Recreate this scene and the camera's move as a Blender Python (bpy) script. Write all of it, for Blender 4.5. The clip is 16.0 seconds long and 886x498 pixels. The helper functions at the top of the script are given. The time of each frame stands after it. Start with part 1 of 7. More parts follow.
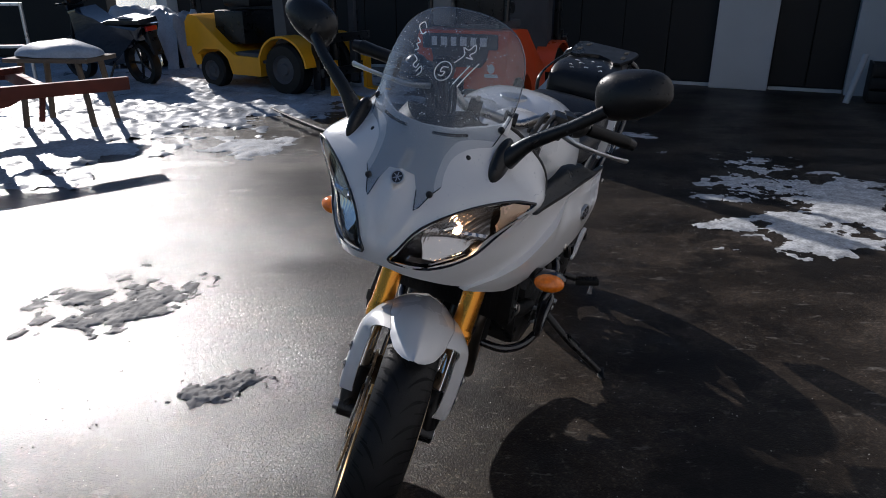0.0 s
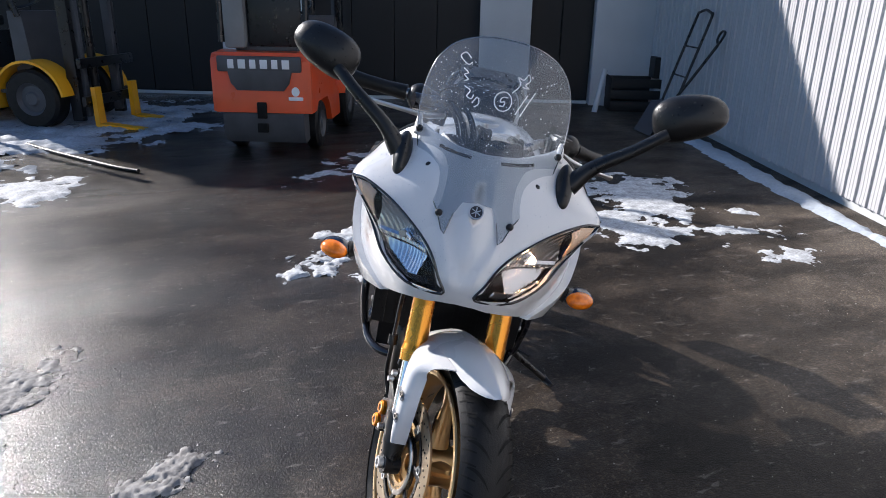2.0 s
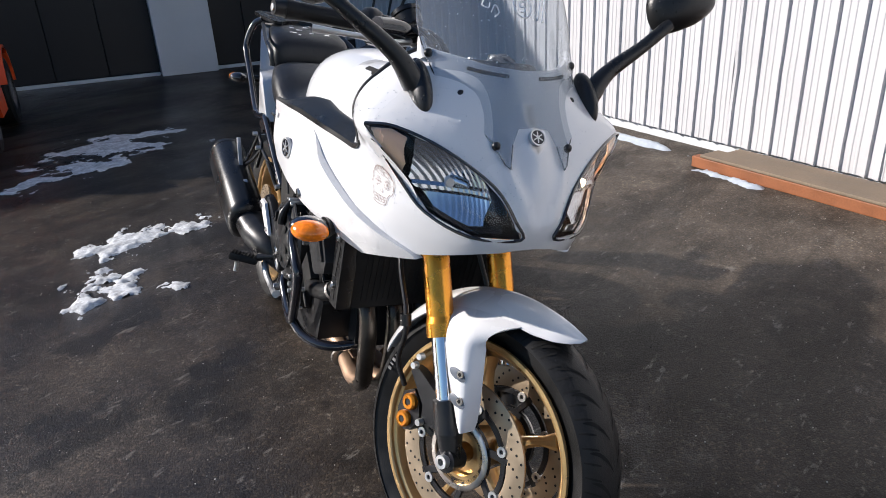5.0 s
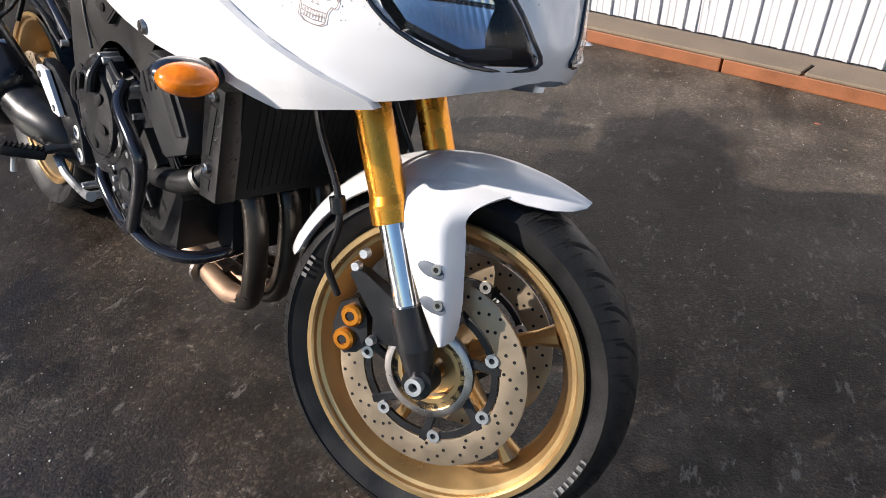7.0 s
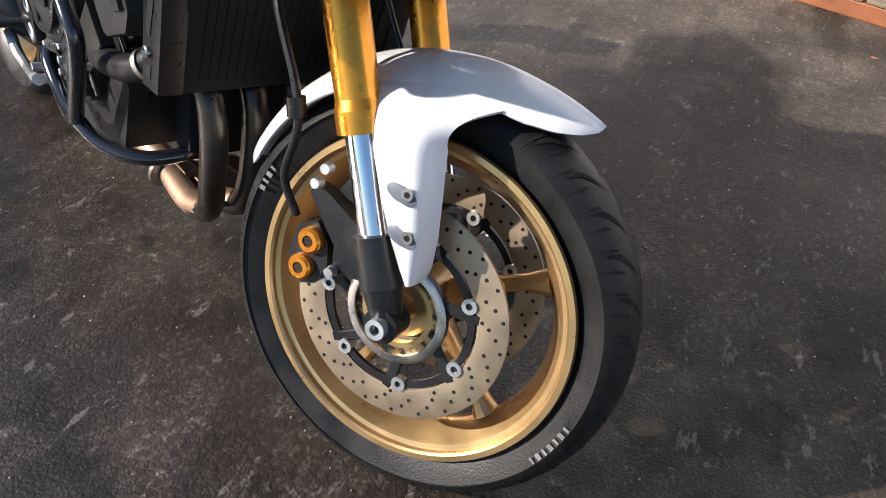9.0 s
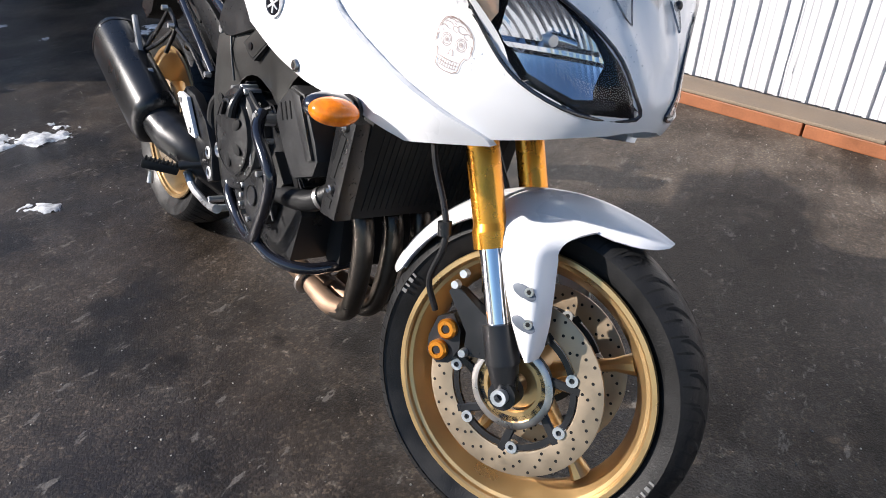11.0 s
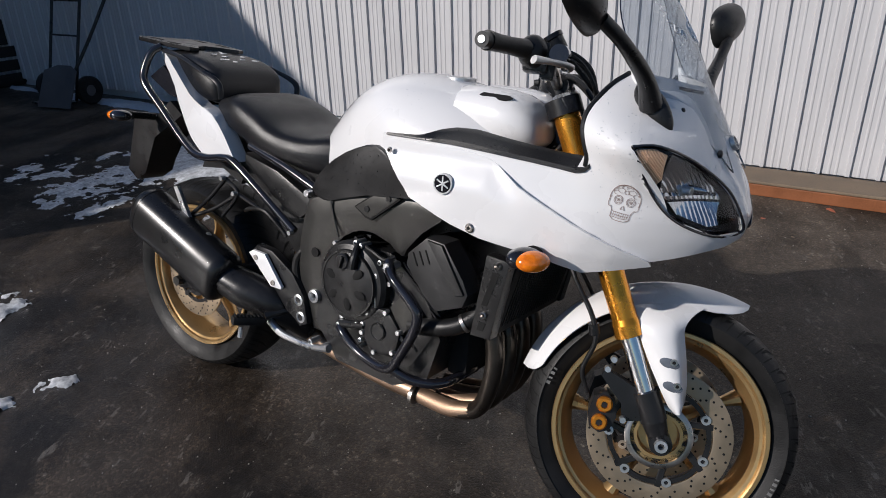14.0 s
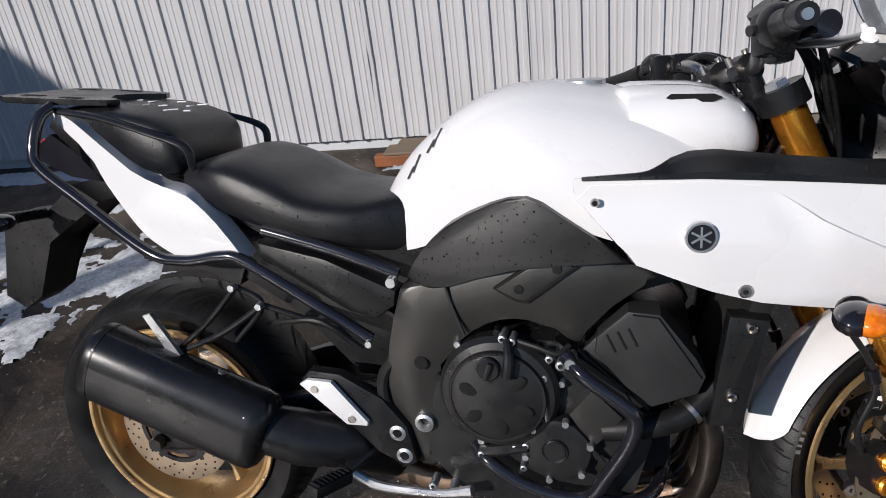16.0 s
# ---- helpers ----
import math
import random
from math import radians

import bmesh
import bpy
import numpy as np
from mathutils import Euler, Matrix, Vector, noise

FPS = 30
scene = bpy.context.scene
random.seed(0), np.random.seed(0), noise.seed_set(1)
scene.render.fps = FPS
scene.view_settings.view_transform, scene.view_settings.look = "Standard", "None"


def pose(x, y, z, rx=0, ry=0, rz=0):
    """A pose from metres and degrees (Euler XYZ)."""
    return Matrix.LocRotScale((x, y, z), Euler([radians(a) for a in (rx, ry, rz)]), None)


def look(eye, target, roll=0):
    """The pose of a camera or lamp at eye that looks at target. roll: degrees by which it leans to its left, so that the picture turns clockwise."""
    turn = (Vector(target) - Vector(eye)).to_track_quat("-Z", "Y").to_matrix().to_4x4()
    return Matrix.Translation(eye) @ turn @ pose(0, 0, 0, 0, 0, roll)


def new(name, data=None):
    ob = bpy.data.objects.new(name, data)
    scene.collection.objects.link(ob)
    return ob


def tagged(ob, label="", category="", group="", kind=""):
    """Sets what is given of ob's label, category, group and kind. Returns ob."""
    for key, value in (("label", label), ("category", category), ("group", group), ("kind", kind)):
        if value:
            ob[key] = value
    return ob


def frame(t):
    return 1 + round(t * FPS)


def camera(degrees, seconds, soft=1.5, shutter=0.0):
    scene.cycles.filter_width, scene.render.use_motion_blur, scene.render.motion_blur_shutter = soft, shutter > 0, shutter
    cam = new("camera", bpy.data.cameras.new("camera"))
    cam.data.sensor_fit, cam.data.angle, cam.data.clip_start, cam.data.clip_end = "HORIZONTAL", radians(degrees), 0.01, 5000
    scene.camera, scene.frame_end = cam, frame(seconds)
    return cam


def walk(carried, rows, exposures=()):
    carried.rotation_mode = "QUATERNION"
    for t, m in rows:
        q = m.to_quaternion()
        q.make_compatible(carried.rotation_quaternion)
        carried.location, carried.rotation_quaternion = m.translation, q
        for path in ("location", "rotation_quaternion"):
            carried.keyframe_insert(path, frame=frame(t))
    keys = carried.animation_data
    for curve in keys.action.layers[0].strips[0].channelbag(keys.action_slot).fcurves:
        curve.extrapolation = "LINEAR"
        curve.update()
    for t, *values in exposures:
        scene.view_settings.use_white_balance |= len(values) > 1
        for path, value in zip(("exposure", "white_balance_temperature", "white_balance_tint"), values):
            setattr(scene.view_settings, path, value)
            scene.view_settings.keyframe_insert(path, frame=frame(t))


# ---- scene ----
cam = camera(65.6, 16.0, 0.9)
PATH = [
    (0, (0.046, -0.035, 1.305), (0.063, 1.826, 0.572), -0.1),
    (0.5, (-0.103, -0.028, 1.325), (0.07, 1.83, 0.608), -0.3),
    (1, (-0.292, 0.059, 1.316), (0.09, 1.899, 0.63), -2.2),
    (1.5, (-0.442, 0.123, 1.32), (0.119, 1.909, 0.616), -0.9),
    (2, (-0.591, 0.153, 1.319), (0.133, 1.888, 0.639), 1.0),
    (2.5, (-0.75, 0.179, 1.316), (0.164, 1.817, 0.622), -0.9),
    (3, (-0.842, 0.284, 1.285), (0.212, 1.824, 0.567), -2.0),
    (3.5, (-0.934, 0.394, 1.261), (0.255, 1.796, 0.473), -3.1),
    (3.7, (-0.966, 0.424, 1.259), (0.242, 1.808, 0.468), -3.1),
    (5.8, (-1.01, 0.928, 1.16), (0.505, 1.901, 0.29), -2.3),
    (6, (-1.01, 0.972, 1.141), (0.522, 1.885, 0.237), -1.8),
    (6.5, (-0.974, 1.091, 1.096), (0.629, 1.794, 0.127), -0.7),
    (7, (-0.885, 1.145, 1.028), (0.699, 1.704, -0.058), 0.7),
    (7.5, (-0.77, 1.165, 0.973), (0.738, 1.671, -0.239), 2.0),
    (8, (-0.723, 1.158, 0.943), (0.726, 1.683, -0.332), 4.4),
    (8.2, (-0.714, 1.16, 0.938), (0.714, 1.692, -0.357), 4.4),
    (10.3, (-0.881, 1.116, 1.015), (0.638, 1.77, -0.11), 2.6),
    (10.5, (-0.922, 1.122, 1.034), (0.625, 1.799, -0.037), 2.7),
    (11, (-1.016, 1.152, 1.061), (0.559, 1.9, 0.082), 2.2),
    (11.5, (-1.022, 1.236, 1.096), (0.614, 1.923, 0.174), -0.3),
    (12, (-1.062, 1.281, 1.171), (0.68, 1.836, 0.36), 0.0),
    (12.5, (-1.229, 1.315, 1.225), (0.561, 1.759, 0.45), -0.2),
    (13, (-1.39, 1.359, 1.272), (0.435, 1.709, 0.535), 0.2),
    (13.5, (-1.42, 1.48, 1.293), (0.422, 1.756, 0.562), 0.5),
    (14, (-1.418, 1.682, 1.305), (0.383, 1.976, 0.488), -1.7),
    (14.5, (-1.401, 1.925, 1.311), (0.406, 2.123, 0.476), -5.4),
    (15, (-1.33, 2.113, 1.31), (0.476, 2.16, 0.452), -6.1),
    (15.2, (-1.249, 2.173, 1.317), (0.545, 2.157, 0.435), -6.2),
    (15.5, (-1.113, 2.235, 1.307), (0.679, 2.138, 0.424), -8.5),
    (16, (-0.876, 2.373, 1.3), (0.892, 2.081, 0.413), -7.1),
]
EXPO = [(0, -0.4), (1, 0.10), (1.5, 0.30), (2, 0.66), (2.5, 0.86), (3.5, 0.84), (6, 0.48), (7, 0.72), (8, 0.95), (10.5, 0.98), (12.5, 0.28), (13.5, -0.28), (14.2, -0.25), (15, -0.15), (16, -0.20)]
walk(cam, [(t, look(eye, target, roll)) for t, eye, target, roll in PATH], [(t, e + 0.10, float(np.interp(t, [0, 2, 4, 8, 12, 16], [5850, 5850, 5950, 6250, 5950, 5950])), 14) for t, e in EXPO])

# ---- world and light ----
SUN_AZ, SUN_EL = 121.5, 26.5
world = bpy.data.worlds.new("sky")
scene.world = world
world.use_nodes = True
wn, wl = world.node_tree.nodes, world.node_tree.links
wn.clear()
sky = wn.new("ShaderNodeTexSky")
sky.sky_type, sky.sun_disc = "NISHITA", False
sky.air_density, sky.ozone_density, sky.dust_density = 1.25, 4.0, 0.1
sky.sun_elevation, sky.sun_rotation = radians(SUN_EL), radians(90 - SUN_AZ)
bg = wn.new("ShaderNodeBackground")
bg.inputs["Strength"].default_value = 0.072
wl.new(sky.outputs[0], bg.inputs[0])
wl.new(bg.outputs[0], wn.new("ShaderNodeOutputWorld").inputs[0])
sun_data = bpy.data.lights.new("sun", "SUN")
sun_data.energy, sun_data.angle, sun_data.color = 5.0, radians(0.6), (1.0, 0.905, 0.77)
sun = new("sun", sun_data)
ca, sa, ce, se = math.cos(radians(SUN_AZ)), math.sin(radians(SUN_AZ)), math.cos(radians(SUN_EL)), math.sin(radians(SUN_EL))
sun.matrix_world = look((ca * ce * 30, sa * ce * 30, se * 30), (0, 0, 0))


# ---- materials ----
def mat(name, color, rough=0.5, metal=0.0, var=0.15, scale=8.0, bump=0.0, bscale=120.0, coat=0.0, rvar=0.12, fine=0.0,
        trans=0.0, ior=1.45, emit=None, power=0.0, drops=0.0):
    """Principled surface with variation at two scales in colour, gloss and relief."""
    m = bpy.data.materials.new(name)
    m.use_nodes = True
    n, l = m.node_tree.nodes, m.node_tree.links
    b = n["Principled BSDF"]
    tc = n.new("ShaderNodeTexCoord")
    big, small = n.new("ShaderNodeTexNoise"), n.new("ShaderNodeTexNoise")
    big.inputs["Scale"].default_value, big.inputs["Detail"].default_value = scale, 5
    small.inputs["Scale"].default_value, small.inputs["Detail"].default_value = bscale, 3
    l.new(tc.outputs["Object"], big.inputs["Vector"])
    l.new(tc.outputs["Object"], small.inputs["Vector"])
    ramp = n.new("ShaderNodeValToRGB")
    lo, hi = [max(c * (1 - var), 0) for c in color], [min(c * (1 + var), 1) for c in color]
    ramp.color_ramp.elements[0].position, ramp.color_ramp.elements[1].position = 0.3, 0.7
    ramp.color_ramp.elements[0].color, ramp.color_ramp.elements[1].color = (*lo, 1), (*hi, 1)
    if fine > 0:
        mix = n.new("ShaderNodeMix")
        mix.inputs[0].default_value = fine
        l.new(big.outputs[0], mix.inputs[2])
        l.new(small.outputs[0], mix.inputs[3])
        l.new(mix.outputs[0], ramp.inputs[0])
    else:
        l.new(big.outputs[0], ramp.inputs[0])
    l.new(ramp.outputs[0], b.inputs["Base Color"])
    mr = n.new("ShaderNodeMapRange")
    mr.inputs[1].default_value, mr.inputs[2].default_value = 0.3, 0.7
    mr.inputs[3].default_value, mr.inputs[4].default_value = max(rough - rvar, 0.02), min(rough + rvar, 1)
    l.new(big.outputs[0], mr.inputs[0])
    l.new(mr.outputs[0], b.inputs["Roughness"])
    b.inputs["Metallic"].default_value = metal
    b.inputs["Coat Weight"].default_value = coat
    b.inputs["Coat Roughness"].default_value = 0.04
    b.inputs["Transmission Weight"].default_value = trans
    b.inputs["IOR"].default_value = ior
    if bump > 0:
        bp = n.new("ShaderNodeBump")
        bp.inputs["Strength"].default_value, bp.inputs["Distance"].default_value = bump, 0.002
        l.new(small.outputs[0], bp.inputs["Height"])
        l.new(bp.outputs[0], b.inputs["Normal"])
    if drops > 0:
        # beads of melt water, scattered cell by cell
        cell, tone, near = n.new("ShaderNodeTexVoronoi"), n.new("ShaderNodeSeparateColor"), n.new("ShaderNodeMapRange")
        cell.inputs["Scale"].default_value = drops
        l.new(tc.outputs["Object"], cell.inputs["Vector"])
        l.new(cell.outputs["Color"], tone.inputs[0])
        size = n.new("ShaderNodeMapRange")
        size.inputs[1].default_value, size.inputs[2].default_value = 0.60, 1.0
        size.inputs[3].default_value, size.inputs[4].default_value = 0.0, 0.36
        l.new(tone.outputs[0], size.inputs[0])
        gap = n.new("ShaderNodeMath")
        gap.operation = "SUBTRACT"
        l.new(size.outputs[0], gap.inputs[0])
        l.new(cell.outputs["Distance"], gap.inputs[1])
        near.inputs[1].default_value, near.inputs[2].default_value = 0.0, 0.16
        l.new(gap.outputs[0], near.inputs[0])
        bead = n.new("ShaderNodeBump")
        bead.inputs["Strength"].default_value, bead.inputs["Distance"].default_value = 0.9, 0.0016
        l.new(near.outputs[0], bead.inputs["Height"])
        if bump > 0:
            l.new(bp.outputs[0], bead.inputs["Normal"])
        l.new(bead.outputs[0], b.inputs["Normal"])
        dull = n.new("ShaderNodeMapRange")
        dull.inputs[3].default_value, dull.inputs[4].default_value = 1.0, 0.25
        l.new(near.outputs[0], dull.inputs[0])
        wetr = n.new("ShaderNodeMath")
        wetr.operation = "MULTIPLY"
        l.new(mr.outputs[0], wetr.inputs[0])
        l.new(dull.outputs[0], wetr.inputs[1])
        l.new(wetr.outputs[0], b.inputs["Roughness"])
    if emit:
        b.inputs["Emission Color"].default_value = (*emit, 1)
        b.inputs["Emission Strength"].default_value = power
    return m


WHITE = mat("pearl_white_paint", (0.74, 0.74, 0.745), 0.28, 0.0, 0.015, 3, 0.0, 900, 1.0, 0.05)
GOLD = mat("gold_anodised", (0.84, 0.35, 0.035), 0.26, 0.9, 0.05, 20, 0.05, 300, 0.3, 0.05)
RIM = mat("gold_rim_paint", (0.56, 0.37, 0.165), 0.33, 0.85, 0.08, 12, 0.05, 400, 0.4, 0.08)
ORANGE = mat("orange_anodised", (0.85, 0.30, 0.025), 0.28, 0.85, 0.05, 20, 0.05, 300, 0.3, 0.05)
CHROME = mat("chrome", (0.8, 0.81, 0.83), 0.09, 1.0, 0.02, 10, 0, 100, 0, 0.04)
STEEL = mat("brushed_steel", (0.48, 0.45, 0.42), 0.32, 1.0, 0.12, 30, 0.1, 400, 0, 0.1)
DISC = mat("disc_steel", (0.36, 0.285, 0.20), 0.42, 0.8, 0.12, 25, 0.1, 500, 0, 0.08)
ALU = mat("cast_aluminium", (0.62, 0.63, 0.64), 0.35, 0.9, 0.08, 20, 0.15, 250, 0, 0.1)
HEEL = mat("bright_anodised_plate", (0.80, 0.80, 0.81), 0.48, 0.35, 0.05, 20, 0.05, 400, 0, 0.08)
BLACK = mat("black_satin_metal", (0.010, 0.010, 0.011), 0.32, 0.0, 0.3, 14, 0.04, 700, 0.0, 0.1)
SATINB = mat("black_silencer_enamel", (0.010, 0.010, 0.0105), 0.30, 0.0, 0.2, 9, 0.05, 900, 0.25, 0.05)
GLOSSB = mat("black_gloss_paint", (0.012, 0.012, 0.016), 0.18, 0.0, 0.2, 10, 0.0, 500, 0.8, 0.06)
PLAST = mat("black_plastic", (0.010, 0.010, 0.0105), 0.36, 0.0, 0.25, 9, 0.14, 1100, 0.0, 0.1, drops=190)
GREYP = mat("charcoal_painted_frame", (0.060, 0.059, 0.056), 0.37, 0.65, 0.10, 8, 0.06, 600, 0.0, 0.07)
HEADC = mat("grey_black_head_cover", (0.022, 0.022, 0.0225), 0.38, 0.0, 0.15, 9, 0.1, 900)
DARKCAST = mat("dark_cast_engine", (0.013, 0.013, 0.0135), 0.33, 0.0, 0.25, 16, 0.16, 500, 0, 0.12)
RUBBER = mat("tyre_rubber", (0.012, 0.012, 0.0122), 0.44, 0.0, 0.35, 18, 0.3, 350, 0, 0.12)
RUBBER.node_tree.nodes["Principled BSDF"].inputs["Specular IOR Level"].default_value = 0.28
SEAT = mat("black_vinyl", (0.009, 0.009, 0.010), 0.36, 0.0, 0.2, 12, 0.22, 900, 0, 0.08, drops=210)
AMBER = mat("amber_lens", (0.93, 0.20, 0.004), 0.16, 0.0, 0.30, 75, 0.25, 160, 0.5, 0.04)
REDL = mat("red_lens", (0.5, 0.02, 0.01), 0.15, 0.0, 0.05, 30, 0.2, 250, 0.6, 0.04)
HEADERS = mat("heat_stained_steel", (0.080, 0.070, 0.060), 0.36, 0.9, 0.4, 10, 0.15, 300, 0, 0.1)
COLLECT = mat("tan_exhaust_steel", (0.36, 0.25, 0.175), 0.48, 0.9, 0.25, 9, 0.2, 250, 0, 0.1)
REFLECT = mat("headlight_reflector", (0.66, 0.67, 0.70), 0.13, 1.0, 0.03, 20, 0.0, 60, 0, 0.03)
SATINR = mat("lit_reflector", (0.60, 0.60, 0.61), 0.22, 1.0, 0.05, 20, 0.3, 60, 0, 0.05)
LIT = mat("headlight_bulb", (1, 0.8, 0.55), 0.3, emit=(1, 0.55, 0.25), power=70)
LOGO = mat("printed_dark_grey", (0.05, 0.045, 0.05), 0.5, 0.0, 0.1)
BROWNPRINT = mat("brown_print", (0.25, 0.18, 0.16), 0.5, 0.0, 0.1)
MARKER = mat("white_paint_marker", (0.75, 0.76, 0.78), 0.5, 0.0, 0.1)
GLASSM = mat("mirror_glass", (0.7, 0.72, 0.75), 0.03, 1.0, 0.02)
SNOW = mat("packed_snow", (0.40, 0.44, 0.49), 0.5, 0.0, 0.22, 6, 0.9, 45, 0, 0.15, fine=0.5)
THIN = mat("thin_wet_snow", (0.46, 0.475, 0.49), 0.7, 0.0, 0.62, 16, 0.9, 70, 0, 0.2, fine=0.45)
TRODDEN = mat("trodden_snow", (0.33, 0.36, 0.40), 0.42, 0.0, 0.62, 2.6, 1.0, 40, 0, 0.2, fine=0.38)
SLUSH = mat("grey_dirty_slush", (0.26, 0.25, 0.24), 0.75, 0.0, 0.55, 9, 1.0, 60, 0, 0.2, fine=0.5)
SHEET = mat("white_coated_steel_sheet", (0.50, 0.50, 0.51), 0.42, 0.0, 0.06, 1.3, 0.06, 14, 0, 0.08)
WOOD = mat("weathered_timber", (0.17, 0.128, 0.088), 0.7, 0.0, 0.3, 6, 0.5, 120, 0, 0.1, fine=0.4)
REDWOOD = mat("rust_red_painted_board", (0.225, 0.080, 0.030), 0.6, 0.0, 0.3, 7, 0.4, 120, 0, 0.1, fine=0.3)
RUST = mat("rusty_red_steel", (0.14, 0.035, 0.022), 0.6, 0.1, 0.4, 5, 0.4, 90, 0, 0.15)
FKRED = mat("orange_red_paint", (0.70, 0.085, 0.018), 0.34, 0.0, 0.08, 4, 0.05, 200, 0.3, 0.08)
FKYEL = mat("yellow_machine_paint", (0.85, 0.40, 0.010), 0.36, 0.0, 0.08, 4, 0.05, 200, 0.2, 0.08)
FKGREY = mat("dark_grey_counterweight", (0.07, 0.072, 0.08), 0.5, 0.0, 0.2, 5, 0.2, 90, 0, 0.1)
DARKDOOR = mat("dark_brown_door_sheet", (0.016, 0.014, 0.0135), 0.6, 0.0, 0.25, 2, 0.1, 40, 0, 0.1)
OLDWALL = mat("grey_rendered_wall", (0.42, 0.43, 0.44), 0.7, 0.0, 0.15, 1.2, 0.3, 30)
CONCRETE = mat("mid_grey_paint", (0.20, 0.21, 0.22), 0.55, 0.0, 0.12, 4, 0.1, 60)
PANEL = mat("pale_wall_panel", (0.54, 0.56, 0.58), 0.5, 0.0, 0.07, 1.5, 0.08, 30, 0, 0.08)


def glass(name, color, rough=0.02, film=0.0):
    """Thin clear sheet: mostly see-through, with a true glossy skin."""
    m = bpy.data.materials.new(name)
    m.use_nodes = True
    n, l = m.node_tree.nodes, m.node_tree.links
    n.clear()
    out, mx = n.new("ShaderNodeOutputMaterial"), n.new("ShaderNodeMixShader")
    tr, gl, fr = n.new("ShaderNodeBsdfTransparent"), n.new("ShaderNodeBsdfGlossy"), n.new("ShaderNodeLayerWeight")
    po, ma = n.new("ShaderNodeMath"), n.new("ShaderNodeMath")
    po.operation, po.inputs[1].default_value = "POWER", 4.0
    ma.operation, ma.inputs[1].default_value, ma.inputs[2].default_value = "MULTIPLY_ADD", 0.75, 0.035
    tr.inputs[0].default_value = (*color, 1)
    gl.inputs["Roughness"].default_value = rough
    l.new(fr.outputs["Facing"], po.inputs[0])
    l.new(po.outputs[0], ma.inputs[0])
    l.new(ma.outputs[0], mx.inputs[0])
    l.new(tr.outputs[0], mx.inputs[1])
    l.new(gl.outputs[0], mx.inputs[2])
    # pale diffuse veil: sky haze put into the colour, along with dirt and drops
    di, m2 = n.new("ShaderNodeBsdfDiffuse"), n.new("ShaderNodeMixShader")
    di.inputs[0].default_value, m2.inputs[0].default_value = (0.62, 0.64, 0.67, 1), film
    l.new(mx.outputs[0], m2.inputs[1])
    l.new(di.outputs[0], m2.inputs[2])
    l.new(m2.outputs[0], out.inputs[0])
    return m


SCREEN = glass("smoked_clear_screen", (0.82, 0.85, 0.88), 0.03, 0.11)
LENS = glass("headlight_lens", (0.93, 0.94, 0.95))


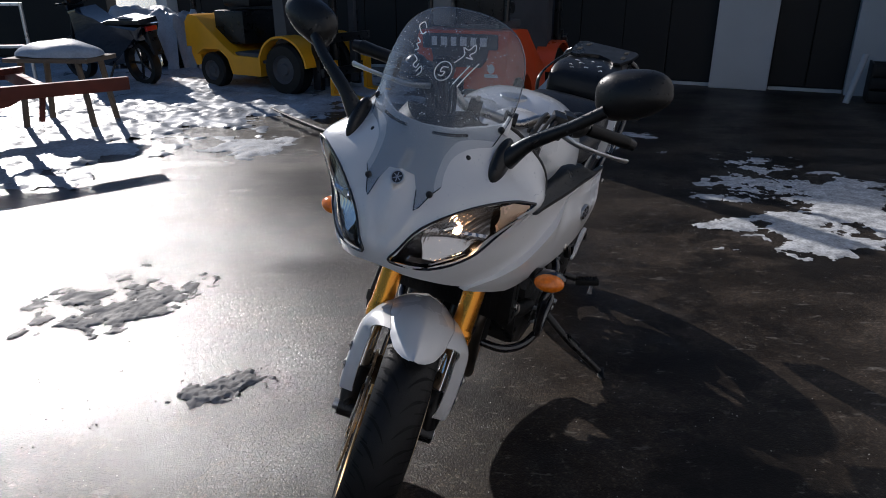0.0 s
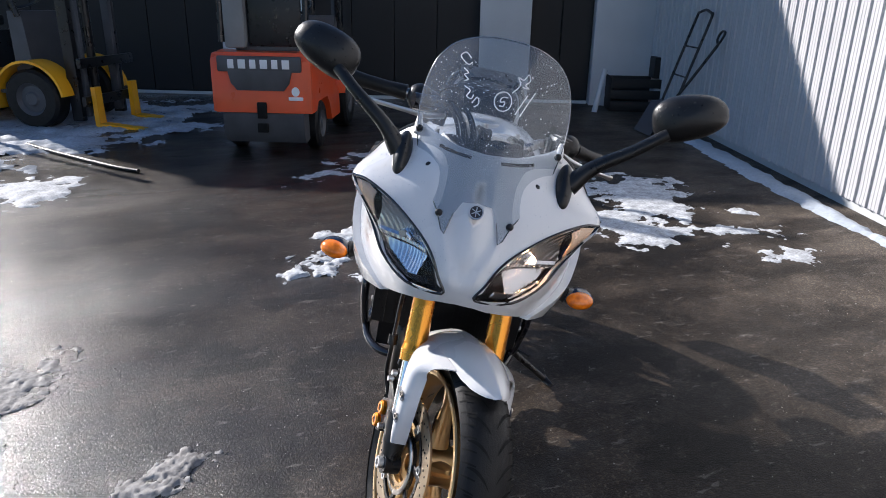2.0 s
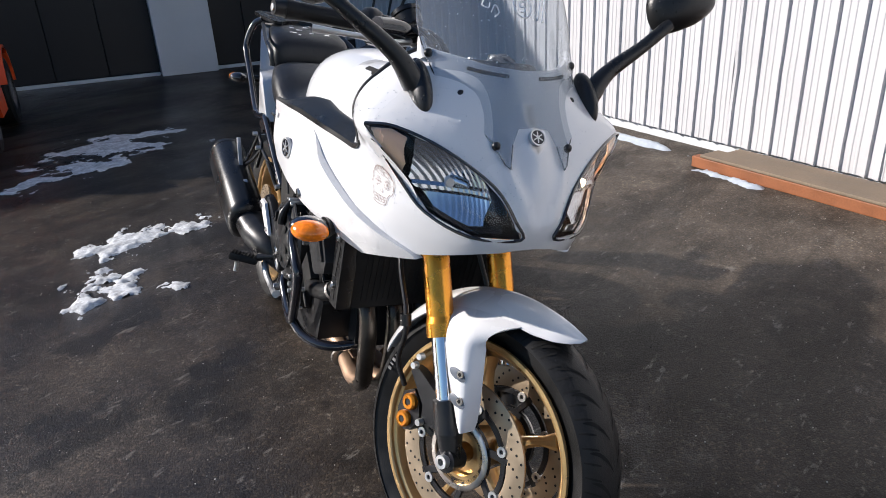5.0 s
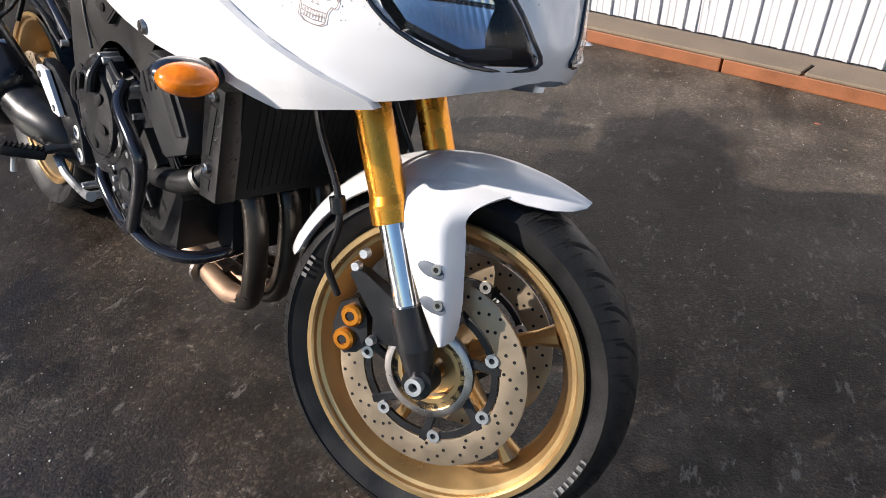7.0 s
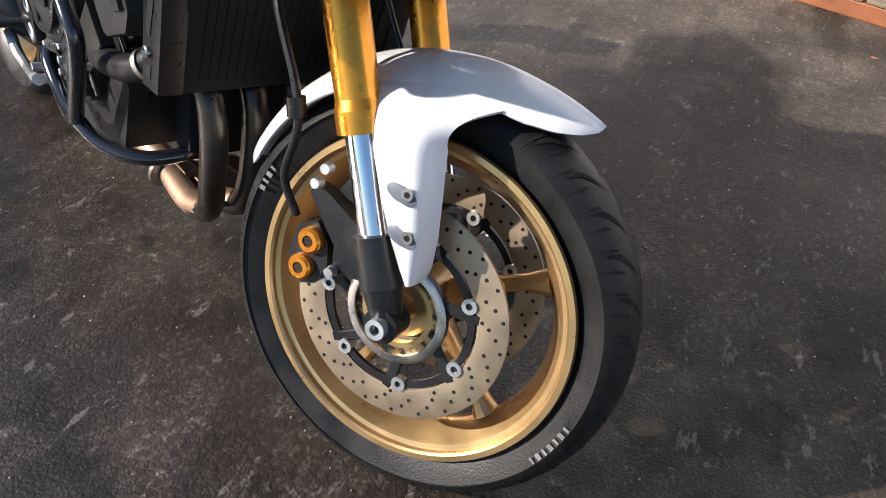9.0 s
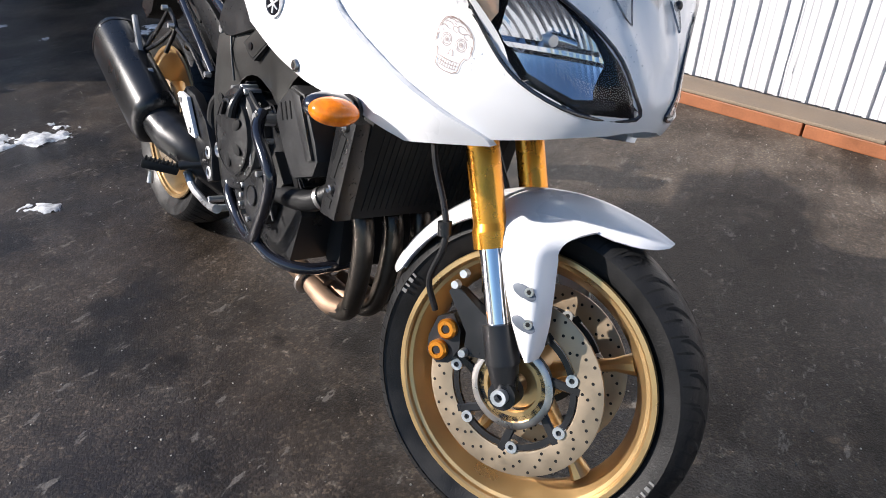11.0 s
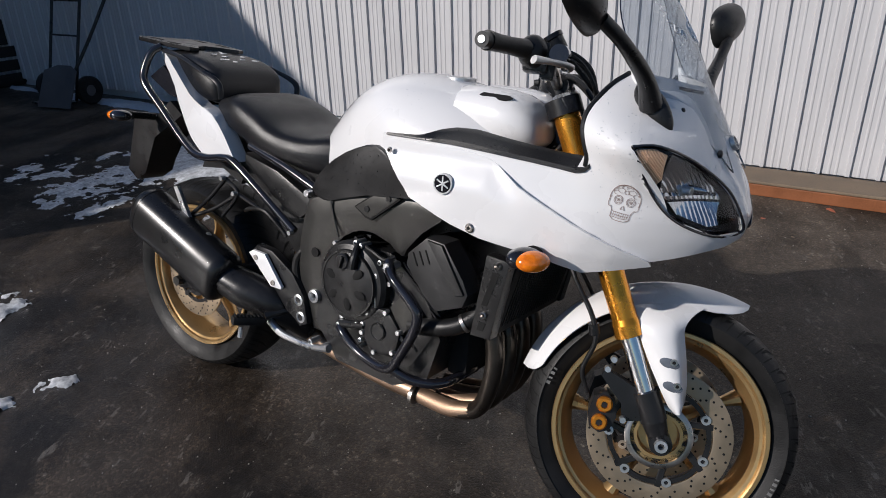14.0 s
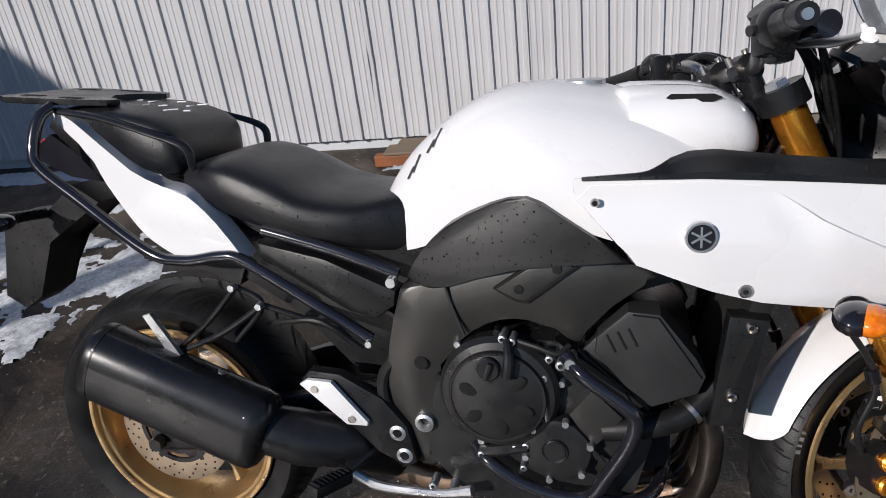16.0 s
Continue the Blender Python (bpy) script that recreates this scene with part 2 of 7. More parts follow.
def ground_mat():
    m = bpy.data.materials.new("wet_asphalt")
    m.use_nodes = True
    n, l = m.node_tree.nodes, m.node_tree.links
    b = n["Principled BSDF"]
    tc = n.new("ShaderNodeTexCoord")

    def noise_node(scale, detail=6, rough=0.55):
        t = n.new("ShaderNodeTexNoise")
        t.inputs["Scale"].default_value, t.inputs["Detail"].default_value, t.inputs["Roughness"].default_value = scale, detail, rough
        l.new(tc.outputs["Object"], t.inputs["Vector"])
        return t

    def ranged(src, a, bb, c, d):
        r = n.new("ShaderNodeMapRange")
        r.inputs[1].default_value, r.inputs[2].default_value, r.inputs[3].default_value, r.inputs[4].default_value = a, bb, c, d
        l.new(src, r.inputs[0])
        return r.outputs[0]
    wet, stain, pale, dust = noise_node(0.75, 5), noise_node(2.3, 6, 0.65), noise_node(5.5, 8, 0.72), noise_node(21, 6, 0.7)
    grit = noise_node(190, 3, 0.75)
    stone = n.new("ShaderNodeTexVoronoi")
    stone.inputs["Scale"].default_value = 155
    l.new(tc.outputs["Object"], stone.inputs["Vector"])
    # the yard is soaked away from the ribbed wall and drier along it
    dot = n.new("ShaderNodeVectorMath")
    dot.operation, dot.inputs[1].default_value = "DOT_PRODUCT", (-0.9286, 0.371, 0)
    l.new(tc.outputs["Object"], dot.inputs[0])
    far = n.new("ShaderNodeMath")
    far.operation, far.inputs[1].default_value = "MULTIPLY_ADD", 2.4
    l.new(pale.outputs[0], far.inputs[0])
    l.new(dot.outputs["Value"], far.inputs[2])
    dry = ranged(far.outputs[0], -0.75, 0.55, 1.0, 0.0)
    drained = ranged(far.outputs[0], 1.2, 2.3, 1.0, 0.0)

    def two(lo, hi):
        r = n.new("ShaderNodeValToRGB")
        r.color_ramp.elements[0].position, r.color_ramp.elements[0].color = 0.36, lo
        r.color_ramp.elements[1].position, r.color_ramp.elements[1].color = 0.68, hi
        l.new(stain.outputs[0], r.inputs[0])
        return r.outputs[0]

    def blend(fac, base, top, kind="MIX"):
        x = n.new("ShaderNodeMix")
        x.data_type, x.blend_type = "RGBA", kind
        l.new(fac, x.inputs[0]) if not isinstance(fac, float) else None
        if isinstance(fac, float):
            x.inputs[0].default_value = fac
        l.new(base, x.inputs[6])
        if isinstance(top, tuple):
            x.inputs[7].default_value = top
        else:
            l.new(top, x.inputs[7])
        return x.outputs[2]
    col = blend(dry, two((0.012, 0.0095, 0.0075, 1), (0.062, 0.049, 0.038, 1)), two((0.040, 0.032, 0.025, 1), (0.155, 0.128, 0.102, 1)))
    col = blend(ranged(pale.outputs[0], 0.58, 0.70, 0.0, 0.45), col, (0.10, 0.088, 0.074, 1))
    col = blend(ranged(dust.outputs[0], 0.59, 0.68, 0.0, 0.55), col, (0.20, 0.178, 0.15, 1))
    col = blend(ranged(noise_node(75, 5, 0.75).outputs[0], 0.64, 0.70, 0.0, 0.7), col, (0.30, 0.28, 0.25, 1))
    # wheel and foot tracks that have drained, between films of water
    lay = n.new("ShaderNodeMapping")
    lay.inputs["Scale"].default_value = (0.55, 2.3, 1.0)
    lay.inputs["Rotation"].default_value = (0, 0, radians(-14))
    l.new(tc.outputs["Object"], lay.inputs["Vector"])
    track = noise_node(1.15, 6, 0.62)
    l.new(lay.outputs[0], track.inputs["Vector"])
    col = blend(ranged(track.outputs[0], 0.50, 0.59, 0.0, 0.75), col, (0.017, 0.013, 0.0095, 1))
    col = blend(ranged(track.outputs[0], 0.36, 0.44, 0.30, 0.0), col, (0.070, 0.059, 0.048, 1))
    # stones of the aggregate, each with a shade of its own
    sep = n.new("ShaderNodeSeparateColor")
    l.new(stone.outputs["Color"], sep.inputs[0])
    gr = n.new("ShaderNodeValToRGB")
    gr.color_ramp.elements[0].position, gr.color_ramp.elements[1].position = 0.15, 0.98
    gr.color_ramp.elements[0].color, gr.color_ramp.elements[1].color = (0.45, 0.45, 0.45, 1), (2.6, 2.5, 2.3, 1)
    mid_ = gr.color_ramp.elements.new(0.75)
    mid_.color = (1.0, 1.0, 1.0, 1)
    l.new(sep.outputs[0], gr.inputs[0])
    col = blend(0.55, col, gr.outputs[0], "MULTIPLY")
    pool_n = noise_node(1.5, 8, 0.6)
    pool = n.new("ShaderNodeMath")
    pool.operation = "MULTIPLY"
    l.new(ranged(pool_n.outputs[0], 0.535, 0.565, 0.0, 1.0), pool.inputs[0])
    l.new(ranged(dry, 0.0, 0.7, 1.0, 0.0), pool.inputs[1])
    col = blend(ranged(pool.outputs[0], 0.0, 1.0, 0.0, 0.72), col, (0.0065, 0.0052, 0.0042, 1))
    # thin scraps of dried silt
    silt_map = n.new("ShaderNodeMapping")
    silt_map.inputs["Scale"].default_value = (1.0, 2.6, 1.0)
    silt_map.inputs["Rotation"].default_value = (0, 0, radians(28))
    l.new(tc.outputs["Object"], silt_map.inputs["Vector"])
    silt = noise_node(7.5, 7, 0.68)
    l.new(silt_map.outputs[0], silt.inputs["Vector"])
    col = blend(ranged(silt.outputs[0], 0.61, 0.65, 0.0, 0.5), col, (0.19, 0.175, 0.155, 1))
    l.new(col, b.inputs["Base Color"])
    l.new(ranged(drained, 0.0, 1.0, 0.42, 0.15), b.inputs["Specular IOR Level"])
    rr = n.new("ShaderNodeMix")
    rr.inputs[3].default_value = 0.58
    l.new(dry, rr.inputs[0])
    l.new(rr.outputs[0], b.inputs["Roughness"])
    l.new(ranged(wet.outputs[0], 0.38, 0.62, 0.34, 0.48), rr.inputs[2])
    b.inputs["IOR"].default_value = 1.42
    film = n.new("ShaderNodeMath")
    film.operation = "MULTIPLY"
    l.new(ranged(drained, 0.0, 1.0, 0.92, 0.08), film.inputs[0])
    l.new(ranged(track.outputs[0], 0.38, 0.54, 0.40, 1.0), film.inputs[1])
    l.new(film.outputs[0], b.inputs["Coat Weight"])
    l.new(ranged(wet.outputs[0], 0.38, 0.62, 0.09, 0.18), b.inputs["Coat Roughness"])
    b.inputs["Coat IOR"].default_value = 1.36
    hgt = n.new("ShaderNodeMath")
    hgt.operation, hgt.inputs[1].default_value = "MULTIPLY_ADD", -0.4
    l.new(stone.outputs["Distance"], hgt.inputs[0])
    l.new(grit.outputs[0], hgt.inputs[2])
    bp = n.new("ShaderNodeBump")
    bp.inputs["Distance"].default_value = 0.0023
    calm = n.new("ShaderNodeMath")
    calm.operation = "MULTIPLY"
    l.new(ranged(wet.outputs[0], 0.38, 0.62, 0.6, 1.0), calm.inputs[0])
    l.new(ranged(pool.outputs[0], 0.0, 1.0, 1.0, 0.85), calm.inputs[1])
    l.new(calm.outputs[0], bp.inputs["Strength"])
    l.new(hgt.outputs[0], bp.inputs["Height"])
    l.new(bp.outputs[0], b.inputs["Normal"])
    l.new(bp.outputs[0], b.inputs["Coat Normal"])
    return m


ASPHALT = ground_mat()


# ---- building helpers ----
def mesh_of(name, bm, material, smooth=True, angle=35):
    bmesh.ops.recalc_face_normals(bm, faces=bm.faces)
    return raw_mesh(name, bm, material, smooth, angle)


def raw_mesh(name, bm, material, smooth=True, angle=35):
    me = bpy.data.meshes.new(name)
    if smooth:
        lim = math.cos(radians(angle))
        for e in bm.edges:
            if len(e.link_faces) == 1 or len(e.link_faces) == 2 and e.link_faces[0].normal.dot(e.link_faces[1].normal) < lim:
                e.smooth = False
        for f in bm.faces:
            f.smooth = True
    bm.to_mesh(me)
    bm.free()
    me.materials.append(material)
    return me


def part(name, bm, material, parent, label="", m=None, smooth=True, angle=35, keep=False, thick=0.0):
    """One mesh object under a thing, or under a part; m is baked into the mesh."""
    if m is not None:
        bmesh.ops.transform(bm, matrix=m, verts=bm.verts)
    if not keep:
        bmesh.ops.recalc_face_normals(bm, faces=bm.faces)
    else:
        bm.normal_update()
    ob = new(name, raw_mesh(name, bm, material, smooth, angle))
    if parent is not None:
        ob.parent = parent
    if label:
        ob["label"] = label
    if thick:
        so = ob.modifiers.new("thickness", "SOLIDIFY")
        so.thickness, so.offset = thick, -1
    return ob


def thing(name, label, category, m=None, group="", kind=""):
    e = new(name)
    if m is not None:
        e.matrix_world = m
    return tagged(e, label, category, group, kind)


def B():
    return bmesh.new()


def add_box(bm, c, s, bevel=0.0, m=None, seg=2):
    r = bmesh.ops.create_cube(bm, size=1.0)
    vs = r["verts"]
    bmesh.ops.scale(bm, vec=s, verts=vs)
    if bevel > 0:
        es = list({e for v in vs for e in v.link_edges})
        o = bmesh.ops.bevel(bm, geom=es, offset=bevel, segments=seg, profile=0.6, affect="EDGES")
        vs = list({v for f in o["faces"] for v in f.verts} | {v for v in vs if v.is_valid})
    mm = Matrix.Translation(c) @ (m if m is not None else Matrix())
    bmesh.ops.transform(bm, matrix=mm, verts=vs)
    return bm


def add_cyl(bm, a, b, r1, r2=None, n=20, cap=True):
    a, b = Vector(a), Vector(b)
    d = b - a
    q = d.to_track_quat("Z", "Y").to_matrix().to_4x4()
    bmesh.ops.create_cone(bm, cap_ends=cap, segments=n, radius1=r1, radius2=r1 if r2 is None else r2, depth=d.length,
                          matrix=Matrix.Translation((a + b) / 2) @ q)
    return bm


def spline(pts, n=8):
    """Smooth curve through the points."""
    p = [Vector(v) for v in pts]
    p = [p[0] * 2 - p[1]] + p + [p[-1] * 2 - p[-2]]
    out = []
    for i in range(1, len(p) - 2):
        for k in range(n):
            t = k / n
            a, b, c, d = p[i - 1], p[i], p[i + 1], p[i + 2]
            out.append(0.5 * (2 * b + (c - a) * t + (2 * a - 5 * b + 4 * c - d) * t * t + (3 * b - a - 3 * c + d) * t ** 3))
    out.append(p[-2])
    return out


def add_tube(bm, pts, r, n=12, smooth=6, squash=1.0):
    """Round tube along the points; r may be a list of radii at the given points."""
    path = spline(pts, smooth) if smooth else [Vector(v) for v in pts]
    rad = r if isinstance(r, (list, tuple)) else [r] * len(pts)
    rings, up = [], None
    for i, p in enumerate(path):
        d = (path[min(i + 1, len(path) - 1)] - path[max(i - 1, 0)]).normalized()
        if up is None:
            up = d.orthogonal().normalized()
        up = (up - d * up.dot(d)).normalized()
        side = d.cross(up)
        u = i / (len(path) - 1) * (len(rad) - 1)
        k = min(int(u), len(rad) - 2)
        rr = rad[k] + (rad[k + 1] - rad[k]) * (u - k)
        rings.append([bm.verts.new(p + up * math.cos(2 * math.pi * j / n) * rr + side * math.sin(2 * math.pi * j / n) * rr * squash) for j in range(n)])
    for a, b in zip(rings, rings[1:]):
        for j in range(n):
            bm.faces.new((a[j], a[(j + 1) % n], b[(j + 1) % n], b[j]))
    bm.faces.new(rings[0][::-1])
    bm.faces.new(rings[-1])
    return bm


def add_lathe(bm, prof, n=48, closed=False, m=None, a0=0.0, a1=2 * math.pi):
    """Turns a profile of (radius, y) about the y axis."""
    full = a1 - a0 > 6.28
    cnt = n if full else n + 1
    rings = []
    for i in range(cnt):
        a = a0 + (a1 - a0) * i / n
        rings.append([bm.verts.new((math.cos(a) * r, y, math.sin(a) * r)) for r, y in prof])
    if m is not None:
        for rg in rings:
            for v in rg:
                v.co = m @ v.co
    k = len(prof)
    for i in range(n):
        a, b = rings[i], rings[(i + 1) % cnt]
        for j in range(k if closed else k - 1):
            bm.faces.new((a[j], b[j], b[(j + 1) % k], a[(j + 1) % k]))
    return bm


def add_loft(bm, rings, caps=True, closed=True):
    vs = [[bm.verts.new(p) for p in r] for r in rings]
    k = len(vs[0])
    for a, b in zip(vs, vs[1:]):
        for j in range(k if closed else k - 1):
            bm.faces.new((a[j], a[(j + 1) % k], b[(j + 1) % k], b[j]))
    if caps and closed:
        bm.faces.new(vs[0][::-1])
        bm.faces.new(vs[-1])
    return bm


def add_plate(bm, outline, y0, y1, bevel=0.0, m=None, round_n=0):
    """Prism: an outline in (x, z) between two y."""
    if round_n:
        outline = [(p.x, p.z) for p in spline([(x, 0, z) for x, z in outline + outline[:1]], round_n)[:-1]]
    a = [bm.verts.new((x, y0, z)) for x, z in outline]
    b = [bm.verts.new((x, y1, z)) for x, z in outline]
    k = len(a)
    fs = [bm.faces.new(a), bm.faces.new(b[::-1])]
    for j in range(k):
        fs.append(bm.faces.new((a[j], a[(j + 1) % k], b[(j + 1) % k], b[j])))
    vs = a + b
    if bevel > 0:
        es = [e for e in fs[1].edges]
        o = bmesh.ops.bevel(bm, geom=es, offset=bevel, segments=2, profile=0.6, affect="EDGES", clamp_overlap=True)
        vs = list({v for v in vs if v.is_valid} | {v for f in o["faces"] for v in f.verts})
    if m is not None:
        bmesh.ops.transform(bm, matrix=m, verts=vs)
    return bm


def add_ball(bm, c, s, u=16, v=10, m=None):
    mm = Matrix.Translation(c) @ (m if m is not None else Matrix()) @ Matrix.Diagonal((*s, 1))
    bmesh.ops.create_uvsphere(bm, u_segments=u, v_segments=v, radius=1.0, matrix=mm)
    return bm


def inside(poly, x, y):
    """Signed distance to an outline, positive within."""
    n, d2, odd = len(poly), 1e9, False
    for i in range(n):
        (ax, ay), (bx, by) = poly[i], poly[(i + 1) % n]
        ex, ey, px, py = bx - ax, by - ay, x - ax, y - ay
        t = max(0, min(1, (px * ex + py * ey) / (ex * ex + ey * ey)))
        d2 = min(d2, (px - t * ex) ** 2 + (py - t * ey) ** 2)
        if (ay > y) != (by > y) and x < (bx - ax) * (y - ay) / (by - ay) + ax:
            odd = not odd
    return math.sqrt(d2) * (1 if odd else -1)


# ---- ground ----
bm = B()
bmesh.ops.create_grid(bm, x_segments=2, y_segments=2, size=600)
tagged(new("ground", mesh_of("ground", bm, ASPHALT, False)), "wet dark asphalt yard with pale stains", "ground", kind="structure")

# ---- setting: side wall of ribbed sheet, back building, low shed ----
SD = Vector((0.371, 0.9286, 0))          # along the side wall, away from the first view
SN = Vector((-0.9286, 0.371, 0))         # out of the side wall, to the yard
SP = Vector((2.41, 0.0, 0))
SIDE = Matrix((( SD.x, SN.x, 0, SP.x), (SD.y, SN.y, 0, SP.y), (0, 0, 1, 0), (0, 0, 0, 1)))
wall_side = tagged(new("wall_side"), "white ribbed steel sheet wall of a shed", "wall", kind="structure")
wall_side.matrix_world = SIDE
bm = add_box(B(), (0.4, -0.12, 2.5), (17.0, 0.12, 5.0))
part("wall_core", bm, PANEL, wall_side, smooth=False)
RIBS, SHEET_H = 7, 3.6


def sheet_mesh(seed, pitch):
    """One sheet: flat pans with narrow raised ribs and two faint beads, slightly dented."""
    rnd = random.Random(seed)
    prof = []
    for i in range(RIBS):
        x = i * pitch
        prof += [(x, 0.0), (x + 0.024, 0.0), (x + 0.029, 0.0028), (x + 0.036, 0.0028), (x + 0.041, 0.0), (x + 0.060, 0.0), (x + 0.065, 0.0028), (x + 0.072, 0.0028),
                 (x + 0.077, 0.0), (x + 0.104, 0.0), (x + 0.110, 0.015), (x + 0.128, 0.015), (x + 0.134, 0.0)]
    prof.append((RIBS * pitch + 0.004, 0.001))
    zs = [0.07 + (SHEET_H - 0.07) * (i / 26) ** 1.25 for i in range(27)]
    bm = B()
    dents = [(rnd.uniform(0, 1.0), rnd.uniform(0.08, 0.7), rnd.uniform(0.02, 0.08), rnd.uniform(-0.010, 0.006)) for _ in range(9)]
    grid = []
    for z in zs:
        row = []
        for x, y in prof:
            d = sum(k * math.exp(-((x - a) ** 2 + (z - b) ** 2) / (w * w)) for a, b, w, k in dents)
            row.append(bm.verts.new((x, y + d + 0.0015 * noise.noise((x * 7, z * 5, seed)), z)))
        grid.append(row)
    for a, b in zip(grid, grid[1:]):
        for j in range(len(a) - 1):
            bm.faces.new((a[j], b[j], b[j + 1], a[j + 1]))
    bm.normal_update()
    return raw_mesh("steel_sheet", bm, SHEET, True, 25)


# two runs of sheet, rolled to slightly different pitches, lapped where they meet
for run, pitch, first, count in ((0, 0.1445, 0.2485, 6), (1, 0.1395, 1.184, 8)):
    sheets = [sheet_mesh(i + 5 * run, pitch) for i in range(3)]
    for i in range(count):
        o = new("steel_sheet", sheets[i % 3])
        o.parent = wall_side
        o.location = (first + (i if run else -i) * RIBS * pitch, (0.0, 0.003)[i % 2] - 0.03 + 0.002 * run, 0)
        so = o.modifiers.new("thickness", "SOLIDIFY")
        so.thickness, so.offset = 0.001, -1

BD = Vector((-0.9, 0.436, 0))
BN = Vector((-0.436, -0.9, 0))
BP = Vector((5.3, 8.0, 0))
BACK = Matrix(((BD.x, BN.x, 0, BP.x), (BD.y, BN.y, 0, BP.y), (0, 0, 1, 0), (0, 0, 0, 1)))
wall_back = tagged(new("wall_back"), "pale panelled building with dark doorways, in shade", "wall", kind="structure")
wall_back.matrix_world = BACK
SOLID = [(-1.5, 0.46), (1.30, 1.98), (4.32, 5.5)]
bm = B()
for a, b in SOLID:
    add_box(bm, ((a + b) / 2, -0.15, 1.5), (b - a, 0.3, 3.0), 0.01)
part("pillar", bm, PANEL, wall_back, smooth=False)
part("lintel", add_box(B(), (4.9, -0.15, 3.65), (12.8, 0.3, 1.29), 0.01), PANEL, wall_back, smooth=False)
part("roof", add_box(B(), (4.9, -4.0, 4.345), (12.9, 8.2, 0.11), 0.01), GREYP, wall_back, smooth=False)
part("end_wall", add_box(B(), (11.2, -4.0, 2.14), (0.2, 7.6, 4.28), 0.01), PANEL, wall_back, smooth=False)
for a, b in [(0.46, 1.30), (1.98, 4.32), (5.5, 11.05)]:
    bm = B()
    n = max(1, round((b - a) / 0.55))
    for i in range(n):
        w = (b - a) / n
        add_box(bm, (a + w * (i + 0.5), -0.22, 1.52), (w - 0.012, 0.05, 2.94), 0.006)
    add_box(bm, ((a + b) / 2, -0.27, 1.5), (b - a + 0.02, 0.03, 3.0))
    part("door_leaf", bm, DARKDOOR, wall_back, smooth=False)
    part("door_sill", add_box(B(), ((a + b) / 2, -0.16, 0.02), (b - a - 0.02, 0.05, 0.04), 0.006), PANEL, wall_back, "pale worn door sill", smooth=False)

part("end_return", add_box(B(), (11.2, -0.15, 2.14), (0.25, 0.34, 4.28), 0.01), PANEL, wall_back, smooth=False)
# low dark shed past the building's end; unseen wall added to bounce light
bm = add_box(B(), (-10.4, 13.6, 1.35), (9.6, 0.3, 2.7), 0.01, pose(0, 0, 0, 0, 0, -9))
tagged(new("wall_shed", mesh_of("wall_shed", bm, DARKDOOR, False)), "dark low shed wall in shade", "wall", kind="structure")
bm = add_box(B(), (-2.0, -8.0, 1.25), (22.0, 0.3, 2.5), 0.02)
tagged(new("bounce_wall", mesh_of("bounce_wall", bm, OLDWALL, False)), "plain pale wall added out of view to bounce light", "wall", kind="structure")

# ---- the motorcycle: x ahead, y to its left, z up, from under the rear axle ----
BIKE = Matrix.Translation((0.4727, 2.7535, 0)) @ pose(0, 0, 0, 0, 0, 244) @ pose(0, 0, 0, -10.5)
bike = thing("motorcycle", "white half-faired sport motorcycle with gold wheels, leaning on its side stand", "motorcycle", BIKE)

U = Vector((-0.4226, 0, 0.9063))         # steering axis
FWD = Vector((0.9063, 0, 0.4226))
AXLE = Vector((1.448, 0.022, 0.290))
HEADP = AXLE - FWD * 0.028
STEER = Matrix.Translation(HEADP) @ Matrix.Rotation(radians(22.5), 4, U) @ Matrix.Translation(-HEADP)


def on_fork(s, f, y):
    """A point s up along the fork from the axle, f ahead of it, y to the left."""
    return AXLE + U * s + FWD * f + Vector((0, y, 0))


# -- wheels --
def tyre_bm(R, W, rim_r):
    h = W / 2
    prof = [(rim_r - 0.006, -h * 0.62), (rim_r + 0.012, -h * 0.80), (rim_r + 0.035, -h * 0.96), (R - 0.032, -h), (R - 0.018, -h * 0.86),
            (R - 0.008, -h * 0.60), (R - 0.002, -h * 0.30), (R, 0)]
    prof += [(r, -y) for r, y in prof[-2::-1]]
    bm = add_lathe(B(), prof, 96)
    bmesh.ops.bevel(bm, geom=[], offset=0.001)
    return bm


def groove_bm(R, W, n):
    """Tread grooves as thin curved dark channels lying in the tread."""
    bm = B()
    h = W / 2

    def surf(a, v):
        y = v * h
        r = np.interp(abs(v), [0, 0.3, 0.6, 0.86, 1.0], [R, R - 0.002, R - 0.008, R - 0.018, R - 0.032]) + 0.0010
        return Vector((math.cos(a) * r, y, math.sin(a) * r))
    for i in range(2 * n):
        for sgn in (-1, 1):
            a0 = 2 * math.pi * (i + 0.5 + (0.25 if sgn > 0 else 0)) / (2 * n)
            prev = None
            for k in range(5):
                u = k / 4
                v, a, w = sgn * (0.60 + 0.37 * u), a0 + 0.10 + 0.03 * u, 0.0068 * (0.4 + 0.6 * math.sin(math.pi * (0.15 + 0.7 * u))) * 0.3 / R
                p, q = bm.verts.new(surf(a - w, v)), bm.verts.new(surf(a + w, v))
                if prev:
                    bm.faces.new((prev[0], prev[1], q, p))
                prev = (p, q)
    for i in range(n):
        for sgn in (-1, 1):
            a0 = 2 * math.pi * (i + (0.25 if sgn > 0 else 0)) / n
            prev = None
            for k in range(9):
                u = k / 8
                v = sgn * (0.12 + 0.74 * u)
                a = a0 + sgn * 0 + 0.26 * u - 0.12 * u * u
                w = 0.015 * math.sin(math.pi * (0.08 + 0.84 * u)) / (R / 0.3)
                p, q = bm.verts.new(surf(a - w, v)), bm.verts.new(surf(a + w, v))
                if prev:
                    bm.faces.new((prev[0], prev[1], q, p))
                prev = (p, q)
    return bm


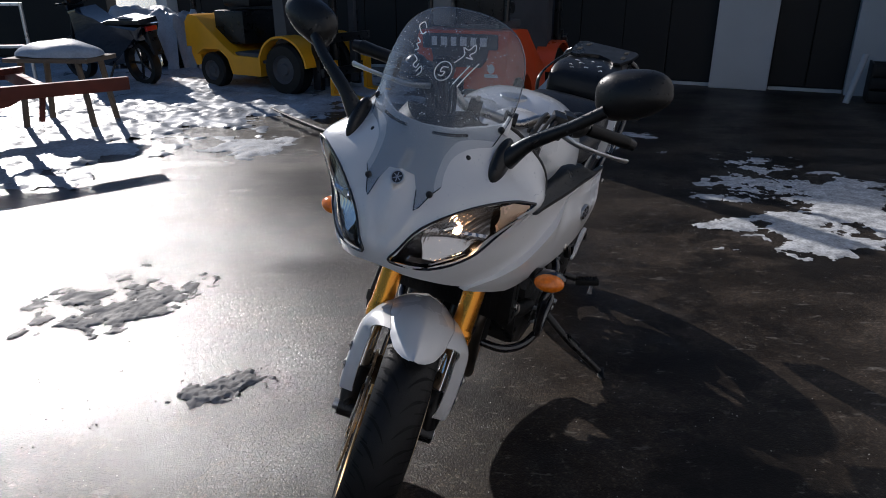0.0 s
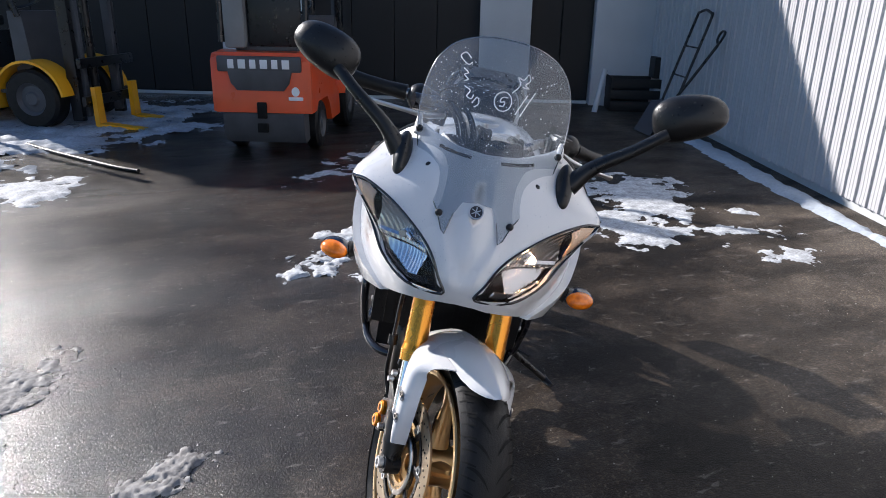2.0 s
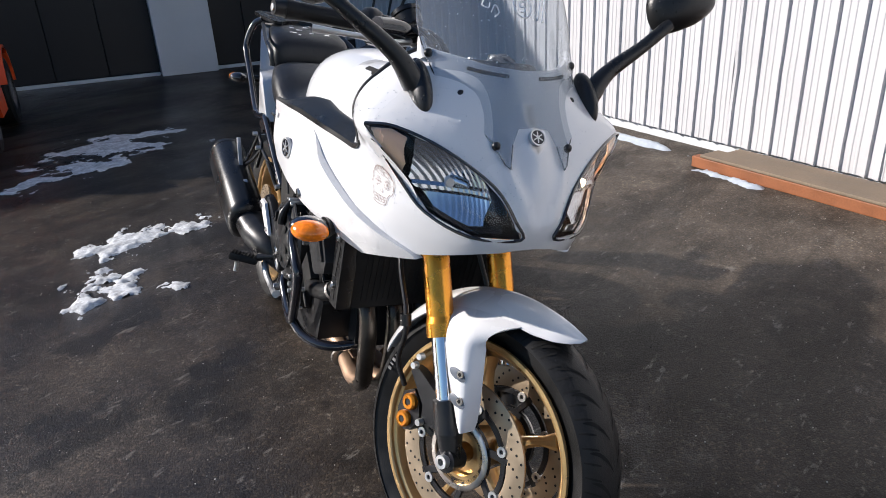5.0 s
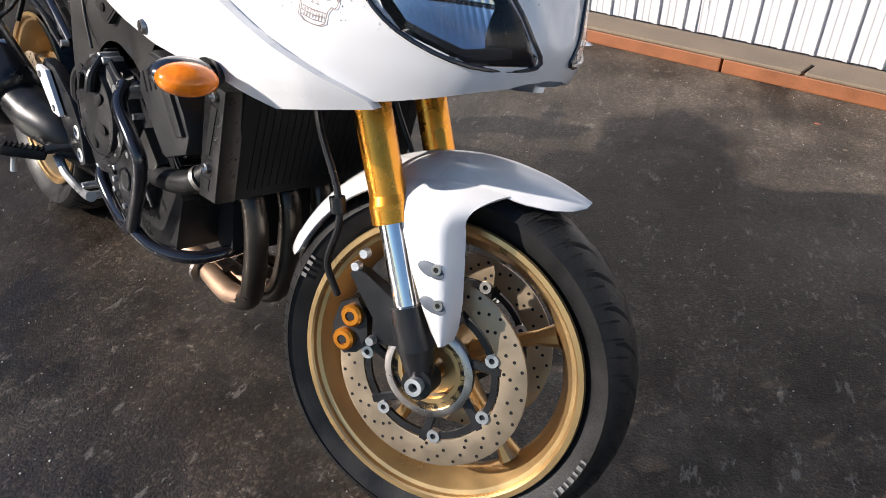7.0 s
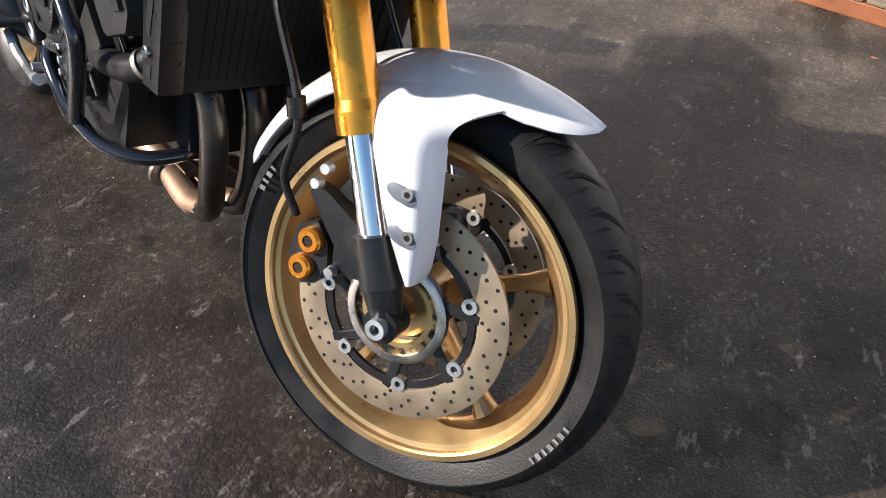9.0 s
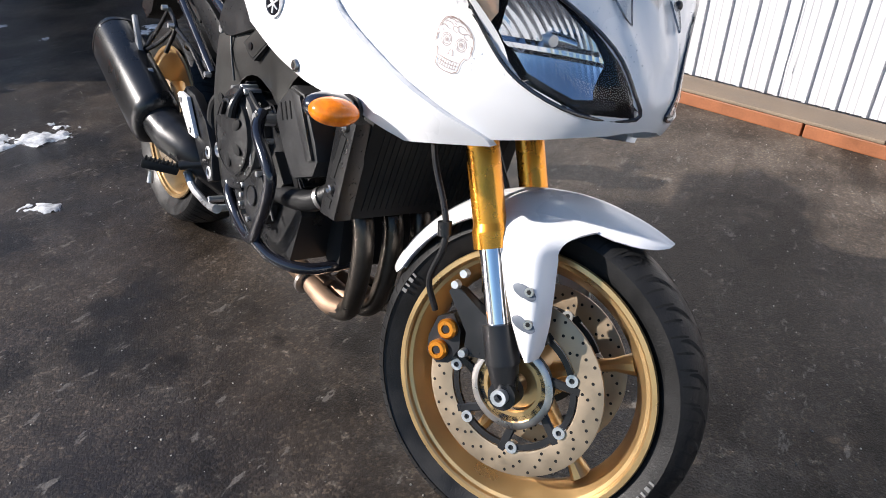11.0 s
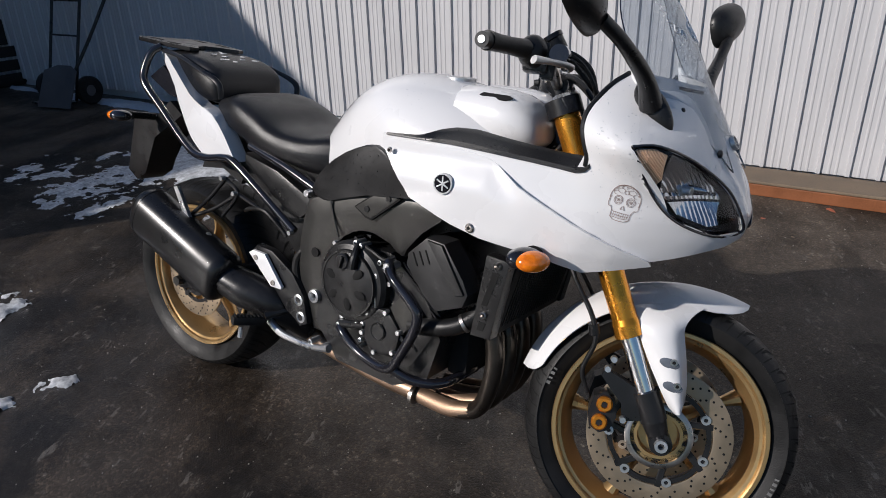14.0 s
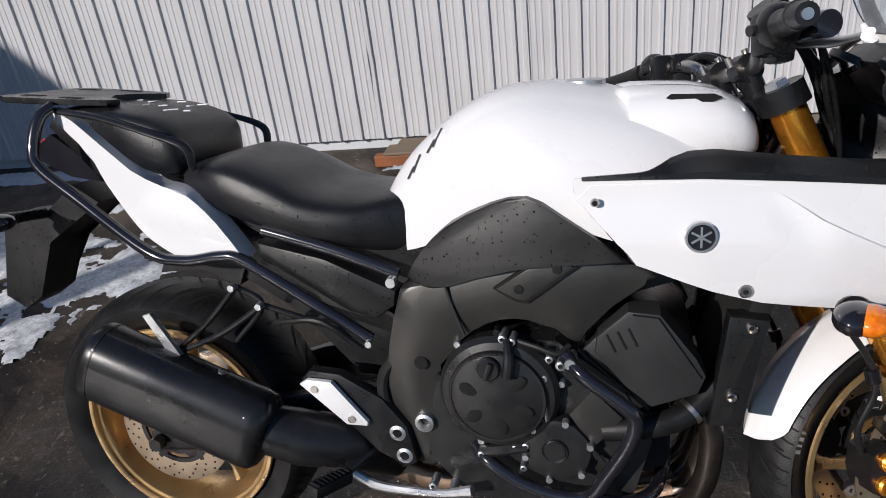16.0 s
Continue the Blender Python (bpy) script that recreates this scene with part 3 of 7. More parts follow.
def rim_bm(rim_r, W):
    h = W / 2
    prof = [(rim_r, -h), (rim_r + 0.002, -h + 0.004), (rim_r - 0.010, -h + 0.007), (rim_r - 0.016, -h + 0.014), (rim_r - 0.030, -h * 0.45),
            (rim_r - 0.036, -h * 0.2), (rim_r - 0.036, h * 0.2), (rim_r - 0.030, h * 0.45), (rim_r - 0.016, h - 0.014), (rim_r - 0.010, h - 0.007),
            (rim_r + 0.002, h - 0.004), (rim_r, h), (rim_r - 0.008, h), (rim_r - 0.011, h - 0.003), (rim_r - 0.012, h - 0.010), (rim_r - 0.019, h - 0.012),
            (rim_r - 0.022, h - 0.016), (rim_r - 0.028, h * 0.52), (rim_r - 0.040, h * 0.22), (rim_r - 0.042, 0), (rim_r - 0.040, -h * 0.22), (rim_r - 0.028, -h * 0.52),
            (rim_r - 0.022, -h + 0.016), (rim_r - 0.019, -h + 0.012), (rim_r - 0.012, -h + 0.010), (rim_r - 0.011, -h + 0.003), (rim_r - 0.008, -h)]
    return add_lathe(B(), prof, 96, True)


def spoke_bm(rim_r, i, n, thick, phase):
    a = 2 * math.pi * i / n + phase
    rings = []
    for r, w, t, s in [(0.050, 0.034, thick, 0.0), (0.09, 0.024, thick * 0.8, 0.02), (0.135, 0.019, thick * 0.6, 0.03),
                       (rim_r - 0.075, 0.020, thick * 0.55, 0.02), (rim_r - 0.040, 0.036, thick * 0.75, 0.0)]:
        aa = a + s
        c = Vector((math.cos(aa) * r, 0, math.sin(aa) * r))
        tng = Vector((-math.sin(aa), 0, math.cos(aa)))
        ring = []
        for k in range(10):
            b = 2 * math.pi * k / 10
            ring.append(c + tng * w * math.cos(b) * 0.5 * 1.15 + Vector((0, t * math.sin(b) * 0.5 * 1.15, 0)))
        rings.append(ring)
    return add_loft(B(), rings)


def disc_bm(r_out, r_in, y, t=0.005):
    prof = [(r_in, y - t / 2), (r_in + 0.003, y - t / 2 - 0.0006), (r_out - 0.003, y - t / 2 - 0.0006), (r_out, y - t / 2), (r_out, y + t / 2),
            (r_in, y + t / 2)]
    return add_lathe(B(), prof, 72, True)


def holes_bm(rows, y, r=0.0032):
    """Drilled holes: shallow dark wells through the face of a disc."""
    bm = B()
    for rad, n, ph in rows:
        for i in range(n):
            a = 2 * math.pi * i / n + ph
            c = Vector((math.cos(a) * rad, 0, math.sin(a) * rad))
            add_cyl(bm, c + Vector((0, y - 0.0037, 0)), c + Vector((0, y + 0.0037, 0)), r, n=8)
    return bm


def carrier_parts(parent, m, y, r0, r1, n, ph):
    """Black disc carrier: hub ring and outer ring in one, with an arm to each button."""
    bm = add_lathe(B(), [(r0, y - 0.004), (r0 + 0.02, y - 0.004), (r0 + 0.02, y + 0.004), (r0, y + 0.004)], 40, True)
    part("disc_carrier", bm, BLACK, parent, "black disc carrier", m)
    part("carrier_rim", add_lathe(B(), [(r1 - 0.012, y - 0.003), (r1 - 0.002, y - 0.003), (r1 - 0.002, y + 0.003), (r1 - 0.012, y + 0.003)], 60, True), BLACK, parent, m=m)
    for i in range(n):
        a = 2 * math.pi * i / n + ph
        mm = Matrix.Rotation(-a, 4, "Y") @ Matrix.Translation(((r0 + 0.012 + r1) / 2, y, 0)) @ Matrix.Rotation(0.35, 4, "Y")
        part("carrier_arm", add_box(B(), (0, 0, 0), (r1 - r0 + 0.002, 0.007, 0.015), 0.002, None, 1), BLACK, parent, m=m @ mm)


def button_bm(y, r, a, rad=0.0105):
    c = Vector((math.cos(a) * r, y, math.sin(a) * r))
    return add_lathe(B(), [(rad * 0.45, -0.006), (rad, -0.006), (rad, 0.006), (rad * 0.45, 0.006)], 14, True, Matrix.Translation(c))


WF = STEER @ Matrix.Translation(AXLE)
wheel_f = part("front_wheel", rim_bm(0.232, 0.112), RIM, bike, "gold five-spoke cast front wheel", WF)
for i in range(5):
    part("spoke", spoke_bm(0.232, i, 5, 0.05, 0.55), RIM, wheel_f, m=WF)
part("hub", add_lathe(B(), [(0.02, -0.06), (0.042, -0.06), (0.05, -0.045), (0.044, -0.02), (0.044, 0.02), (0.05, 0.045), (0.042, 0.06), (0.02, 0.06)], 32, True), RIM, wheel_f, m=WF)
part("tyre", tyre_bm(0.299, 0.124, 0.232), RUBBER, wheel_f, "black road tyre with a wet tread", WF)
GROOVE = mat("groove_black", (0.004, 0.004, 0.004), 0.9)
part("tread_pattern", groove_bm(0.299, 0.124, 34), GROOVE, wheel_f, m=WF)
MARKS = mat("worn_pale_rubber", (0.16, 0.16, 0.155), 0.6, 0.0, 0.4, 60)
for a0, cnt in ((-26, 7), (158, 4)):
    for k in range(cnt):
        mm = WF @ Matrix.Rotation(radians(-(a0 + k * 2.6)), 4, "Y") @ Matrix.Translation((0.2615, -0.0602, 0)) @ Matrix.Rotation(radians(-8), 4, "Z")
        part("sidewall_mark", add_box(B(), (0, 0, 0), (0.009, 0.002, 0.007 if k % 2 else 0.004), 0), MARKS, wheel_f, m=mm, smooth=False)
for sg in (-1, 1):
    part("brake_disc", disc_bm(0.155, 0.113, sg * 0.074), DISC, wheel_f, "drilled steel brake disc", WF)
    tagged(part("disc_drilling", holes_bm([(0.148, 22, 0.1), (0.139, 22, 0.21), (0.129, 22, 0.30), (0.120, 11, 0.36)], sg * 0.074, 0.0027), GROOVE, wheel_f, m=WF), kind="stuff")
    carrier_parts(wheel_f, WF, sg * 0.074, 0.052, 0.112, 7, 0.46)
    for k in range(7):
        part("disc_button", button_bm(sg * 0.074, 0.106, 2 * math.pi * k / 7 + 0.55), ALU, wheel_f, m=WF)
    part("bearing_ring", add_lathe(B(), [(0.045, sg * 0.066), (0.060, sg * 0.066), (0.060, sg * 0.078), (0.045, sg * 0.078)], 40, True), RIM, wheel_f, m=WF)
    part("sensor_ring", add_lathe(B(), [(0.060, sg * 0.079), (0.072, sg * 0.079), (0.073, sg * 0.082), (0.070, sg * 0.084), (0.061, sg * 0.084)], 48, True), STEEL, wheel_f, "dull steel sensor ring", WF)

RAX = Vector((-0.035, -0.02, 0.316))
WR = Matrix.Translation(RAX)
wheel_r = part("rear_wheel", rim_bm(0.232, 0.158), RIM, bike, "gold five-spoke cast rear wheel", WR)
for i in range(5):
    part("spoke", spoke_bm(0.232, i, 5, 0.06, 0.2), RIM, wheel_r, m=WR)
part("hub", add_lathe(B(), [(0.02, -0.08), (0.05, -0.08), (0.06, -0.04), (0.06, 0.04), (0.05, 0.08), (0.02, 0.08)], 32, True), RIM, wheel_r, m=WR)
part("tyre", tyre_bm(0.316, 0.184, 0.232), RUBBER, wheel_r, "wide black road tyre", WR)
part("tread_pattern", groove_bm(0.316, 0.184, 38), GROOVE, wheel_r, m=WR)
part("brake_disc", disc_bm(0.133, 0.088, -0.085), DISC, wheel_r, "drilled steel brake disc", WR)
part("disc_drilling", holes_bm([(0.126, 20, 0.1), (0.117, 20, 0.21), (0.107, 20, 0.31), (0.097, 10, 0.1)], -0.085, 0.0027), GROOVE, wheel_r, m=WR)
carrier_parts(wheel_r, WR, -0.085, 0.045, 0.09, 5, 0.4)
part("sprocket", disc_bm(0.105, 0.05, 0.09, 0.007), STEEL, wheel_r, m=WR)

# -- fork, brakes and mudguard, all turned with the bars --
for sg in (-1, 1):
    y = sg * 0.105
    bm = add_cyl(B(), on_fork(0.262, 0, y), on_fork(0.755, 0, y), 0.0275, n=32)
    add_cyl(bm, on_fork(0.235, 0, y), on_fork(0.262, 0, y), 0.0305, n=32)
    add_cyl(bm, on_fork(0.262, 0, y), on_fork(0.275, 0, y), 0.0305, 0.0275, n=32)
    add_cyl(bm, on_fork(0.46, 0, y), on_fork(0.755, 0, y), 0.0285, n=32)
    part("fork_tube", bm, GOLD, bike, "gold anodised fork tube", STEER)
    part("fork_slider", add_cyl(B(), on_fork(0.06, 0, y), on_fork(0.24, 0, y), 0.0215, n=28), CHROME, bike, "chrome fork slider", STEER)
    bm = add_cyl(B(), on_fork(0.045, 0, y), on_fork(0.112, 0, y), 0.0285, 0.0285, 24)
    add_cyl(bm, on_fork(-0.005, 0, y), on_fork(0.05, 0, y), 0.020, 0.0275, 24)
    add_cyl(bm, on_fork(-0.004, 0.0, y - 0.019), on_fork(-0.004, 0.0, y + 0.019), 0.024, n=24)
    arm = [(0.048, 0.02), (0.112, 0.015), (0.118, -0.012), (0.170, -0.056), (0.178, -0.070), (0.168, -0.080), (0.098, -0.056), (0.076, -0.062), (0.060, -0.060), (0.050, -0.01)]
    lift = Matrix(((FWD.x, 0, U.x, AXLE.x), (0, 1, 0, AXLE.y + y), (FWD.z, 0, U.z, AXLE.z), (0, 0, 0, 1)))
    ft = part("fork_foot", bm, BLACK, bike, "black fork foot with brake bracket", STEER)
    part("caliper_bracket", add_plate(B(), [(f, s) for s, f in arm], -0.012, 0.012, 0.003, lift), BLACK, ft, m=STEER)
    bm = add_lathe(B(), [(0.007, -0.012), (0.0135, -0.012), (0.0135, 0.002), (0.007, 0.002)], 20, True, Matrix.Translation(on_fork(-0.004, 0, y + sg * 0.020)))
    part("axle_nut", bm, ALU, bike, m=STEER)
    # caliper behind the leg, over the disc
    cal = [(0.130, -0.078), (0.126, -0.108), (0.094, -0.130), (0.066, -0.136), (0.046, -0.120), (0.046, -0.098), (0.070, -0.074), (0.10, -0.068)]
    lift2 = Matrix(((FWD.x, 0, U.x, AXLE.x), (0, 1, 0, AXLE.y + sg * 0.079), (FWD.z, 0, U.z, AXLE.z), (0, 0, 0, 1)))
    bm = add_plate(B(), [(f, s) for s, f in cal], -0.034, 0.034, 0.008, lift2)
    caliper = part("brake_caliper", bm, BLACK, bike, "black brake caliper with orange caps", STEER)
    for s, f, r in [(0.105, -0.090, 0.0175), (0.070, -0.112, 0.0175)]:
        c = on_fork(s, f, sg * 0.117)
        part("piston_cap", add_lathe(B(), [(0.0, 0.004), (r * 0.42, 0.004), (r * 0.45, 0.008), (r * 0.8, 0.008), (r, 0.004), (r, -0.008)], 28, False,
             Matrix.Translation(c) @ Matrix.Scale(sg, 4, (0, 1, 0))), ORANGE, caliper, "orange anodised cap", STEER)
        add = add_cyl(B(), c + Vector((0, sg * 0.003, 0)), c + Vector((0, sg * 0.0065, 0)), r * 0.40, n=6)
        part("cap_socket", add, BLACK, caliper, m=STEER)
    for s, f in [(0.180, -0.062), (0.066, -0.062), (0.197, -0.044)]:
        c = on_fork(s, f, sg * 0.118)
        part("bolt", add_cyl(B(), c, c + Vector((0, sg * 0.012, 0)), 0.0078, 0.0066, 12), ALU, caliper, m=STEER)
    hose = [on_fork(0.135, -0.12, sg * 0.10), on_fork(0.19, -0.115, sg * 0.118), on_fork(0.245, -0.072, sg * 0.135), on_fork(0.30, -0.062, sg * 0.138), on_fork(0.40, -0.075, sg * 0.13),
            on_fork(0.50, -0.07, sg * 0.10)]
    part("brake_hose", add_tube(B(), hose, 0.0055, 10), PLAST, bike, "black brake hose", STEER)
    part("hose_clamp", add_cyl(B(), on_fork(0.262, -0.068, sg * 0.136), on_fork(0.285, -0.064, sg * 0.138), 0.012, n=12), BLACK, bike, m=STEER)

# grey-blue for ovals round the guard bolts: recess shade put into the colour
RECESS = mat("shaded_grey_recess", (0.10, 0.115, 0.14), 0.5, 0.0, 0.2, 40)
# mudguard: crown over the tyre, with a leg down each fork
GR = 0.322


def guard_point(a, v):
    """a: angle about the axle from ahead, v: -1 to 1 across."""
    w = np.interp(a, [64, 66, 70, 78, 95, 130, 160, 164, 166], [0.010, 0.030, 0.048, 0.064, 0.080, 0.078, 0.060, 0.045, 0.02])
    r = GR + np.interp(a, [64, 80, 100, 168], [0.016, 0.008, 0.004, 0.004]) - 0.036 * abs(v) ** 2.2 * min(1, w / 0.06) + 0.004 * max(0, 0.25 - abs(v)) * 4
    return AXLE + Vector((math.cos(radians(a)) * r, v * w, math.sin(radians(a)) * r))


bm = B()
rows = [[bm.verts.new(guard_point(64 + 102 * i / 60, v / 10)) for v in range(-10, 11)] for i in range(61)]
for i in range(60):
    for j in range(20):
        bm.faces.new((rows[i][j], rows[i + 1][j], rows[i + 1][j + 1], rows[i][j + 1]))
fender = part("front_mudguard", bm, WHITE, bike, "glossy white front mudguard", STEER, thick=0.003, angle=70)
for sg in (-1, 1):
    bm = B()
    strip = [(0.21, 0.022, 0.108, 0.118), (0.16, 0.026, 0.098, 0.121), (0.11, 0.032, 0.086, 0.121), (0.072, 0.038, 0.072, 0.119), (0.055, 0.046, 0.060, 0.116)]

    def strip_row(s, f0, f1, yy):
        return [on_fork(s, f0 + (f1 - f0) * k / 12, sg * (yy + 0.018 * math.sin(math.pi * k / 12) - 0.014 * max(0, k / 12 - 0.75) * 4)) for k in range(13)]
    foot_row, secs = strip_row(*strip[0]), []
    for w in [i / 8 for i in range(8)]:
        ring = []
        for k in range(13):
            u = k / 12
            top = guard_point(114 - 33 * u, sg * 0.985)
            mid = on_fork(0.272 - 0.030 * u, 0.024 + 0.088 * u, sg * (0.122 + 0.012 * math.sin(math.pi * u)))
            ring.append(top * (1 - w) ** 2 + mid * 2 * w * (1 - w) + foot_row[k] * w * w)
        secs.append(ring)
    secs += [strip_row(*v) for v in strip]
    add_loft(bm, secs, False, False)
    leg = part("guard_leg", bm, WHITE, fender, "white fork guard", STEER, angle=75)
    so = leg.modifiers.new("thickness", "SOLIDIFY")
    so.thickness, so.offset = 0.004, 0
    for s, f in ((0.166, 0.066), (0.116, 0.059)):
        c = on_fork(s, f, sg * 0.1404)
        bm = add_ball(B(), c - FWD * 0.003 - Vector((0, sg * 0.0006, 0)), (0.0215, 0.0022, 0.0105), 18, 8, pose(0, 0, 0, 0, 10, 0))
        part("recess_shade", bm, RECESS, fender, m=STEER)
        bm = add_cyl(B(), c + FWD * 0.006, c + FWD * 0.006 + Vector((0, sg * 0.0035, 0)), 0.0075, n=14)
        bt = part("bolt", bm, STEEL, fender, m=STEER)
        part("bolt_socket", add_cyl(B(), c + FWD * 0.006 + Vector((0, sg * 0.003, 0)), c + FWD * 0.006 + Vector((0, sg * 0.004, 0)), 0.004, n=6), GROOVE, bt, m=STEER)

# clamps, bars, levers, clocks
for s, nm in ((0.565, "lower_clamp"), (0.742, "upper_clamp")):
    bm = B()
    add_box(bm, (0, 0, 0), (0.075, 0.21, 0.03), 0.008)
    for y in (-0.105, 0.105):
        add_cyl(bm, (0, y, -0.018), (0, y, 0.018), 0.039, n=24)
    add_cyl(bm, (-0.03, 0, -0.02), (-0.03, 0, 0.02), 0.035, n=20)
    mm = Matrix(((FWD.x, 0, U.x, on_fork(s, 0, 0).x), (0, 1, 0, AXLE.y), (FWD.z, 0, U.z, on_fork(s, 0, 0).z), (0, 0, 0, 1)))
    part(nm, bm, BLACK, bike, "black triple clamp", STEER @ mm)
for y in (-0.105, 0.105):
    part("fork_cap", add_cyl(B(), on_fork(0.750, 0, y), on_fork(0.770, 0, y), 0.024, 0.018, 6), ALU, bike, m=STEER)
bar_r = [on_fork(0.800, -0.002, -0.0), on_fork(0.800, -0.002, -0.07), on_fork(0.832, -0.003, -0.12), on_fork(0.852, -0.020, -0.20), on_fork(0.863, -0.078, -0.33), on_fork(0.866, -0.096, -0.37)]
bar = part("handlebar", add_tube(B(), bar_r, 0.012, 14), STEEL, bike, "grey metal tubular handlebar", STEER)
part("handlebar", add_tube(B(), [Vector((p.x, 2 * AXLE.y - p.y, p.z)) for p in bar_r], 0.012, 14), STEEL, bike, m=STEER)
for sg in (-1, 1):
    def hb(s, f, y):
        return on_fork(s, f, sg * y)
    bm = add_cyl(B(), hb(0.748, -0.002, 0.045), hb(0.792, -0.002, 0.045), 0.019, 0.020, 16)
    add_cyl(bm, hb(0.801, -0.002, 0.030), hb(0.801, -0.002, 0.062), 0.024, n=18)
    part("bar_mount", bm, BLACK, bar, "black bar riser and clamp", STEER)
    for f in (-0.022, 0.010):
        part("clamp_bolt", add_cyl(B(), hb(0.815, f, 0.045), hb(0.831, f, 0.045), 0.0055, n=10), STEEL, bar, m=STEER)
    bm = add_tube(B(), [hb(0.857, -0.040, 0.245), hb(0.860, -0.060, 0.29), hb(0.864, -0.080, 0.335), hb(0.867, -0.094, 0.365)], [0.019, 0.0165, 0.0165, 0.0185], 18)
    part("grip", bm, RUBBER, bar, "black rubber grip", STEER)
    part("bar_end", add_cyl(B(), hb(0.867, -0.094, 0.365), hb(0.866, -0.100, 0.388), 0.0165, 0.014, 16), BLACK, bar, "black bar end weight", STEER)
    part("bar_end_screw", add_cyl(B(), hb(0.866, -0.0998, 0.387), hb(0.866, -0.1005, 0.390), 0.007, n=12), ALU, bar, m=STEER)
    bm = add_ball(B(), hb(0.853, -0.028, 0.215), (0.030, 0.032, 0.033))
    add_box(bm, hb(0.844, -0.024, 0.190), (0.052, 0.040, 0.062), 0.010)
    add_box(bm, hb(0.818, -0.010, 0.165), (0.032, 0.036, 0.040), 0.008)
    part("switch_box", bm, PLAST, bar, "black switch housing", STEER)
    part("switch_button", add_cyl(B(), hb(0.862, -0.048, 0.197), hb(0.865, -0.060, 0.199), 0.008, n=12), GREYP, bar, m=STEER)
    lev = [hb(0.812, 0.024, 0.165), hb(0.797, 0.034, 0.215), hb(0.796, 0.028, 0.265), hb(0.801, 0.004, 0.320), hb(0.808, -0.024, 0.362)]
    part("lever", add_tube(B(), lev, [0.010, 0.009, 0.0070, 0.0062, 0.0090], 12, 5, 0.7), ALU, bar, "bare aluminium lever", STEER)
    part("lever_clamp", add_box(B(), hb(0.840, 0.008, 0.160), (0.060, 0.036, 0.038), 0.009), BLACK, bar, m=STEER)
bm = add_cyl(B(), on_fork(0.850, 0.016, -0.145), on_fork(0.875, 0.010, -0.15), 0.026, 0.028, 20)
part("brake_pump", add_tube(B(), [on_fork(0.834, 0.018, -0.135), on_fork(0.832, 0.022, -0.185), on_fork(0.826, 0.020, -0.245)], [0.012, 0.022, 0.019], 16, 5), GLOSSB, bar, "black brake pump body", STEER)
part("brake_reservoir", bm, PLAST, bar, "round black brake fluid reservoir", STEER)
part("reservoir_cap", add_cyl(B(), on_fork(0.875, 0.010, -0.15), on_fork(0.884, 0.008, -0.151), 0.03, n=20), BLACK, bar, m=STEER)
for k, y in enumerate((-0.150, -0.138, -0.126, -0.114, -0.102, 0.11, 0.125, 0.14)):
    w = 0.010 * math.sin(k * 2.4)
    part("cable", add_tube(B(), [on_fork(0.842, -0.008 + w, y * 1.25), on_fork(0.838, 0.035 + w, y * 1.12), on_fork(0.79, 0.066 + w, y * 0.96), on_fork(0.70, 0.070 - w, y * 0.78), on_fork(0.60, 0.060 + w, y * 0.55), on_fork(0.50, 0.03, y * 0.35)], 0.0045 + 0.0012 * (k % 3), 8), PLAST, bar, "black cable", STEER)
# steering head, lock and wiring between the clamps
part("steering_head", add_cyl(B(), on_fork(0.52, -0.03, 0), on_fork(0.735, -0.03, 0), 0.036, n=24), BLACK, bike, "black steering head", STEER)
part("ignition_lock", add_cyl(B(), on_fork(0.745, -0.035, 0), on_fork(0.775, -0.035, 0), 0.022, 0.020, 18), BLACK, bike, "black ignition lock", STEER)
for k in range(6):
    y = -0.075 + 0.03 * k
    part("wiring", add_tube(B(), [on_fork(0.70 + 0.006 * (k % 3), 0.035, y), on_fork(0.665, -0.03, y * 1.25), on_fork(0.63 - 0.008 * (k % 2), -0.085, y * 1.1), on_fork(0.57, -0.12, y * 0.8)], 0.006 + 0.002 * (k % 2), 8), PLAST, bike, "black wiring loom", STEER)
clock = part("instrument_panel", add_box(B(), (1.33, 0, 1.00), (0.05, 0.20, 0.10), 0.018, pose(0, 0, 0, 0, -35, 0)), PLAST, bike, "black instrument panel with round dial")
part("dial", add_cyl(B(), (1.298, 0.03, 1.018), (1.293, 0.03, 1.026), 0.043, n=28), GLOSSB, clock)
part("dial_ring", add_lathe(B(), [(0.042, -0.006), (0.05, -0.006), (0.05, 0.006), (0.042, 0.006)], 32, True, Matrix.Translation((1.300, 0.03, 1.016)) @ pose(0, 0, 0, 0, 0, 0) @ Matrix.Rotation(radians(-60), 4, "Y") @ Matrix.Rotation(radians(90), 4, "Z")), BLACK, clock)

# -- half fairing: one smooth surface, panels cut from it --
ZT = np.array([0.60, 0.66, 0.72, 0.765, 0.80, 0.86, 0.943, 1.0, 1.07, 1.136, 1.21, 1.26, 1.30])
XT = np.array([1.45, 1.49, 1.53, 1.556, 1.562, 1.541, 1.493, 1.461, 1.42, 1.385, 1.335, 1.28, 1.24])
QT = np.sqrt(np.array([0, 0.012, 0.035, 0.085, 0.165, 0.235, 0.36, 0.53, 0.72]))
YT = np.array([0, 0.072, 0.108, 0.155, 0.207, 0.238, 0.266, 0.288, 0.292])
QD = np.linspace(0, 0.85, 171)
YD = np.interp(QD, QT, YT)
for _ in range(12):
    YD[1:-1] = (YD[:-2] + 2 * YD[1:-1] + YD[2:]) / 4


def eased(xs, ys, grid, passes):
    """A broken line, rounded off on a fine grid."""
    v = np.interp(grid, xs, ys)
    for _ in range(passes):
        v[1:-1] = (v[:-2] + 2 * v[1:-1] + v[2:]) / 4
    return v


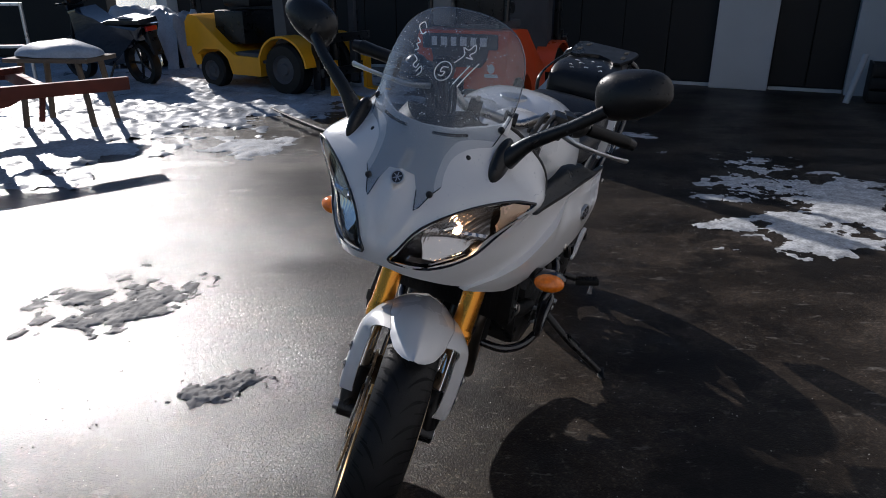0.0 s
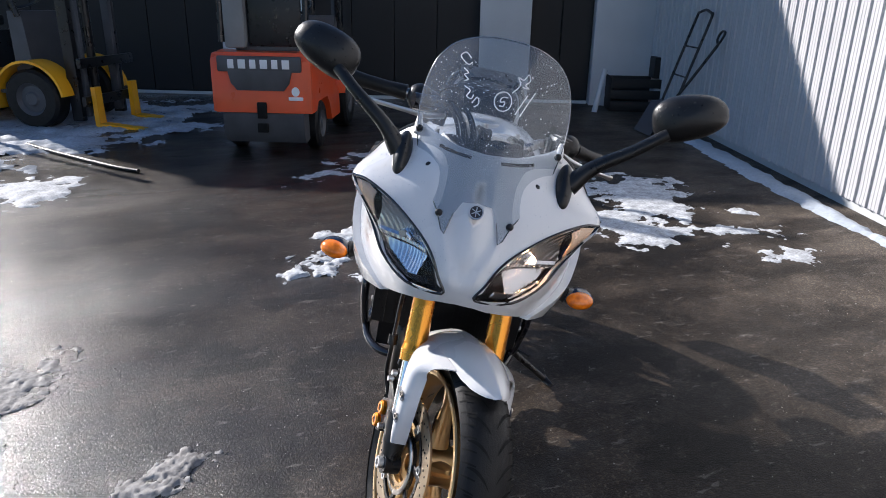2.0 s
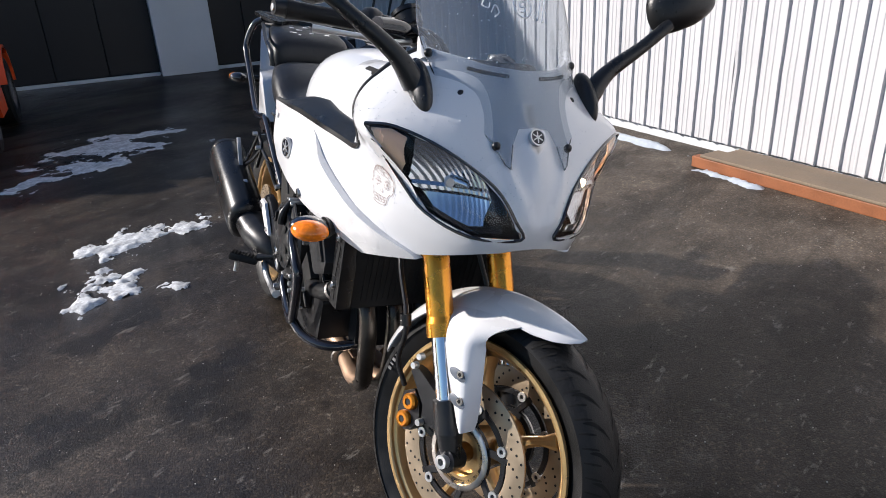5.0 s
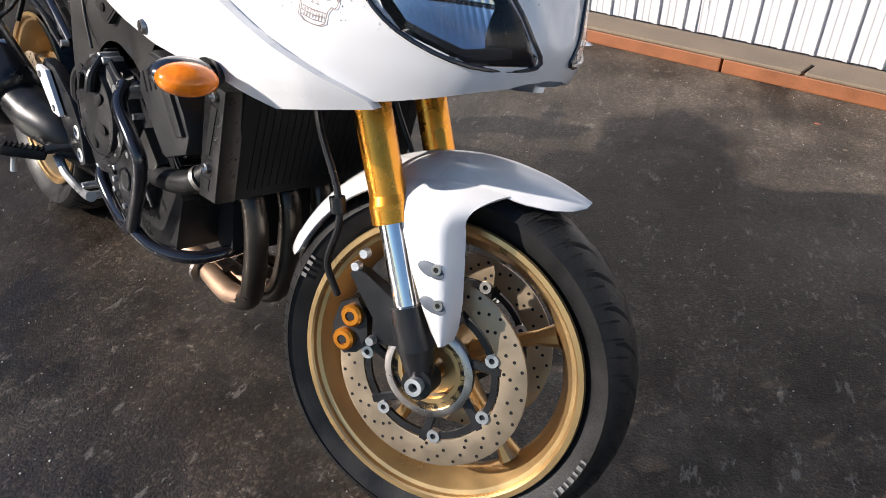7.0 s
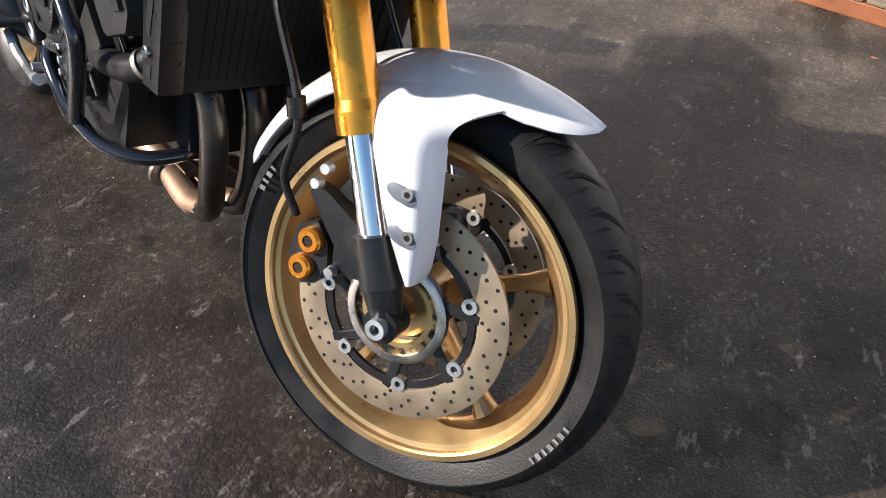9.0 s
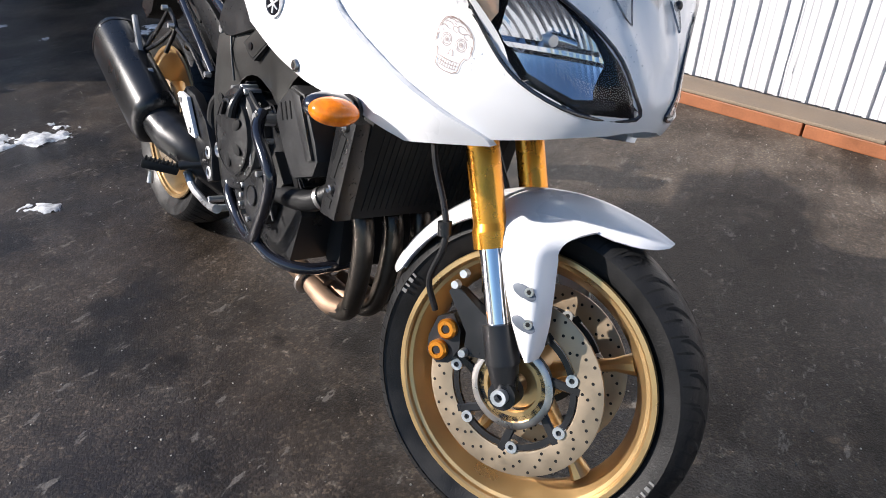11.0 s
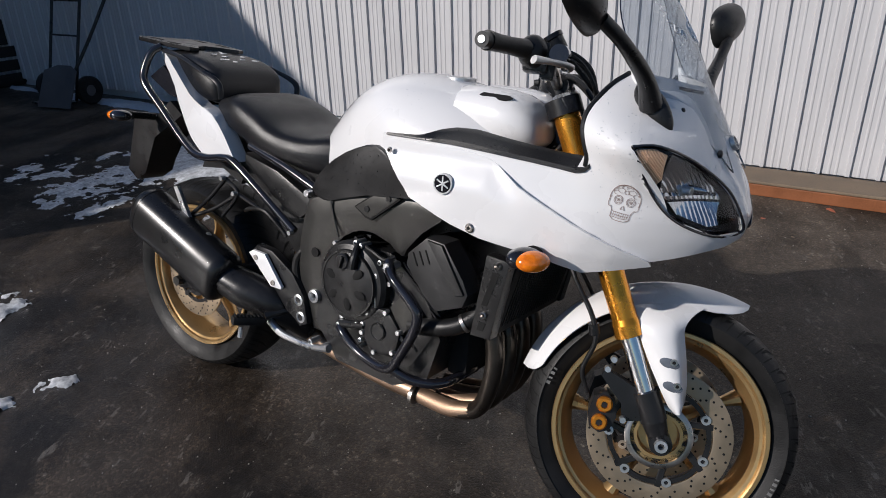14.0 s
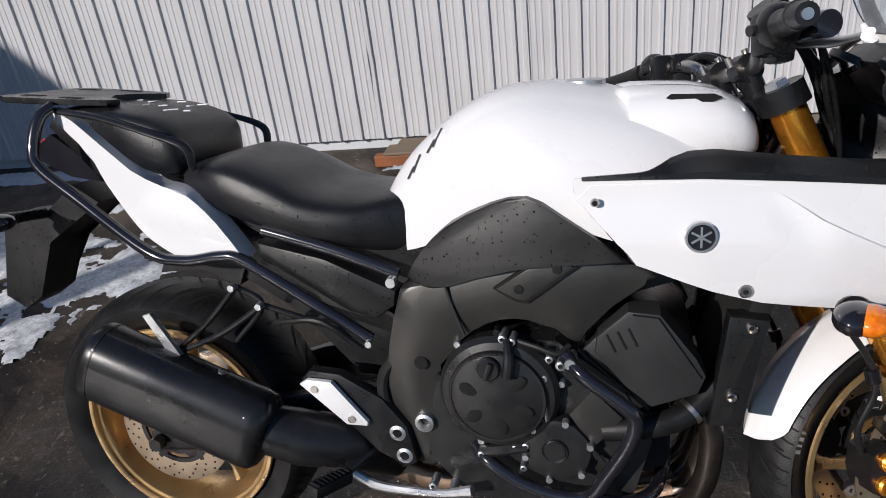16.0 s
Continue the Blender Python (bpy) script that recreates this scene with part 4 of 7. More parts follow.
ZD = np.linspace(0.58, 1.32, 186)
XD = eased(ZT, XT, ZD, 8)
BULGE = eased([0.78, 0.84, 0.88, 0.936, 0.97, 1.0, 1.06], [0, 0.10, 0.34, 0.70, 0.46, 0.14, 0.03], ZD, 22)


def nose(z):
    return float(np.interp(z, ZD, XD))


def flank(q, z, off=0.0, sg=-1):
    """The fairing's surface at q (root of the distance behind the nose) and height z."""
    d = q * q
    y = float(np.interp(q, QD, YD))
    b = float(np.interp(z, ZD, BULGE))
    y *= 1 + b * math.exp(-((d - 0.075) / 0.10) ** 2)
    y *= float(np.interp(z, [0.66, 0.72, 0.80, 1.0, 1.08], [0.93, 0.985, 1.0, 1.0, 0.92]))
    k = min(1.0, y / 0.20)
    ridge = 0.013 * math.exp(-(y / 0.030) ** 2) * float(np.interp(z, [0.83, 0.92, 0.95, 0.975], [0, 1, 1, 0]))
    ridge += 0.005 * math.exp(-((y - float(np.interp(z, [0.80, 0.893], [0.018, 0.058]))) / 0.011) ** 2) * float(np.interp(z, [0.79, 0.82, 0.885, 0.91], [0, 1, 1, 0]))
    return Vector((nose(z) - d + ridge + off * (1 - k * 0.7), sg * (y + off * k), z))


def fair_panel(polys, off, sg, step=0.03, zstep=0.022):
    """Panels from outlines in (x, z), laid on the fairing's surface."""
    bm = B()
    for poly in polys:
        pts = []
        n = len(poly)
        for i in range(n):
            (x0, z0), (x1, z1) = poly[i], poly[(i + 1) % n]
            for k in range(3):
                x, z = x0 + (x1 - x0) * k / 3, z0 + (z1 - z0) * k / 3
                mid = abs(nose(z0) - x0) < 1e-6 and abs(nose(z1) - x1) < 1e-6
                pts.append((0.0 if mid else math.sqrt(max(nose(z) - x, 0)), z))
        f = bm.faces.new([bm.verts.new((q, 0, z)) for q, z in pts])
    bmesh.ops.triangulate(bm, faces=bm.faces[:])
    for i in range(1, int(0.87 / step)):
        bmesh.ops.bisect_plane(bm, geom=bm.verts[:] + bm.edges[:] + bm.faces[:], plane_co=(i * step, 0, 0), plane_no=(1, 0, 0))
    for i in range(int(0.45 / zstep)):
        bmesh.ops.bisect_plane(bm, geom=bm.verts[:] + bm.edges[:] + bm.faces[:], plane_co=(0, 0, 0.65 + i * zstep), plane_no=(0, 0, 1))
    bmesh.ops.remove_doubles(bm, verts=bm.verts, dist=0.0004)
    for v in bm.verts:
        v.co = flank(v.co.x, v.co.z, off(v.co.x, v.co.z) if callable(off) else off, sg)
    bm.normal_update()
    tot = sum((f.normal.dot(Vector((0.5, sg, 0))) * f.calc_area() for f in bm.faces))
    if tot < 0:
        bmesh.ops.reverse_faces(bm, faces=bm.faces[:])
    return bm


def rimmed(bm, depth):
    """Turns the open edges of a fairing panel inwards."""
    o = bmesh.ops.extrude_edge_only(bm, edges=[e for e in bm.edges if e.is_boundary])
    for v in o["geom"]:
        if isinstance(v, bmesh.types.BMVert):
            v.co += Vector((-0.35 * depth, -math.copysign(depth * min(1, abs(v.co.y) / 0.1), v.co.y), 0))
    return bm


HL_TOP = [(1.395, 0.938), (1.430, 0.940), (1.477, 0.914), (1.527, 0.864), (1.553, 0.812)]
HL_LOW = [(1.556, 0.780), (1.522, 0.776), (1.464, 0.803), (1.424, 0.852)]
COWL_UP = [(nose(0.79), 0.79), (nose(0.84), 0.84), (nose(0.90), 0.90), (nose(0.95), 0.95), (nose(1.0), 1.0), (nose(1.045), 1.045), (1.40, 1.055), (1.36, 1.062), (1.336, 1.066), (1.316, 1.042), (1.301, 1.012), (1.293, 0.985), (1.294, 0.960), (1.300, 0.938)] + HL_TOP + [(1.5575, 0.79)]
COWL_LOW = [(nose(0.79), 0.79), (1.5575, 0.79)] + HL_LOW + [(1.395, 0.938), (1.300, 0.938), (1.308, 0.908), (1.307, 0.893), (1.303, 0.882), (1.294, 0.876), (1.282, 0.875), (1.23, 0.884), (1.13, 0.892), (1.03, 0.900), (0.862, 0.898), (0.862, 0.878), (0.945, 0.80), (1.02, 0.768), (1.20, 0.775), (1.30, 0.755), (1.421, 0.712), (1.49, 0.733), (1.54, 0.752), (nose(0.762), 0.762)]
LOWER = [(1.05, 0.890), (1.118, 0.878), (1.138, 0.868), (1.160, 0.852), (1.184, 0.834), (1.215, 0.8175), (1.294, 0.778), (1.424, 0.716), (1.428, 0.706), (1.312, 0.679), (1.232, 0.700), (1.114, 0.716), (1.047, 0.735), (0.944, 0.775), (0.866, 0.868), (0.885, 0.888)]
STRIP_X = [0.872, 0.95, 0.965, 1.00, 1.03, 1.07, 1.14, 1.20, 1.26, 1.285, 1.303, 1.313]
STRIP_LO = [0.8955, 0.8955, 0.8955, 0.895, 0.8945, 0.892, 0.887, 0.882, 0.876, 0.873, 0.876, 0.886]
STRIP_HI = [0.9005, 0.9045, 0.907, 0.920, 0.926, 0.926, 0.917, 0.910, 0.904, 0.903, 0.902, 0.897]
LAMP = HL_TOP + HL_LOW
BOWL = [(1.449, 0.926), (1.476, 0.908), (1.520, 0.864), (1.533, 0.838), (1.534, 0.788), (1.518, 0.785), (1.468, 0.811), (1.436, 0.856)]
LIP = [(1.548, 0.800), (1.550, 0.787), (1.520, 0.782), (1.466, 0.808), (1.468, 0.814), (1.518, 0.792)]
PARK = [(1.402, 0.932), (1.426, 0.935), (1.444, 0.924), (1.440, 0.880), (1.426, 0.862), (1.416, 0.884)]
FKGREYM = mat("smoked_chrome", (0.22, 0.22, 0.23), 0.18, 1.0, 0.1, 20)
PARKM = mat("parking_lamp_amber", (0.80, 0.56, 0.38), 0.25, 0.3, 0.1, 20, 0.5, 120)
bm = fair_panel([COWL_UP, COWL_LOW], 0.0, -1, 0.02, 0.012)
other = fair_panel([COWL_UP, COWL_LOW], 0.0, 1, 0.02, 0.012)
tmp = bpy.data.meshes.new("half")
other.to_mesh(tmp)
other.free()
bm.from_mesh(tmp)
bpy.data.meshes.remove(tmp)
bmesh.ops.remove_doubles(bm, verts=bm.verts, dist=0.0006)
cowl = part("upper_cowl", rimmed(bm, 0.006), WHITE, bike, "glossy white upper fairing beaded with water", keep=True, angle=50)


def proud(q_, z_):
    """The lower panel stands clear of the cowl, most of all along its upper edge."""
    x_ = nose(z_) - q_ * q_
    gap = float(np.interp(x_, [1.118, 1.138, 1.160, 1.184, 1.215, 1.294, 1.424], [0.878, 0.868, 0.852, 0.834, 0.8175, 0.778, 0.716])) - z_
    rise = 0.0015 * math.exp(-(gap / 0.03) ** 2) * float(np.interp(x_, [1.12, 1.20, 1.32, 1.40], [0, 1, 1, 0]))
    along, across = (max(0.0, min(1.0, t_)) for t_ in ((x_ - 1.112) / 0.10, gap / 0.07))
    sink = (1 - along * along * (3 - 2 * along)) * (1 - across * across * (3 - 2 * across))
    return max(0.0012, (0.0155 + rise) * (1 - sink)) * float(np.interp(x_, [1.36, 1.424], [1, 0.7]))


INNER = [(nose(0.86), 0.86), (nose(0.95), 0.95), (nose(1.03), 1.03), (1.40, 1.04), (1.345, 1.048), (1.318, 1.02), (1.303, 0.985), (1.312, 0.945), (1.33, 0.89), (1.30, 0.87), (1.20, 0.86), (1.22, 0.80), (1.36, 0.78)]
for sg in (-1, 1):
    edge_ = [flank(math.sqrt(nose(z) - x), z, -0.003, sg) for x, z in ((1.334, 1.060), (1.315, 1.040), (1.300, 1.012), (1.292, 0.985), (1.293, 0.960), (1.299, 0.938), (1.307, 0.908), (1.305, 0.888))]
    slot_ = [flank(float(np.interp(y_, YD, QD)), z_, 0.0005, sg) for y_, z_ in ((0.030, 1.034), (0.050, 1.035), (0.075, 1.037), (0.096, 1.040))]
    part("vent_slot", add_tube(B(), slot_, 0.0034, 8, 4), GROOVE, cowl, "narrow black vent slot")
    part("screen_peg", add_tube(B(), [(1.352, sg * 0.150, 1.045), (1.343, sg * 0.153, 1.062), (1.334, sg * 0.154, 1.080)], [0.012, 0.009, 0.005], 12, 4), WHITE, cowl, "white peg beside the screen")
    part("cowl_edge_trim", add_tube(B(), edge_, 0.0055, 8, 4), PLAST, cowl, "black rubber edge trim")
    part("inner_cowl", fair_panel([INNER], -0.075, sg), PLAST, bike, "black inner fairing liner", keep=True, thick=0.003)
    low = part("side_panel", rimmed(fair_panel([LOWER], proud, sg, 0.010, 0.008), 0.018), WHITE, bike, "glossy white lower fairing panel", keep=True, angle=50)
    strip = []
    for i in range(49):
        x_ = 0.872 + (1.313 - 0.872) * i / 48
        lo_z, hi_z = (float(np.interp(x_, STRIP_X, t_)) for t_ in (STRIP_LO, STRIP_HI))
        rows_ = [lo_z + (hi_z - lo_z) * k for k in (0, 0.3, 0.5, 0.75, 1)]
        ring = [flank(math.sqrt(nose(z_) - x_), z_, 0.0035 - 0.048 * max(0, k - 1) / 3 * ((hi_z - lo_z) / 0.034) ** 2, sg) for k, z_ in enumerate(rows_)]
        strip.append(ring + [p - Vector((0, sg * 0.010, 0.001)) for p in ring[::-1]])
    part("trim_strip", add_loft(B(), strip), PLAST, bike, "black textured trim strip", angle=50)
    lens = part("headlight", fair_panel([LAMP], -0.003, sg), LENS, bike, "clear slanted headlight lens", keep=True)
    lens.visible_shadow = False
    rim_ = [flank(math.sqrt(max(nose(z) - x, 0)), z, 0.0015, sg) for x, z in LAMP + LAMP[:1]]
    part("lamp_frame", add_tube(B(), rim_, 0.0028, 8, 4), GLOSSB, lens, "thin black headlight surround")
    back = fair_panel([LAMP], -0.062, sg, 0.02, 0.015)
    lo_, hi_ = [[flank(math.sqrt(max(nose(z) - x, 0)), z, o, sg) for x, z in LAMP] for o in (-0.062, -0.002)]
    for a in range(len(LAMP)):
        c_ = (a + 1) % len(LAMP)
        back.faces.new([back.verts.new(p) for p in (lo_[a], lo_[c_], hi_[c_], hi_[a])])
    part("lamp_housing", back, GLOSSB, lens, "glossy black headlight housing", keep=True)
    ql, qh = math.sqrt(nose(0.815) - 1.545), math.sqrt(nose(0.87) - 1.440)

    def scoop(q_, z_):
        u_ = max(-1, min(1, (q_ - (ql + qh) / 2) / ((qh - ql) / 2 * 1.15)))
        v_ = max(-1, min(1, (z_ - 0.855) / 0.072))
        flute = 0.0026 * abs((q_ * 62) % 1.0 - 0.5) + 0.006 * (0.842 < z_ < 0.850)
        return -0.008 - 0.036 * (1 - u_ * u_) * (1 - v_ * v_) + flute
    part("reflector", fair_panel([BOWL], scoop, sg, 0.00333, 0.006), REFLECT if sg < 0 else SATINR, lens, "fluted chrome reflector", keep=True, angle=20)
    part("reflector_lip", fair_panel([LIP], -0.010, sg, 0.012, 0.01), REFLECT if sg > 0 else GLOSSB, lens, "chrome lower lip" if sg > 0 else "dark lower lip", keep=True, thick=0.002)
    c = flank(math.sqrt(nose(0.852) - 1.480), 0.858, -0.040, sg)
    part("bulb", add_cyl(B(), c, c + Vector((0.016, sg * 0.004, 0)), 0.0075, n=12), LIT if sg > 0 else ALU, lens, "lit headlight bulb" if sg > 0 else "unlit bulb")
    shield = [c + Vector((0.004, -sg * 0.004, 0.003)), c + Vector((0.020, -sg * 0.012, 0.002)), c + Vector((0.036, -sg * 0.020, 0.0))]
    part("bulb_shield", add_tube(B(), shield, [0.0085, 0.0080, 0.0055], 14, 4), REFLECT, lens, "small chrome bulb shield")
    part("parking_lamp", fair_panel([PARK], lambda q_, z_: -0.008 + 0.003 * ((q_ * 140) % 1.0), sg, 0.0018, 0.01), PARKM, lens, "pale amber parking lamp", keep=True, thick=0.002)
    # emblem and fixings
    q = math.sqrt(nose(0.817) - 1.028)
    e = flank(q, 0.817, 0.0172, sg)
    nrm = Matrix.Translation(e) @ Matrix.Rotation(radians(8) * -sg, 4, "Z") @ Matrix.Scale(sg, 4, (0, 1, 0))
    em = part("round_emblem", add_lathe(B(), [(0.0, 0.002), (0.018, 0.002), (0.0185, -0.004)], 36, False, nrm), GLOSSB, low, "round black emblem")
    bm = add_lathe(B(), [(0.0185, -0.004), (0.0185, 0.003), (0.0215, 0.003), (0.022, -0.004)], 36, False, nrm)
    for k in range(3):
        bmesh.ops.create_cube(bm, size=1, matrix=nrm @ Matrix.Rotation(radians(60 * k + 90), 4, "Y") @ Matrix.Translation((0, 0.0025, 0)) @ Matrix.Diagonal((0.030, 0.0012, 0.003, 1)))
    part("emblem_ring", bm, ALU, em)
    for x, z in ((1.091, 0.735), (0.888, 0.866)):
        p = flank(math.sqrt(nose(z) - x), z, 0.0160 if z < 0.8 else 0.0115, sg)
        part("panel_screw", add_cyl(B(), p, p + Vector((0, sg * 0.004, 0)), 0.0105 if z < 0.8 else 0.0065, 0.008 if z < 0.8 else 0.005, 16), STEEL, low)
        part("screw_socket", add_cyl(B(), p + Vector((0, sg * 0.003, 0)), p + Vector((0, sg * 0.0046, 0)), 0.004, n=6), GROOVE, low)
    # mirror
    b0 = Vector((1.395, sg * 0.176, 0.998))
    bm = add_ball(B(), b0 + Vector((-0.002, -sg * 0.004, 0.002)), (0.056, 0.019, 0.027), 24, 14, pose(0, 0, 0, 0, 52, 0))
    stalk = [b0 + Vector((-0.005, sg * 0.005, 0.008)), b0 + Vector((-0.010, sg * 0.045, 0.055)), b0 + Vector((-0.012 if sg > 0 else -0.03, sg * 0.118, 0.108)), b0 + Vector((-0.014 if sg > 0 else -0.055, sg * (0.175 if sg > 0 else 0.165), 0.155 if sg > 0 else 0.142))]
    add_tube(bm, stalk, [0.022, 0.0155, 0.0125, 0.0125], 16, 6)
    mirror = part("mirror", bm, PLAST, bike, "black rear-view mirror on a stalk")
    hc = b0 + Vector((-0.020 if sg > 0 else -0.068, sg * (0.205 if sg > 0 else 0.195), 0.194 if sg > 0 else 0.172))
    hm = Matrix.Translation(hc) @ pose(0, 0, 0, 0, -8, -14 if sg > 0 else 0) @ pose(0, 0, 0, sg * 16)
    rings = []
    for k in range(9):
        u = k / 8
        sc = math.sqrt(max(0.02, 1 - (1 - u) ** 2.2)) if u < 1 else 1
        rings.append([hm @ Vector((0.021 - 0.039 * u, (0.075 * sc) * math.copysign(abs(math.cos(a)) ** 0.8, math.cos(a)) + sg * 0.006 * u,
                      0.052 * sc * math.copysign(abs(math.sin(a)) ** 0.8, math.sin(a)) * ((1.18 - 0.62 * (sg * math.cos(a) + 1) / 2) if math.sin(a) < 0 else 0.92))) for a in [2 * math.pi * j / 28 for j in range(28)]])
    rings.append([hm @ (Vector((-0.019, 0, 0)) + (hm.inverted() @ p - Vector((hm.inverted() @ p).x * Vector((1, 0, 0)))) * 0.96) for p in rings[-1]])
    part("mirror_housing", add_loft(B(), rings), PLAST, mirror, "black mirror housing")
    rg = [hm @ (Vector((-0.0195, 0, 0)) + (hm.inverted() @ p - Vector((hm.inverted() @ p).x * Vector((1, 0, 0)))) * 0.93) for p in rings[-2]]
    bm = B()
    bm.faces.new([bm.verts.new(p) for p in rg])
    part("mirror_glass", bm, GLASSM, mirror, "mirror glass")
    # front indicator
    ic = Vector((1.238, sg * 0.292, 0.703))
    bm = add_tube(B(), [(1.225, sg * 0.20, 0.708), (1.232, sg * 0.25, 0.706), (1.236, sg * 0.272, 0.704)], [0.013, 0.014, 0.022], 14, 5)
    ind = part("indicator", bm, PLAST, bike, "amber front indicator on a black stem")
    part("indicator_back", add_ball(B(), ic + Vector((-0.006, sg * 0.009, 0.0008)), (0.027, 0.0415, 0.0222), 22, 12, pose(0, 0, 0, 0, 6, sg * 28)), GLOSSB, ind, "black indicator housing")
    part("indicator_lens", add_ball(B(), ic + Vector((0.013, sg * 0.014, 0)), (0.026, 0.037, 0.0205), 24, 14, pose(0, 0, 0, 0, 6, sg * 28)), AMBER, ind, "amber lens")

# printed round ornament on the right flank
bm = B()


def tilted(x, z):
    return 1.380 + 0.94 * (0.985 * x + 0.174 * z), 0.830 + 0.94 * (0.985 * z - 0.174 * x)


def ring_on(bm, cx, cz, rx, rz, w, n=24, gap=0):
    for i in range(n):
        if gap and i % gap == 0:
            continue
        vs = []
        for a, r in ((i, 1 - w), (i + 1, 1 - w), (i + 1, 1), (i, 1)):
            t = 2 * math.pi * a / n
            x, z = tilted(cx + rx * r * math.cos(t), cz + rz * r * math.sin(t))
            vs.append(bm.verts.new(flank(math.sqrt(nose(z) - x), z, 0.0012, -1)))
        bm.faces.new(vs)


def stroke_on(bm, pts, w=0.0007):
    w *= 0.62
    for (x0, z0), (x1, z1) in zip(pts, pts[1:]):
        ln = math.hypot(x1 - x0, z1 - z0)
        nx, nz = -(z1 - z0) / ln * w, (x1 - x0) / ln * w
        vs = []
        for x, z in ((x0 + nx, z0 + nz), (x1 + nx, z1 + nz), (x1 - nx, z1 - nz), (x0 - nx, z0 - nz)):
            x, z = tilted(x, z)
            vs.append(bm.verts.new(flank(math.sqrt(nose(z) - x), z, 0.0012, -1)))
        bm.faces.new(vs)


def arc_on(bm, cx, cz, rx, rz, a0, a1, w=0.0007):
    stroke_on(bm, [(cx + rx * math.cos(radians(a0 + (a1 - a0) * i / 12)), cz + rz * math.sin(radians(a0 + (a1 - a0) * i / 12))) for i in range(13)], w)


arc_on(bm, 0, 0.006, 0.028, 0.030, -20, 200, 0.0009)
arc_on(bm, 0, 0.008, 0.0255, 0.0265, 20, 160)
for sx in (-1, 1):
    arc_on(bm, sx * 0.024, -0.004, 0.004, 0.010, 90 + sx * 10, 90 - sx * 200)
    stroke_on(bm, [(sx * 0.022, -0.012), (sx * 0.018, -0.020), (sx * 0.017, -0.034), (sx * 0.010, -0.039), (0, -0.040)], 0.0009)
    for r in (0.0085, 0.0062, 0.0030):
        ring_on(bm, sx * 0.0115, 0.002, r, r * 1.1, 0.0008 / r, 18)
    ring_on(bm, sx * 0.0115, 0.002, 0.0015, 0.0015, 0.9, 8)
    arc_on(bm, sx * 0.010, 0.022, 0.007, 0.005, 0, 300)
    arc_on(bm, sx * 0.018, 0.016, 0.005, 0.004, 20, 280)
    arc_on(bm, sx * 0.004, 0.029, 0.006, 0.003, 0, 240)
    stroke_on(bm, [(sx * 0.001, -0.008), (sx * 0.004, -0.016), (sx * 0.001, -0.015)], 0.0008)
    for k in range(4):
        x = sx * (0.002 + k * 0.0037)
        stroke_on(bm, [(x, -0.022), (x, -0.033)], 0.0006)
stroke_on(bm, [(-0.016, -0.022), (0, -0.0235), (0.016, -0.022)])
stroke_on(bm, [(-0.015, -0.0275), (0, -0.029), (0.015, -0.0275)])
stroke_on(bm, [(-0.013, -0.033), (0, -0.0345), (0.013, -0.033)])
arc_on(bm, 0, 0.020, 0.004, 0.004, 0, 360)
part("printed_ornament", bm, BROWNPRINT, bike, "brown round printed ornament sticker")

# nose badge plate and screen
bm = B()


def screen_x(y, z, off=0.0):
    return nose(z) + 0.010 + off - y * y * float(np.interp(z, [0.89, 0.93, 1.0, 1.1, 1.26], [1.9, 2.5, 3.5, 3.4, 2.9]))


outl = [(0.0, 0.958), (0.03, 0.955), (0.044, 0.93), (0.054, 0.893), (0.062, 0.90), (0.078, 0.93), (0.108, 0.965), (0.137, 1.005), (0.152, 1.05), (0.159, 1.09), (0.159, 1.13), (0.153, 1.17), (0.138, 1.207), (0.110, 1.237), (0.07, 1.255), (0.03, 1.262), (0.0, 1.263)]
half = outl[:4] + [(p.x, p.z) for p in spline([(y, 0, z) for y, z in outl[4:]], 3)]
full = half + [(-y, z) for y, z in half[-2:0:-1]]
cols = [0.0, 0.01, 0.02, 0.03, 0.037, 0.044, 0.049, 0.054, 0.062, 0.070, 0.078, 0.088, 0.098, 0.108, 0.118, 0.128, 0.137, 0.145, 0.152, 0.156, 0.159]
BOT = sorted(outl[:10])
TOPE = sorted(outl[10:])
grid = []
for y in [-c for c in cols[:0:-1]] + cols:
    za = float(np.interp(abs(y), [p[0] for p in BOT], [p[1] for p in BOT]))
    zb = float(np.interp(abs(y), [p[0] for p in TOPE], [p[1] for p in TOPE]))
    grid.append([bm.verts.new((screen_x(y, za + (zb - za) * k / 18), y, za + (zb - za) * k / 18)) for k in range(19)])
for a, b in zip(grid, grid[1:]):
    for k in range(18):
        bm.faces.new((a[k], b[k], b[k + 1], a[k + 1]))
screen = part("windscreen", bm, SCREEN, bike, "smoked clear windscreen with water drops and marker scrawl")
so = screen.modifiers.new("thickness", "SOLIDIFY")
so.thickness, so.offset = 0.003, 0
edge = [(screen_x(y, z), y, z) for y, z in full[2:-1]]
part("screen_edge", add_tube(B(), edge, 0.0013, 6, 0), FKGREYM, screen)
for sg in (-1, 1):
    for y, z in ((0.072, 0.926), (0.112, 0.998), (0.149, 1.056)):
        p = Vector((screen_x(y, z), sg * y, z))
        part("screen_bolt", add_ball(B(), p, (0.006, 0.008, 0.008), 12, 8), BLACK, screen, "black rubber screen bolt")
    # narrow slots at the foot of the screen
    p = [Vector((screen_x(y, 1.03 - y * 0.12, -0.018), sg * y, 1.03 - y * 0.12)) for y in (0.025, 0.06, 0.10)]
    part("vent_slot", add_tube(B(), p, 0.004, 6, 3, 0.5), BLACK, screen)
c = Vector((nose(0.943) + 0.0128, 0, 0.943))
tilt = Matrix.Translation(c) @ Matrix.Rotation(radians(60), 4, "Y") @ Matrix.Rotation(radians(90), 4, "X")
